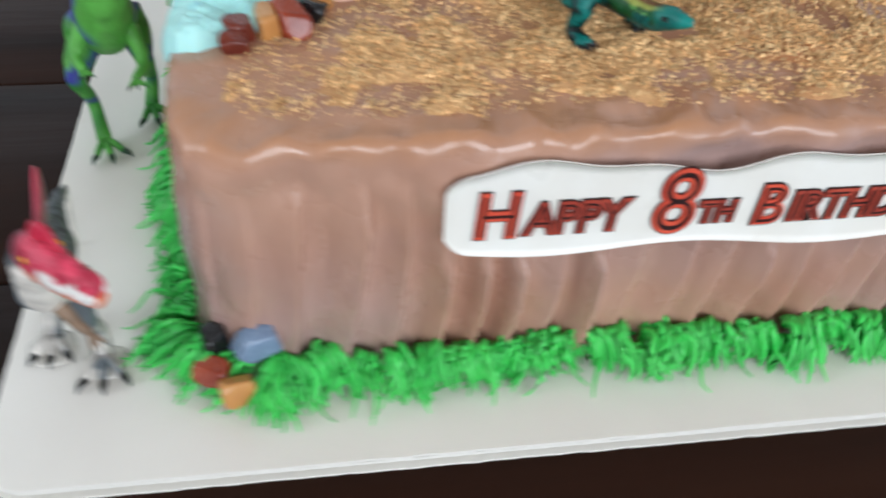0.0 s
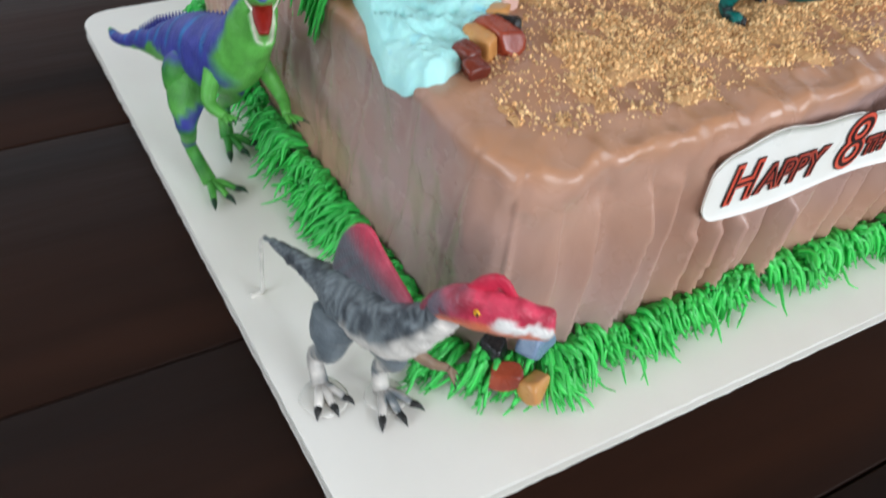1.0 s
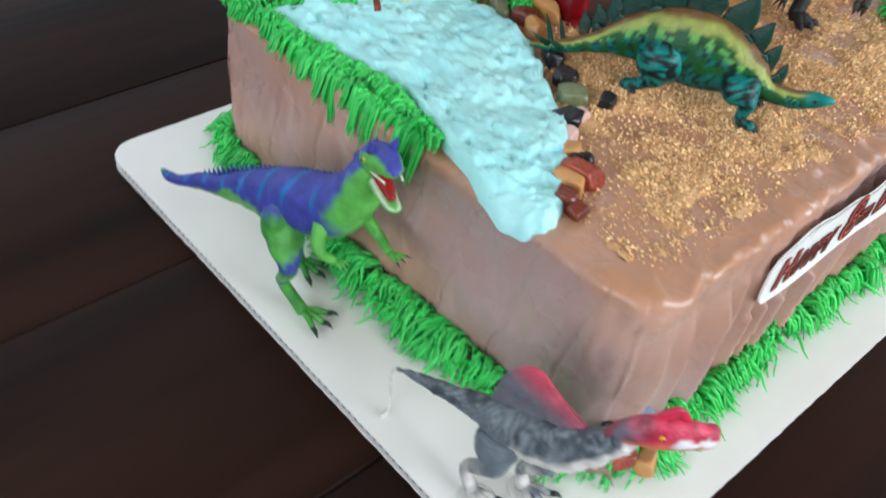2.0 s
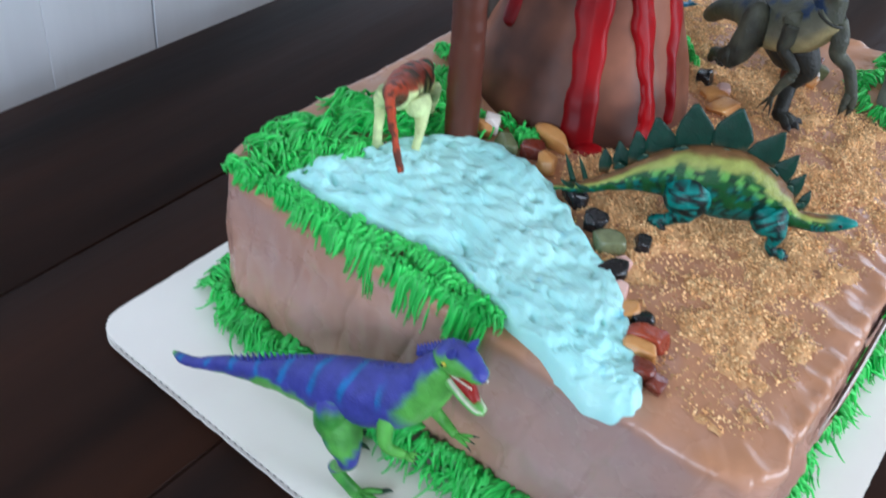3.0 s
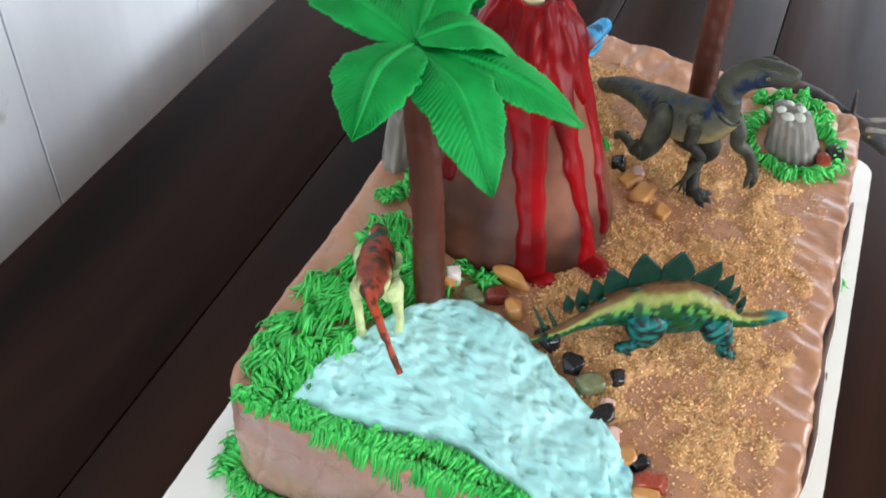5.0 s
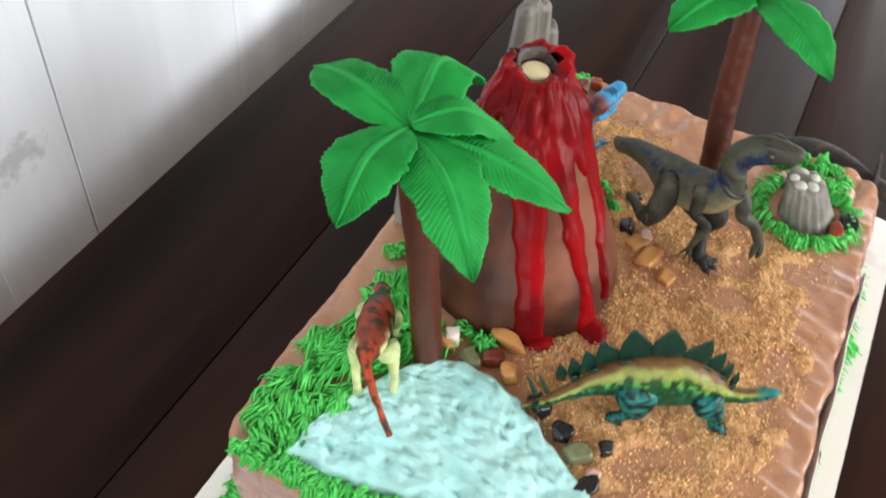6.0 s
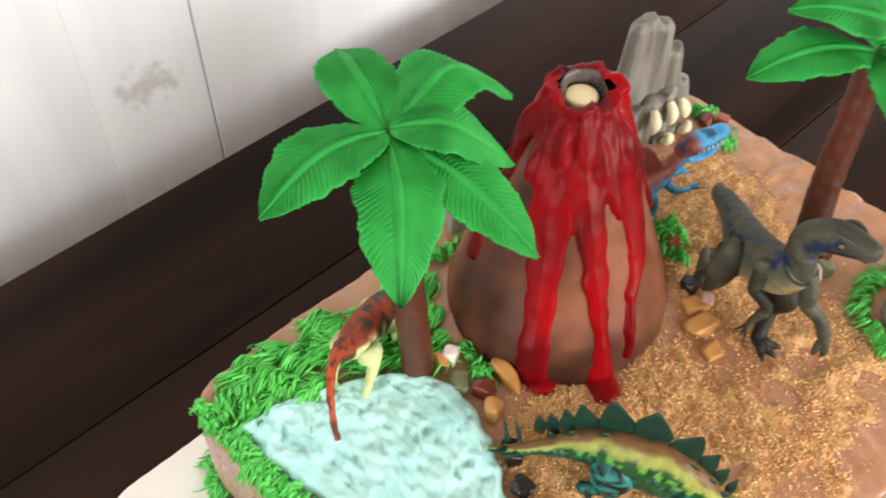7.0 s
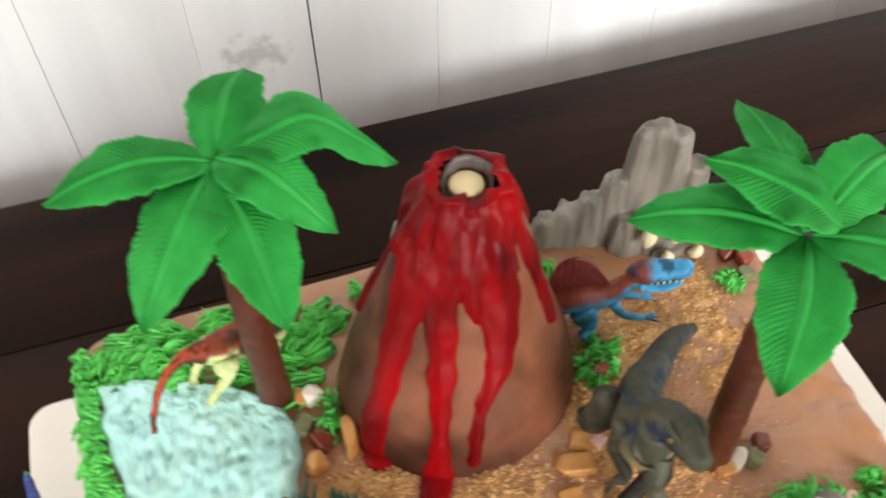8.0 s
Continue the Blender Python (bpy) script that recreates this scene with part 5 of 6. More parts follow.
T = Toy()
T.loft([(0.1015, 0.2855, 0.1225), (0.1030, 0.2890, 0.1280), (0.1080, 0.2970, 0.1370), (0.1160, 0.3065, 0.1425), (0.1270, 0.3150, 0.1410), (0.1400, 0.3200, 0.1330), (0.1550, 0.3260, 0.1280), (0.1680, 0.3305, 0.1240), (0.1760, 0.3338, 0.1220), (0.1815, 0.3365, 0.1212), (0.1860, 0.3385, 0.1212), (0.1900, 0.3400, 0.1205), (0.1925, 0.3408, 0.1198)],
       [(0.0012, 0.0012), (0.0018, 0.0018), (0.0021, 0.0021), (0.0024, 0.0025), (0.0042, 0.0044), (0.0086, 0.0088), (0.0104, 0.0108), (0.0104, 0.0105), (0.0085, 0.0085), (0.0058, 0.0060), (0.0055, 0.0056), (0.0040, 0.0036), (0.0012, 0.0012)], orange_paint, n=120, seg=26, wobble=0.0008)


def pale_leg(u, a, p):
    return mixc(PALE, DKG, smooth(0.2, 0.4, n3(p, 90)) * 0.4)


T.leg((0.1450, 0.3125, 0.132), (0.1440, 0.3070, 0.123), (0.1350, 0.3010, 0.118), (0.1300, 0.2995, 0.1095), (0.9, -0.3, 0), 0.0062, pale_leg, toe=0.004)
T.leg((0.1390, 0.3265, 0.132), (0.1370, 0.3285, 0.122), (0.1275, 0.3215, 0.117), (0.1230, 0.3180, 0.1095), (0.9, 0.2, 0), 0.0062, pale_leg, toe=0.004)
T.leg((0.1700, 0.3220, 0.122), (0.1720, 0.3200, 0.116), (0.1700, 0.3195, 0.110), (0.1700, 0.3190, 0.1065), (0.9, -0.3, 0), 0.0050, pale_leg, toe=0.004)
T.leg((0.1660, 0.3400, 0.122), (0.1680, 0.3420, 0.116), (0.1660, 0.3425, 0.110), (0.1660, 0.3425, 0.1065), (0.9, 0.3, 0), 0.0050, pale_leg, toe=0.004)
T.build("toy_orange_dinosaur", (0.14, 0.322, TOP), "pale green toy dinosaur with orange back wading in the icing pond", VINYL_DULL)

# jointed grey raptor
RG, RB, RT, RD = lin(76, 78, 64), lin(24, 46, 74), lin(146, 136, 96), lin(40, 41, 35)


def raptor_paint(u, a, p):
    h = math.sin(a)
    c = mixc(RG, lin(86, 88, 72), 0.5 + n3(p, 60))
    c = mixc(c, lin(112, 110, 92), smooth(0.15, -0.2, h) * smooth(0.42, 0.55, u) * 0.8)
    c = mixc(c, RT, smooth(-0.25, -0.65, h) * smooth(0.35, 0.5, u))
    c = mixc(c, lin(52, 54, 42), smooth(0.70, 0.90, h) * 0.7)
    band = smooth(0.26, 0.14, abs(h - 0.62 + 0.55 * n3(p, 120))) * smooth(-0.30, -0.12, n3(p, 210))
    return mixc(c, RB, band)


T = Toy()
T.loft([(0.4080, 0.2640, 0.1090), (0.3960, 0.2580, 0.1170), (0.3780, 0.2450, 0.1330), (0.3590, 0.2280, 0.1450), (0.3430, 0.2140, 0.1520), (0.3340, 0.2000, 0.1565), (0.3290, 0.1860, 0.1630), (0.3272, 0.1770, 0.1720), (0.3268, 0.1735, 0.1770)],
       [(0.0034, 0.0034), (0.0058, 0.0054), (0.0072, 0.0070), (0.0086, 0.0096), (0.0112, 0.0146), (0.0122, 0.0158), (0.0118, 0.0146), (0.0106, 0.0120), (0.0096, 0.0100)], raptor_paint, n=90, seg=26, wobble=0.0004)


def raptor_head(u, a, p):
    c = mixc(RG, lin(70, 70, 62), 0.5 + n3(p, 80))
    band = smooth(0.50, 0.36, abs(math.sin(a) + 0.10 + 0.55 * n3(p, 120))) * smooth(0.72, 0.62, u) * smooth(-0.26, -0.12, n3(p, 230))
    c = mixc(c, lin(58, 60, 46), smooth(0.55, 0.85, math.sin(a)) * 0.7)
    return mixc(c, RB, band)


T.begin("head")
T.loft([(0.3268, 0.1760, 0.1720), (0.3275, 0.1775, 0.1790), (0.3282, 0.1785, 0.1870), (0.3290, 0.1775, 0.1950), (0.3296, 0.1725, 0.2020), (0.3298, 0.1655, 0.2065), (0.3294, 0.1585, 0.2088), (0.3288, 0.1525, 0.2098), (0.3282, 0.1475, 0.2105), (0.3277, 0.1445, 0.2102)],
       [(0.0090, 0.0094), (0.0084, 0.0096), (0.0082, 0.0098), (0.0084, 0.0096), (0.0086, 0.0092), (0.0084, 0.0088), (0.0072, 0.0080), (0.0060, 0.0068), (0.0052, 0.0058), (0.0022, 0.0028)], raptor_head, n=70, seg=28, wobble=0.0004)
T.loft([(0.3296, 0.1660, 0.2010), (0.3290, 0.1560, 0.2048), (0.3280, 0.1465, 0.2078)], [(0.0086, 0.0009), (0.0066, 0.0008), (0.0036, 0.0007)], lin(30, 27, 26), n=14, seg=12)
for sx in (-1, 1):
    T.loft([(0.3297 + sx * 0.0058, 0.1680, 0.2128), (0.3296 + sx * 0.0072, 0.1625, 0.2140), (0.3292 + sx * 0.0056, 0.1560, 0.2138)], [0.0006, 0.0013, 0.0005], RG, n=12, seg=8)
    T.ball((0.3296 + sx * 0.0078, 0.1612, 0.2092), (0.0012, 0.0013, 0.0012), lin(170, 146, 62), n=8)
    T.ball((0.3296 + sx * 0.0087, 0.1610, 0.2094), (0.0005, 0.0006, 0.0008), (0.01, 0.01, 0.01), n=6)

T.begin("body")


def raptor_limb(u, a, p):
    return mixc(RG, RD, 0.5 + 1.2 * n3(p, 50) + 0.5 * smooth(0.13, 0.11, p[2]))


def raptor_cap(p):
    return mixc(RG, RD, 0.3 + n3(p, 70))


def raptor_far(u, a, p):
    return mixc(RD, lin(40, 40, 36), 0.5 + n3(p, 50))


SIDE = (-1, -0.45, 0.1)                      # the way its flank faces
T.begin("leg")
T.loft([(0.3256, 0.2116, 0.1674), (0.3254, 0.2105, 0.1601), (0.3245, 0.2098, 0.1484), (0.3222, 0.2121, 0.1356)], [(0.0030, 0.002), (0.0082, 0.0040), (0.0086, 0.0045), (0.0050, 0.0030)], (0.012, 0.012, 0.011), n=24, seg=20, up=SIDE)
T.loft([(0.3227, 0.2119, 0.1695), (0.3222, 0.2113, 0.1622), (0.3215, 0.2105, 0.1509), (0.3192, 0.2128, 0.1382), (0.3166, 0.2164, 0.1292)], [(0.0025, 0.0020), (0.0074, 0.0054), (0.0084, 0.0066), (0.0074, 0.0060), (0.0040, 0.0036)], raptor_limb, n=34, seg=22, up=SIDE, wobble=0.0003)
T.leg((0.3200, 0.2153, 0.1334), (0.3197, 0.2203, 0.1325), (0.3440, 0.2330, 0.1200), (0.3560, 0.2370, 0.1090), (0.3, -1, 0), 0.0078, raptor_limb, toe=0.007)
T.leg((0.3390, 0.1960, 0.1500), (0.3375, 0.1765, 0.1370), (0.3370, 0.1815, 0.1220), (0.3235, 0.1777, 0.1095), (-0.15, -1, 0), 0.0125, raptor_far, toe=0.010)
T.begin("arm")
T.fin([tuple(np.array((0.3195, 0.1898, 0.1677)) + np.array((0.41 * math.cos(q), -0.91 * math.cos(q), math.sin(q))) * 0.0062) for q in np.linspace(0, 2 * math.pi, 28)[:-1]], SIDE, 0.0036, raptor_cap, rows=5)
T.loft([(0.3194, 0.1896, 0.1660), (0.3187, 0.1894, 0.1574), (0.3180, 0.1894, 0.1509), (0.3198, 0.1844, 0.1459), (0.3214, 0.1793, 0.1393), (0.3191, 0.1826, 0.1318)], [0.0052, 0.0046, 0.0036, 0.0034, 0.0030, 0.0022], raptor_limb, n=36, seg=12)
T.arm((0.3208, 0.1799, 0.1365), (0.3190, 0.1830, 0.1290), (0.3182, 0.1845, 0.1225), 0.0036, raptor_limb, reach=(-0.25, 0.1, -1), length=0.008)
T.begin("arm")
T.loft([(0.3290, 0.1700, 0.1720), (0.3245, 0.1645, 0.1660), (0.3245, 0.1624, 0.1576), (0.3262, 0.1545, 0.1523), (0.3272, 0.1490, 0.1430), (0.3276, 0.1465, 0.1370)], [0.0054, 0.0050, 0.0044, 0.0036, 0.0034, 0.0032], raptor_limb, n=36, seg=12)
for dx, dy in ((-0.0022, 0.0016), (0.0, -0.0022), (0.0024, 0.0010)):
    T.loft([(0.3276 + dx * 0.6, 0.1468 + dy * 0.6, 0.1385), (0.3276 + dx, 0.1462 + dy, 0.1320), (0.3278 + dx, 0.1462 + dy, 0.1270)], [0.0024, 0.0022, 0.0014], raptor_limb, n=10, seg=8)
    T.loft([(0.3278 + dx, 0.1462 + dy, 0.1275), (0.3279 + dx, 0.1466 + dy, 0.1240)], [0.0013, 0.0002], (0.02, 0.02, 0.02), n=5, seg=6)
T.begin("collar")
t_ring = [(0.3268 + 0.0098 * math.cos(q), 0.1742 + 0.0085 * math.sin(q), 0.1755 + 0.0030 * math.sin(q)) for q in np.linspace(0, 2 * math.pi, 25)]
T.loft(t_ring, [0.0009] * 25, RD, n=60, seg=8)
T.build("toy_raptor", (0.335, 0.195, TOP), "jointed grey toy raptor with a blue stripe on the sand", VINYL_DULL)

# blue-faced red-backed sail toy before the cliff
SB, SR = lin(66, 164, 216), lin(126, 62, 50)


def blue_paint(u, a, p):
    h = math.sin(a) + 0.4 * n3(p, 100)
    return mixc(mixc(SB, lin(30, 100, 120), 0.5 + n3(p, 60)), SR, smooth(0.0, 0.4, h))


T = Toy()
T.loft([(0.3120, 0.3000, 0.1160), (0.3220, 0.2960, 0.1230), (0.3330, 0.2920, 0.1310), (0.3440, 0.2880, 0.1360), (0.3550, 0.2850, 0.1380), (0.3640, 0.2820, 0.1440), (0.3710, 0.2800, 0.1530)], [(0.001, 0.001), (0.004, 0.004), (0.0070, 0.0085), (0.0085, 0.0110), (0.0075, 0.0095), (0.0055, 0.0065), (0.0048, 0.0052)], blue_paint, n=60, seg=20, wobble=0.0006)


def blue_head(u, a, p):
    c = mixc(SR, SB, smooth(0.25, 0.4, u))
    return mixc(c, lin(24, 40, 66), smooth(0.15, 0.3, n3(p, 170)) * 0.8)


T.begin("head")
T.loft([(0.3680, 0.2815, 0.1540), (0.3740, 0.2790, 0.1585), (0.3820, 0.2755, 0.1610), (0.3900, 0.2725, 0.1625), (0.3970, 0.2700, 0.1640), (0.3985, 0.2695, 0.1640)], [(0.004, 0.004), (0.0074, 0.0068), (0.0070, 0.0060), (0.0062, 0.0048), (0.0052, 0.0040), (0.002, 0.0015)], blue_head, n=34, seg=18)
T.loft([(0.3740, 0.2790, 0.1500), (0.3810, 0.2760, 0.1490), (0.3890, 0.2728, 0.1505), (0.3960, 0.2700, 0.1530)], [(0.0056, 0.0030), (0.0060, 0.0028), (0.0054, 0.0024), (0.0022, 0.0012)], SB, n=18, seg=14)
T.loft([(0.3750, 0.2785, 0.1540), (0.3840, 0.2748, 0.1550), (0.3940, 0.2708, 0.1575)], [(0.0052, 0.0022), (0.0050, 0.0018), (0.0032, 0.0012)], lin(30, 26, 46), n=14, seg=12)
for k in range(6):                           # white teeth along both sides of the gape
    for sn in (-1, 1):
        w = (0.0058 - 0.0003 * k) * sn
        T.loft([(0.3790 + 0.0030 * k + w * 0.36, 0.2768 - 0.0012 * k + w * 0.93, 0.1572 + 0.0003 * k), (0.3790 + 0.0030 * k + w * 0.36, 0.2768 - 0.0012 * k + w * 0.93, 0.1545 + 0.0003 * k)], [0.0008, 0.0002], lin(238, 236, 228), n=3, seg=5)
sail = [(0.330, 0.2935, 0.137), (0.327, 0.2950, 0.150), (0.331, 0.2940, 0.164), (0.338, 0.2910, 0.171), (0.346, 0.2885, 0.168), (0.353, 0.2860, 0.158), (0.358, 0.2845, 0.146), (0.345, 0.2880, 0.138)]
T.begin("sail")
T.fin(spline(sail + sail[:1], 48)[:-1], (0.3, 1, 0), 0.0015, lambda p: mixc(lin(70, 30, 32), lin(110, 40, 38), 0.5 + 0.5 * math.sin(p[0] * 1800)), rows=8)
T.begin("body")


def blue_leg(u, a, p):
    return mixc(SB, lin(20, 90, 110), 0.5 + n3(p, 90))


T.leg((0.3420, 0.2810, 0.133), (0.3480, 0.2770, 0.122), (0.3440, 0.2780, 0.113), (0.3470, 0.2750, 0.1085), (1, -0.3, 0), 0.0062, blue_leg, toe=0.006)
T.leg((0.3440, 0.2950, 0.133), (0.3500, 0.2960, 0.122), (0.3460, 0.2970, 0.113), (0.3490, 0.2950, 0.1085), (1, -0.3, 0), 0.0062, blue_leg, toe=0.006)
T.arm((0.3600, 0.2790, 0.136), (0.3660, 0.2740, 0.128), (0.3780, 0.2710, 0.124), 0.0034, blue_leg, reach=(1, -0.3, 0.1), length=0.007)
T.arm((0.3620, 0.2880, 0.137), (0.3700, 0.2860, 0.130), (0.3800, 0.2830, 0.128), 0.0034, blue_leg, reach=(1, -0.3, 0.1), length=0.007)
T.build("toy_blue_sail_dinosaur", (0.347, 0.287, TOP), "small blue and red-brown toy dinosaur by a grey cliff")

# dark three-horned toy on the board at the cake's far side
TG, TH = lin(42, 41, 42), lin(158, 154, 146)


def trike_paint(u, a, p):
    return mixc(mixc(TG, lin(64, 60, 56), 0.5 + n3(p, 70)), lin(120, 96, 64), smooth(0.3, 0.45, n3(p, 110)) * 0.4)


T = Toy()
T.loft([(0.545, 0.190, 0.040), (0.540, 0.172, 0.052), (0.534, 0.152, 0.064), (0.529, 0.130, 0.070), (0.524, 0.108, 0.070), (0.520, 0.092, 0.071), (0.517, 0.080, 0.073)], [(0.002, 0.002), (0.006, 0.007), (0.012, 0.015), (0.0145, 0.0185), (0.0135, 0.0175), (0.010, 0.012), (0.008, 0.009)], trike_paint, n=60, seg=22, wobble=0.0008)
T.begin("head")
T.loft([(0.518, 0.084, 0.074), (0.515, 0.072, 0.072), (0.512, 0.060, 0.067), (0.510, 0.051, 0.061), (0.5095, 0.049, 0.058)], [(0.008, 0.008), (0.0085, 0.0085), (0.0065, 0.0070), (0.0038, 0.0045), (0.001, 0.001)], trike_paint, n=28, seg=18, wobble=0.0006)
fr = [(0.519 + 0.019 * math.cos(q), 0.086 + 0.004 * math.sin(q), 0.083 + 0.019 * math.sin(q) * (1 + 0.06 * math.cos(9 * q))) for q in np.linspace(0, 2 * math.pi, 46)[:-1]]
T.begin("frill")
T.fin(fr, (0.1, -1, 0.35), 0.0022, lambda p: mixc(TG, lin(110, 70, 46), smooth(0.2, 0.4, n3(p, 100))), rows=6)
for sx in (-1, 1):
    T.begin("horn")
    T.loft([(0.515 + sx * 0.006, 0.073, 0.078), (0.515 + sx * 0.008, 0.060, 0.083), (0.515 + sx * 0.009, 0.045, 0.085)], [0.0024, 0.0018, 0.0002], TH, n=12, seg=9)
    T.ball((0.514 + sx * 0.0075, 0.069, 0.0735), (0.0011, 0.0011, 0.0011), lin(150, 150, 70), n=6)
    T.leg((0.524 + sx * 0.008, 0.102, 0.062), (0.524 + sx * 0.012, 0.098, 0.040), (0.523 + sx * 0.012, 0.102, 0.022), (0.523 + sx * 0.012, 0.100, 0.0105), (0, -1, 0), 0.0085, trike_paint, toe=0.005)
    T.leg((0.534 + sx * 0.008, 0.146, 0.060), (0.534 + sx * 0.012, 0.140, 0.040), (0.534 + sx * 0.012, 0.150, 0.022), (0.534 + sx * 0.012, 0.148, 0.0105), (0, -1, 0), 0.0090, trike_paint, toe=0.005)
T.begin("horn")
T.loft([(0.511, 0.055, 0.071), (0.5105, 0.051, 0.076)], [0.0018, 0.0003], TH, n=5, seg=7)
T.V = [(x - 0.002, y - 0.008, BZ + (z - BZ) * 0.9) for x, y, z in T.V]
T.build("toy_three_horned_dinosaur", (0.527, 0.12, BZ), "dark grey three-horned toy dinosaur standing on the white board", VINYL_DULL)


# ---- candy rocks ----
def candy_rock(colour, x, y, z, size, turn, seed, label, group, slope=(0, 0)):
    rnd = random.Random(seed)
    hard = 16 if colour in ("tan", "green", "brown") else 40     # how crisp its edges are
    planes = []
    for ax in ((1, 0, 0), (-1, 0, 0), (0, 1, 0), (0, -1, 0), (0, 0, 1), (0, 0, -1)):
        d = (Vector(ax) + Vector((rnd.uniform(-0.33, 0.33), rnd.uniform(-0.33, 0.33), rnd.uniform(-0.33, 0.33)))).normalized()
        planes.append((d, rnd.uniform(0.70, 0.86)))
    for _ in range(3):
        d = Vector((rnd.gauss(0, 1), rnd.gauss(0, 1), rnd.gauss(0, 1))).normalized()
        planes.append((d, rnd.uniform(0.72, 1.0)))
    bm = bmesh.new()
    bmesh.ops.create_icosphere(bm, subdivisions=4, radius=1.0)
    m = Matrix.Rotation(turn, 3, "Z")
    for v in bm.verts:
        d = v.co.normalized()
        r = 1.0
        acc = 0.0
        for nrm, dist in planes:
            c = d.dot(nrm)
            if c > 0.05:
                acc += (c / dist) ** hard
        r = min(1.18, acc ** (-1 / hard)) if acc > 0 else 1.15
        v.co = m @ Vector((d.x * r * size[0], d.y * r * size[1], d.z * r * size[2]))
    ob = obj("candy_rock", bm, STONES[colour])
    ob.location = (x, y, z + size[2] * 0.72)
    ob.rotation_euler = (slope[0], slope[1], 0)
    return tagged(ob, label, "candy rock", group)


POOL = "candy rocks edging the pond"
for k, (c, x, y, sx, sy, sz, tr, words) in enumerate((
        ("black", 0.1685, 0.2245, 0.0085, 0.0055, 0.0060, 0.9, "glossy black candy rock beside the blue icing pond"),
        ("black", 0.1580, 0.2065, 0.0070, 0.0062, 0.0058, 0.3, "glossy black candy rock beside the blue icing pond"),
        ("green", 0.1500, 0.1940, 0.0062, 0.0085, 0.0055, 0.6, "olive green speckled candy rock beside the pond"),
        ("black", 0.1605, 0.1810, 0.0054, 0.0054, 0.0052, 0.5, "small black cubic candy rock on the sand"),
        ("pink", 0.1420, 0.1815, 0.0048, 0.0048, 0.0045, 0.2, "pale pink candy rock beside the pond"),
        ("black", 0.1335, 0.1830, 0.0100, 0.0058, 0.0055, 2.4, "long glossy black candy rock beside the pond"),
        ("pink", 0.1245, 0.1735, 0.0055, 0.0048, 0.0045, 0.2, "pale pink candy rock beside the pond"),
        ("tan", 0.1160, 0.1650, 0.0062, 0.0058, 0.0055, 0.7, "tan candy rock beside the blue icing pond"),
        ("black", 0.1150, 0.1570, 0.0050, 0.0055, 0.0050, 0.9, "glossy black candy rock beside the blue icing pond"),
        ("rust", 0.1065, 0.1495, 0.0058, 0.0100, 0.0062, 0.5, "large rust-red candy rock beside the pond"),
        ("tan", 0.0985, 0.1485, 0.0052, 0.0082, 0.0058, 0.2, "tan candy rock beside the blue icing pond"),
        ("brown", 0.0895, 0.1430, 0.0062, 0.0060, 0.0058, 0.4, "dark red-brown candy rock beside the pond"),
        ("brown", 0.0880, 0.1350, 0.0052, 0.0046, 0.0046, 0.1, "small round brown candy rock at the pond's end"))):
    candy_rock(c, x, y, top_height(x, y) - 0.0008, (sx, sy, sz), tr, 100 + k, words, POOL)
MID = "candy rocks at the foot of the volcano"
for k, (c, x, y, sx, sy, sz, tr, words) in enumerate((
        ("tan", 0.1800, 0.2905, 0.0042, 0.0068, 0.0055, 0.3, "tan candy rock at the palm tree's foot"),
        ("white", 0.1860, 0.2895, 0.0062, 0.0056, 0.0072, 0.4, "square white candy rock in piped grass"),
        ("green", 0.1770, 0.2740, 0.0070, 0.0060, 0.0055, 0.9, "olive green speckled candy rock beside the pond"),
        ("brown", 0.1850, 0.2620, 0.0058, 0.0080, 0.0055, 0.5, "dark red-brown candy rock beside the pond"),
        ("tan", 0.2000, 0.2580, 0.0050, 0.0120, 0.0060, -0.05, "long tan candy rock leaning on the volcano"),
        ("tan", 0.1795, 0.2490, 0.0066, 0.0060, 0.0058, 0.2, "tan candy rock beside the blue icing pond"))):
    candy_rock(c, x, y, top_height(x, y) - 0.0005, (sx, sy, sz), tr, 200 + k, words, MID)
EAST = "candy rocks behind the volcano"
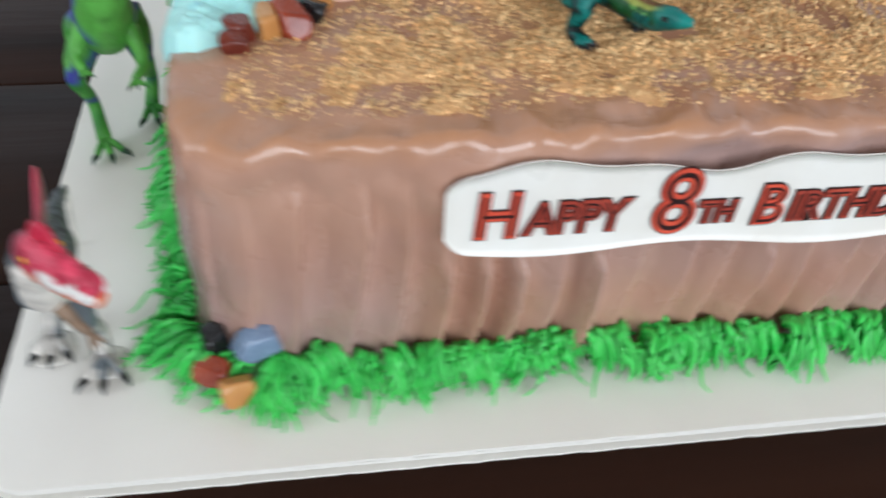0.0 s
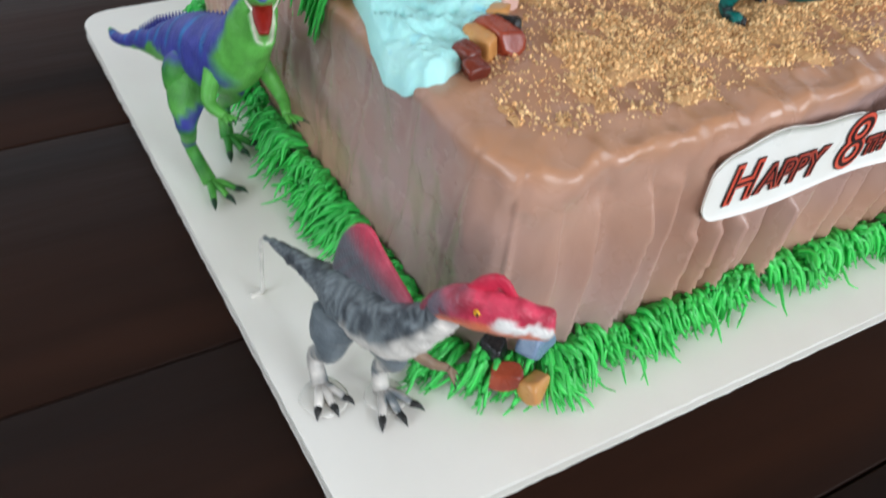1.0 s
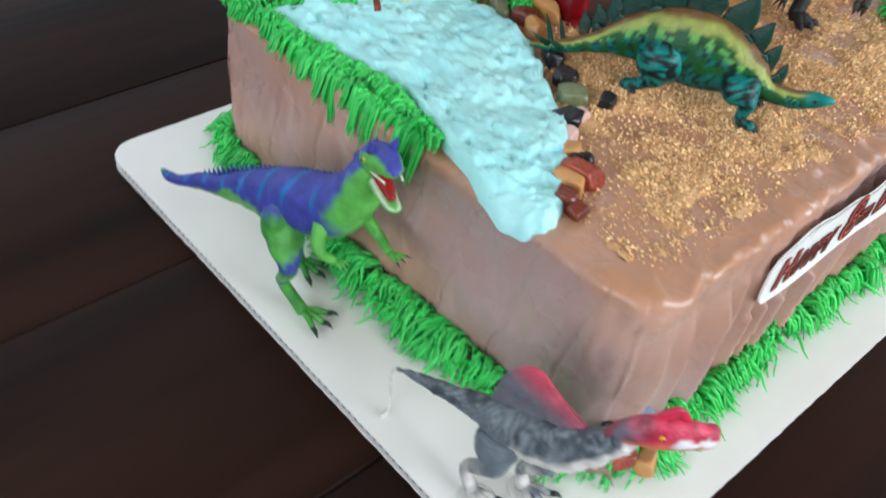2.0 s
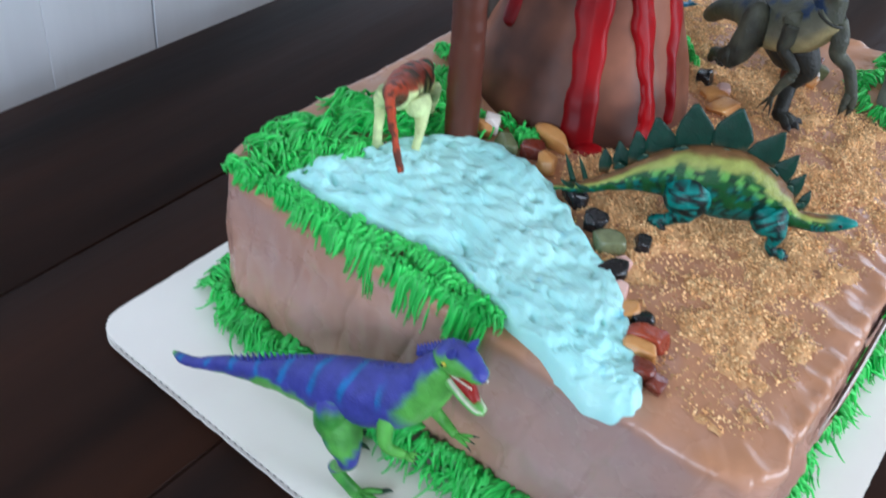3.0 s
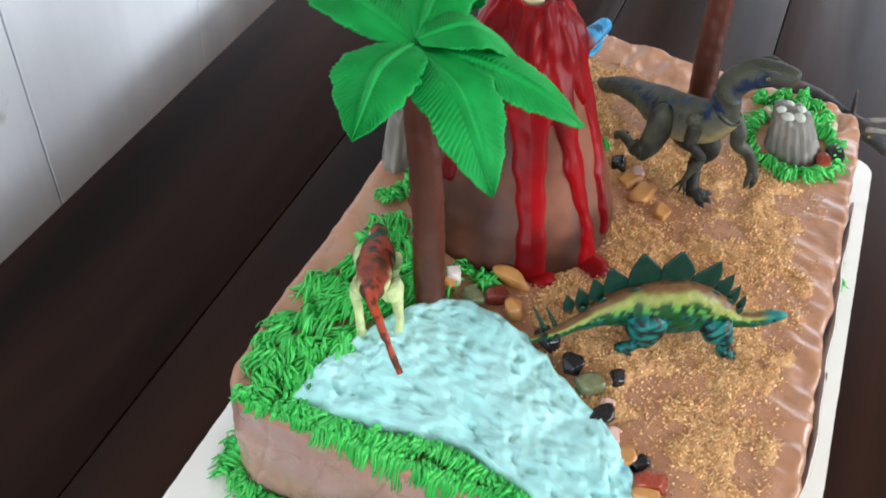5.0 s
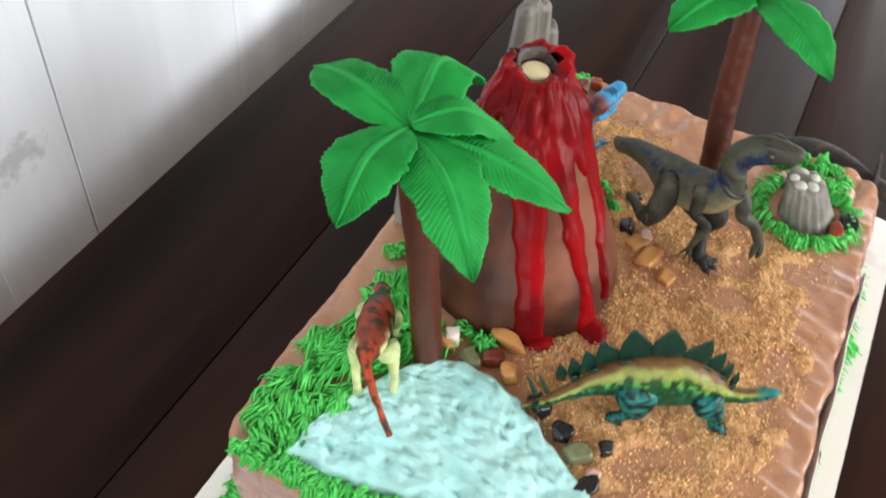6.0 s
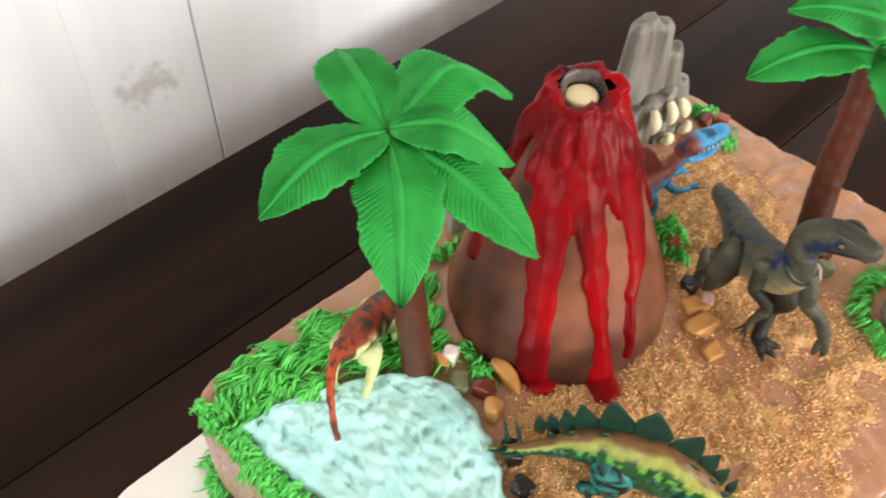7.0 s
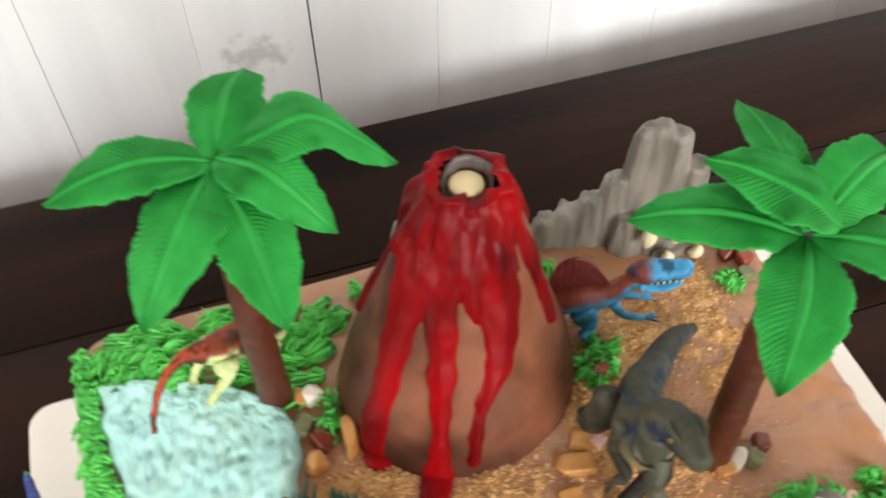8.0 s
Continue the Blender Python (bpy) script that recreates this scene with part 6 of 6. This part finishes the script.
for k, (c, x, y, sx, sy, sz, tr, words) in enumerate((
        ("tan", 0.3350, 0.2300, 0.0085, 0.0060, 0.0034, 0.3, "flat tan candy rock on the sand by the raptor"),
        ("black", 0.3265, 0.2282, 0.0062, 0.0058, 0.0060, 0.1, "glossy black candy rock on the sand"),
        ("tan", 0.3185, 0.2175, 0.0090, 0.0070, 0.0028, 2.7, "flat tan candy rock on the sand"),
        ("tan", 0.3105, 0.2065, 0.0112, 0.0084, 0.0032, 2.9, "flat tan candy rock on the sand"),
        ("pink", 0.3270, 0.2150, 0.0055, 0.0045, 0.0040, 0.5, "pale pink candy rock on the sand"),
        ("tan", 0.2997, 0.1911, 0.0085, 0.0060, 0.0026, 2.9, "flat tan candy rock half buried in crumbs"),
        ("rust", 0.3460, 0.2555, 0.0078, 0.0058, 0.0052, 0.7, "rust-red candy rock in piped grass"),
        ("brown", 0.3260, 0.2620, 0.0062, 0.0052, 0.0048, 0.7, "dark brown candy rock in piped grass"),
        ("tan", 0.3830, 0.1800, 0.0056, 0.0060, 0.0048, 0.2, "tan candy rock at the palm tree's foot"),
        ("white", 0.3920, 0.1820, 0.0070, 0.0052, 0.0050, 0.5, "white candy rock at the palm tree's foot"),
        ("green", 0.4010, 0.1800, 0.0062, 0.0056, 0.0052, 0.9, "grey-green candy rock at the palm tree's foot"),
        ("brown", 0.4090, 0.1860, 0.0062, 0.0056, 0.0056, 1.2, "dark red-brown candy rock at the palm tree's foot"),
        ("rust", 0.3990, 0.1000, 0.0085, 0.0066, 0.0060, 0.3, "rust-red candy rock beside the nest"),
        ("black", 0.4110, 0.0930, 0.0088, 0.0070, 0.0058, 0.3, "glossy black candy rock beside the nest"),
        ("pink", 0.4420, 0.1000, 0.0070, 0.0056, 0.0056, 0.3, "pale pink candy rock beside the nest"),
        ("pink", 0.4360, 0.1420, 0.0060, 0.0056, 0.0056, 0.3, "pale pink candy rock beside the nest"),
        ("brown", 0.4560, 0.3100, 0.0062, 0.0056, 0.0056, 0.3, "dark brown candy rock by the grey cliff"),
        ("rust", 0.4640, 0.3020, 0.0062, 0.0056, 0.0056, 0.3, "rust-red candy rock by the grey cliff"),
        ("green", 0.4600, 0.2920, 0.0062, 0.0056, 0.0050, 0.3, "olive candy rock by the grey cliff"))):
    candy_rock(c, x, y, top_height(x, y) - 0.0005, (sx, sy, sz), tr, 300 + k, words, EAST)
CORNER = "candy rocks at the board's corner"
for k, (c, x, y, z, sx, sy, sz, tr, words) in enumerate((
        ("black", 0.0745, 0.0800, 0.020, 0.0055, 0.0050, 0.0058, 0.3, "glossy black candy rock in the grass border"),
        ("blue", 0.0890, 0.0735, 0.0215, 0.0092, 0.0046, 0.0066, 0.25, "slate blue block-shaped candy rock in the grass border"),
        ("rust", 0.0735, 0.0700, 0.015, 0.0072, 0.0050, 0.0050, 2.8, "rust-red candy rock in the grass border"),
        ("tan", 0.0820, 0.0620, 0.013, 0.0070, 0.0052, 0.0056, 0.5, "orange-tan wedge candy rock in the grass border"))):
    candy_rock(c, x, y, z, (sx, sy, sz), tr, 400 + k, words, CORNER)


# ---- crumb sand ----
def inside(poly, x, y):
    c = False
    j = len(poly) - 1
    for i in range(len(poly)):
        xi, yi, xj, yj = poly[i][0], poly[i][1], poly[j][0], poly[j][1]
        if (yi > y) != (yj > y) and x < (xj - xi) * (y - yi) / (yj - yi) + xi:
            c = not c
        j = i
    return c


POND_POLY = [tuple(p) for p in POND_EDGE[::4]]
SAND_EDGE = [tuple(p) for p in spline([(0.088, 0.117), (0.118, 0.107), (0.150, 0.106), (0.210, 0.102), (0.270, 0.100), (0.320, 0.106), (0.366, 0.112), (0.378, 0.150), (0.384, 0.180), (0.408, 0.205), (0.425, 0.245), (0.432, 0.285),
                                       (0.400, 0.305), (0.350, 0.300), (0.335, 0.270), (0.300, 0.210), (0.260, 0.208), (0.225, 0.222), (0.205, 0.250), (0.185, 0.245), (0.165, 0.215), (0.140, 0.180), (0.100, 0.142), (0.088, 0.117)], 160)[:-1]]


def sand_amount(x, y):
    """How thick the crumbs lie, 0 where there are none."""
    if inside(POND_POLY, x, y) or math.hypot(x - 0.413, y - 0.129) < 0.027:
        return 0.0
    d = min(math.hypot(x - px, y - py) for px, py in SAND_EDGE[::2])
    if not inside(SAND_EDGE, x, y):
        d = -d
    bare = smooth(-0.40, -0.06, fbm(x, y, 15, 22))
    return smooth(-0.016, 0.016, d + 0.024 * fbm(x, y, 4, 26) + 0.010 * fbm(x, y, 9, 90)) * (0.15 + 0.85 * bare)


step = 0.0022
gx, gy = np.arange(0.085, 0.445, step), np.arange(0.088, 0.315, step)
amount = np.array([[sand_amount(x, y) for y in gy] for x in gx])
verts, faces = [], []
for i, x in enumerate(gx):
    for j, y in enumerate(gy):
        z = top_height(x, y) - 0.0010 + amount[i, j] * (0.0024 + 0.0020 * fbm(x, y, 5, 26) + 0.0028 * fbm(x, y, 7, 60) + 0.0016 * fbm(x, y, 1, 240))
        verts.append((x, y, z))
h = len(gy)
for i in range(len(gx) - 1):
    for j in range(h - 1):
        if max(amount[i, j], amount[i + 1, j], amount[i, j + 1], amount[i + 1, j + 1]) > 0.02:
            faces.append((i * h + j, (i + 1) * h + j, (i + 1) * h + j + 1, i * h + j + 1))
tagged(raw("crumb_sand", verts, faces, SAND), "bed of golden brown biscuit crumbs as desert sand", "crumbs", kind="stuff")

rng = np.random.RandomState(7)
verts, faces = [], []
SHAPE = np.array([(1, 0, -0.5), (-0.5, 0.87, -0.5), (-0.5, -0.87, -0.5), (0.1, 0.0, 0.9), (-0.4, 0.3, 0.6)])
made = 0
while made < 34000:
    x, y = rng.uniform(0.086, 0.444), rng.uniform(0.089, 0.314)
    i, j = int((x - 0.085) / step), int((y - 0.088) / step)
    k = amount[min(i, len(gx) - 1), min(j, h - 1)]
    if rng.rand() > 0.12 * (k > 0.001) + 0.88 * k:
        continue
    r = 0.00038 + 0.0006 * rng.rand() ** 2
    a = rng.uniform(0, 6.28)
    z = top_height(x, y) + k * (0.0018 + 0.0018 * fbm(x, y, 5, 26) + 0.0026 * fbm(x, y, 7, 60)) + rng.uniform(-0.0003, 0.0005)
    c, s = math.cos(a), math.sin(a)
    q = SHAPE * (r * rng.uniform(0.7, 1.4, 3))
    tilt = rng.uniform(-0.7, 0.7)
    q = np.column_stack([q[:, 0], q[:, 1] * math.cos(tilt) - q[:, 2] * math.sin(tilt), q[:, 1] * math.sin(tilt) + q[:, 2] * math.cos(tilt)])
    o = len(verts)
    verts += [(x + c * p[0] - s * p[1], y + s * p[0] + c * p[1], z + p[2]) for p in q]
    faces += [(o, o + 2, o + 1), (o, o + 1, o + 3), (o + 1, o + 4, o + 3), (o + 1, o + 2, o + 4), (o + 2, o, o + 3), (o + 2, o + 3, o + 4)]
    made += 1
tagged(raw("crumbs", verts, faces, CRUMB, smooth=False), "loose golden biscuit crumbs scattered over the sand", "crumbs", kind="stuff")


rng = np.random.RandomState(21)
verts, faces = [], []
for _ in range(260):
    x, y = 0.083 + rng.normal(0, 0.0075), 0.3795 + abs(rng.normal(0, 0.0040))
    r, a = 0.00035 + 0.0004 * rng.rand(), rng.uniform(0, 6.28)
    c, s = math.cos(a), math.sin(a)
    o = len(verts)
    verts += [(x + (c * p[0] - s * p[1]) * r, y + (s * p[0] + c * p[1]) * r, BZ + 0.0004 + p[2] * r) for p in SHAPE]
    faces += [(o, o + 2, o + 1), (o, o + 1, o + 3), (o + 1, o + 4, o + 3), (o + 1, o + 2, o + 4), (o + 2, o, o + 3), (o + 2, o + 3, o + 4)]
tagged(raw("spilt_crumbs", verts, faces, CRUMB, smooth=False), "fine orange-brown crumbs spilt on the white board", "crumbs", kind="stuff")


# ---- piped grass ----
class Grass:
    """Piped icing strands gathered into one mesh."""

    def __init__(self, seed):
        self.V, self.F, self.r = [], [], random.Random(seed)

    def strand(self, pts, radius):
        n, seg = 11, 5
        P = spline(pts, n)
        T = np.gradient(P, axis=0)
        o = len(self.V)
        for i in range(n):
            t = Vector(T[i]).normalized()
            s = t.orthogonal().normalized()
            w = t.cross(s)
            rr = radius * (1.08 - 0.80 * (i / (n - 1)) ** 2.5)
            for k in range(seg):
                a = 2 * math.pi * k / seg
                self.V.append(Vector(P[i]) + s * math.cos(a) * rr + w * math.sin(a) * rr)
        for i in range(n - 1):
            for k in range(seg):
                a, b = o + i * seg + k, o + i * seg + (k + 1) % seg
                self.F.append((a, b, b + seg, a + seg))
        self.F.append(tuple(o + (n - 1) * seg + k for k in range(seg)))

    def tuft(self, at, out, count, length, lift, drop, spread=0.5, radius=0.00075, foot=0.003, floor=-1.0, curl=0.0022):
        """A piped clump: strands side by side that arch, swing together and fall, ragged at their ends."""
        r = self.r
        at, out = Vector(at), Vector(out).normalized()
        side = Vector((-out.y, out.x, 0))
        turns, start = r.uniform(0.5, 1.1), r.uniform(0, 6.28)
        up0, lean = r.uniform(0.7, 1.3), r.gauss(0, spread * 0.5)
        for _ in range(count):
            across = r.uniform(-1, 1)
            f = at + side * across * foot + out * r.uniform(-foot, foot) * 0.6 + Vector((0, 0, r.uniform(0, 0.0024)))
            d = (out + side * (lean + across * spread * 0.55 + r.gauss(0, spread * 0.22))).normalized()
            l = length * r.uniform(0.62, 1.15)
            up = lift * up0 * r.uniform(0.6, 1.25)
            dn = drop * r.uniform(0.7, 1.2)
            c, st = curl * r.uniform(0.75, 1.25), start + r.gauss(0, 0.45)
            pts = [f]
            for q in (0.2, 0.4, 0.6, 0.8, 1.0):
                swing = c * math.sin(st + turns * q * 6.28) * (0.35 + 0.65 * q)
                rise = up * math.sin(min(1.0, q * 1.15) * math.pi) - dn * q ** 1.6 + 0.25 * c * math.cos(st + turns * q * 6.28)
                p = f + d * l * q ** 0.9 + side * swing + Vector((0, 0, rise))
                p.z = max(p.z, floor + 0.0006 + r.uniform(0, 0.0012))
                pts.append(p)
            self.strand(pts, radius * r.uniform(0.85, 1.2))

    def build(self, name, label):
        return tagged(raw(name, self.V, self.F, GREEN), label, "piped grass", kind="stuff")


def border(g, u0, u1, every, reach, lift=0.0):
    total = 1.37
    n = max(2, int((u1 - u0) * total / every))
    for k in range(n + 1):
        u = u0 + (u1 - u0) * k / n
        x, y, nx, ny = cake_outline(u)
        x = shear_x(x, y)
        j = g.r.uniform(-0.002, 0.002)
        far = 0.005 + 0.006 * smooth(0.018, 0.022, reach) * g.r.random()
        clump = 0.5 + 0.5 * math.sin(k * 1.15 + 2.0 * math.sin(k * 0.37))
        reach_k = reach * g.r.uniform(0.6, 1.0) * (0.72 + 0.42 * clump)
        g.tuft((x + nx * (0.001 + j), y + ny * (0.001 + j), BZ + 0.007 + lift + g.r.uniform(0, 0.004)), (nx, ny, 0), 14 + int(7 * clump), reach_k, 0.0050, 0.007, 0.36, 0.00105, 0.0040, BZ, 0.0022)
        g.tuft((x + nx * far, y + ny * far, BZ + 0.003), (nx + 0.4 * math.sin(7 * k), ny + 0.4 * math.cos(5 * k), 0), 6 + int(9 * clump), reach_k * 0.85, 0.0055, 0.003, 0.5, 0.00105, 0.0036, BZ, 0.0026)
        for _ in range(1):                   # single strands that trail out
            g.tuft((x + nx * 0.004, y + ny * 0.004, BZ + 0.006), (nx + g.r.gauss(0, 0.4), ny + g.r.gauss(0, 0.4), 0), 1, reach * 1.12, 0.004, 0.006, 0.1, 0.0009, 0.003, BZ, 0.003)


g = Grass(3)
border(g, 0.0, 0.10, 0.0100, 0.0175)         # front
border(g, 0.10, 0.185, 0.0100, 0.0180, 0.001)
border(g, 0.185, 0.265, 0.0090, 0.0235, 0.004)   # fuller towards the far corner
border(g, 0.265, 0.5, 0.0100, 0.0235)        # far side
border(g, 0.5, 0.765, 0.0120, 0.0150)        # back
border(g, 0.765, 0.87, 0.0100, 0.0160)       # side by the pond
border(g, 0.87, 1.0, 0.0100, 0.0212)         # the same side towards the front
g.build("grass_border", "bright green piped icing grass round the foot of the cake")

g = Grass(5)
made = 0
while made < 96:                            # mat of grass behind the pond
    x, y = g.r.uniform(0.050, 0.222), g.r.uniform(0.285, 0.374)
    if inside(POND_POLY, x, y) or math.hypot(x - 0.265, y - 0.283) < 0.072 or y < 0.335 - (x - 0.07) * 0.55 or (x > 0.19 and y > 0.355):
        continue
    if x < west_edge(y) + 0.004 or math.hypot(x - 0.1665, y - 0.2935) < 0.009:
        continue
    if y > 0.366 - 0.010 * math.sin(x * 60) ** 2:
        continue
    a = 0.6 * math.sin(x * 50 + y * 30) + math.pi * 1.02
    zt = top_height(x, y)
    g.tuft((x, y, zt - 0.0005), (math.cos(a), math.sin(a), 0), 12, max(0.004, min(0.0200, x - west_edge(y) - 0.001)), 0.0042, 0.0005, 0.30, 0.00082, 0.0040, zt, 0.0034)
    made += 1
for k in range(17):                          # clumps that hang over the cake's edge
    y = 0.357 - 0.147 * k / 16
    x = west_edge(y) + 0.006
    hang = 0.004 + smooth(4, 10, k) * (0.010 + 0.007 * math.sin(k * 2.1))
    g.tuft((x, y, TOP + 0.002), (-1, 0.15 * math.sin(k), 0), 24, (0.0045 if k < 5 else 0.0078) + 0.0016 * math.sin(k * 1.7), 0.0030, hang + 0.002, 0.16, 0.00095, 0.0044, -1.0, 0.0010)
g.tuft((0.069, 0.246, TOP + 0.002), (-1, 0.1, 0), 5, 0.0085, 0.003, 0.028, 0.06, 0.0009, 0.0016, -1.0, 0.0012)
for k in range(26):                          # second row close against the pond
    y = 0.334 - 0.130 * k / 25
    x = float(np.interp(y, (0.184, 0.216, 0.250, 0.296, 0.334), (0.068, 0.076, 0.082, 0.072, 0.070))) - 0.001
    g.tuft((x, y, TOP + 0.003), (-1, 0.25 * math.sin(2 * k), 0), 13, 0.0095, 0.0035, 0.002, 0.3, 0.0009, 0.0030, -1.0, 0.002)
g.build("pond_grass", "bright green piped icing grass on top behind the pond")

g = Grass(9)
for k in range(20):                          # ring round the nest
    a = 2 * math.pi * k / 20
    x, y = 0.411 + 0.0285 * math.cos(a), 0.123 + 0.0275 * math.sin(a)
    g.tuft((x, y, top_height(x, y)), (math.cos(a + 0.6), math.sin(a + 0.6), 0), 15, 0.0135, 0.006, 0.001, 0.6, 0.0008, 0.0035, top_height(x, y))
for k in range(9):
    x, y = 0.430 + 0.012 * (k % 3), 0.108 + 0.014 * (k // 3)
    g.tuft((x, y, top_height(x, y)), (1, 0.3 * k - 1, 0), 14, 0.011, 0.006, 0.001, 0.6, 0.0008, 0.0035, top_height(x, y))
for x, y, n in ((0.462, 0.112, 22), (0.466, 0.126, 22), (0.464, 0.140, 22), (0.455, 0.150, 20), (0.340, 0.255, 16), (0.356, 0.268, 16), (0.348, 0.256, 14), (0.190, 0.274, 9), (0.194, 0.271, 9), (0.196, 0.285, 7), (0.190, 0.268, 6), (0.230, 0.352, 18), (0.242, 0.345, 18), (0.262, 0.346, 18), (0.272, 0.350, 14), (0.345, 0.268, 16), (0.352, 0.262, 16), (0.337, 0.262, 14), (0.342, 0.248, 14),
                (0.352, 0.275, 12), (0.446, 0.292, 18), (0.452, 0.288, 18), (0.458, 0.322, 16), (0.465, 0.312, 16), (0.340, 0.335, 14), (0.333, 0.345, 14)):
    for q in range(2):
        a = g.r.uniform(0, 6.28)
        g.tuft((x, y, top_height(x, y)), (math.cos(a), math.sin(a), 0), n, 0.008, 0.006, 0.001, 0.9, 0.0008, 0.0035, top_height(x, y))
g.build("grass_tufts", "bright green piped icing grass tufts on the cake")

# ---- boards of the wall, last ----
edges = [-1.9, -1.55, -1.2, -0.85, -0.52, -0.41, -0.295, -0.185, -0.073, 0.041, 0.165, 0.2665, 0.383, 0.4965, 0.611, 0.724, 0.839, 0.953, 1.068, 1.183, 1.5, 1.85, 2.2, 2.6]
for k, (a, b) in enumerate(zip(edges, edges[1:])):
    bm = box(bmesh.new(), a + (0.0008 if k == 11 else 0.0001), b - (0.0008 if k == 10 else 0.0001), y1 - 0.0004 * (k % 3), y1 + 0.0128, zf, zc, 0.0007 if k in (10, 11) else 0.0004)
    obj("plank", bm, WALL, north, smooth=False)
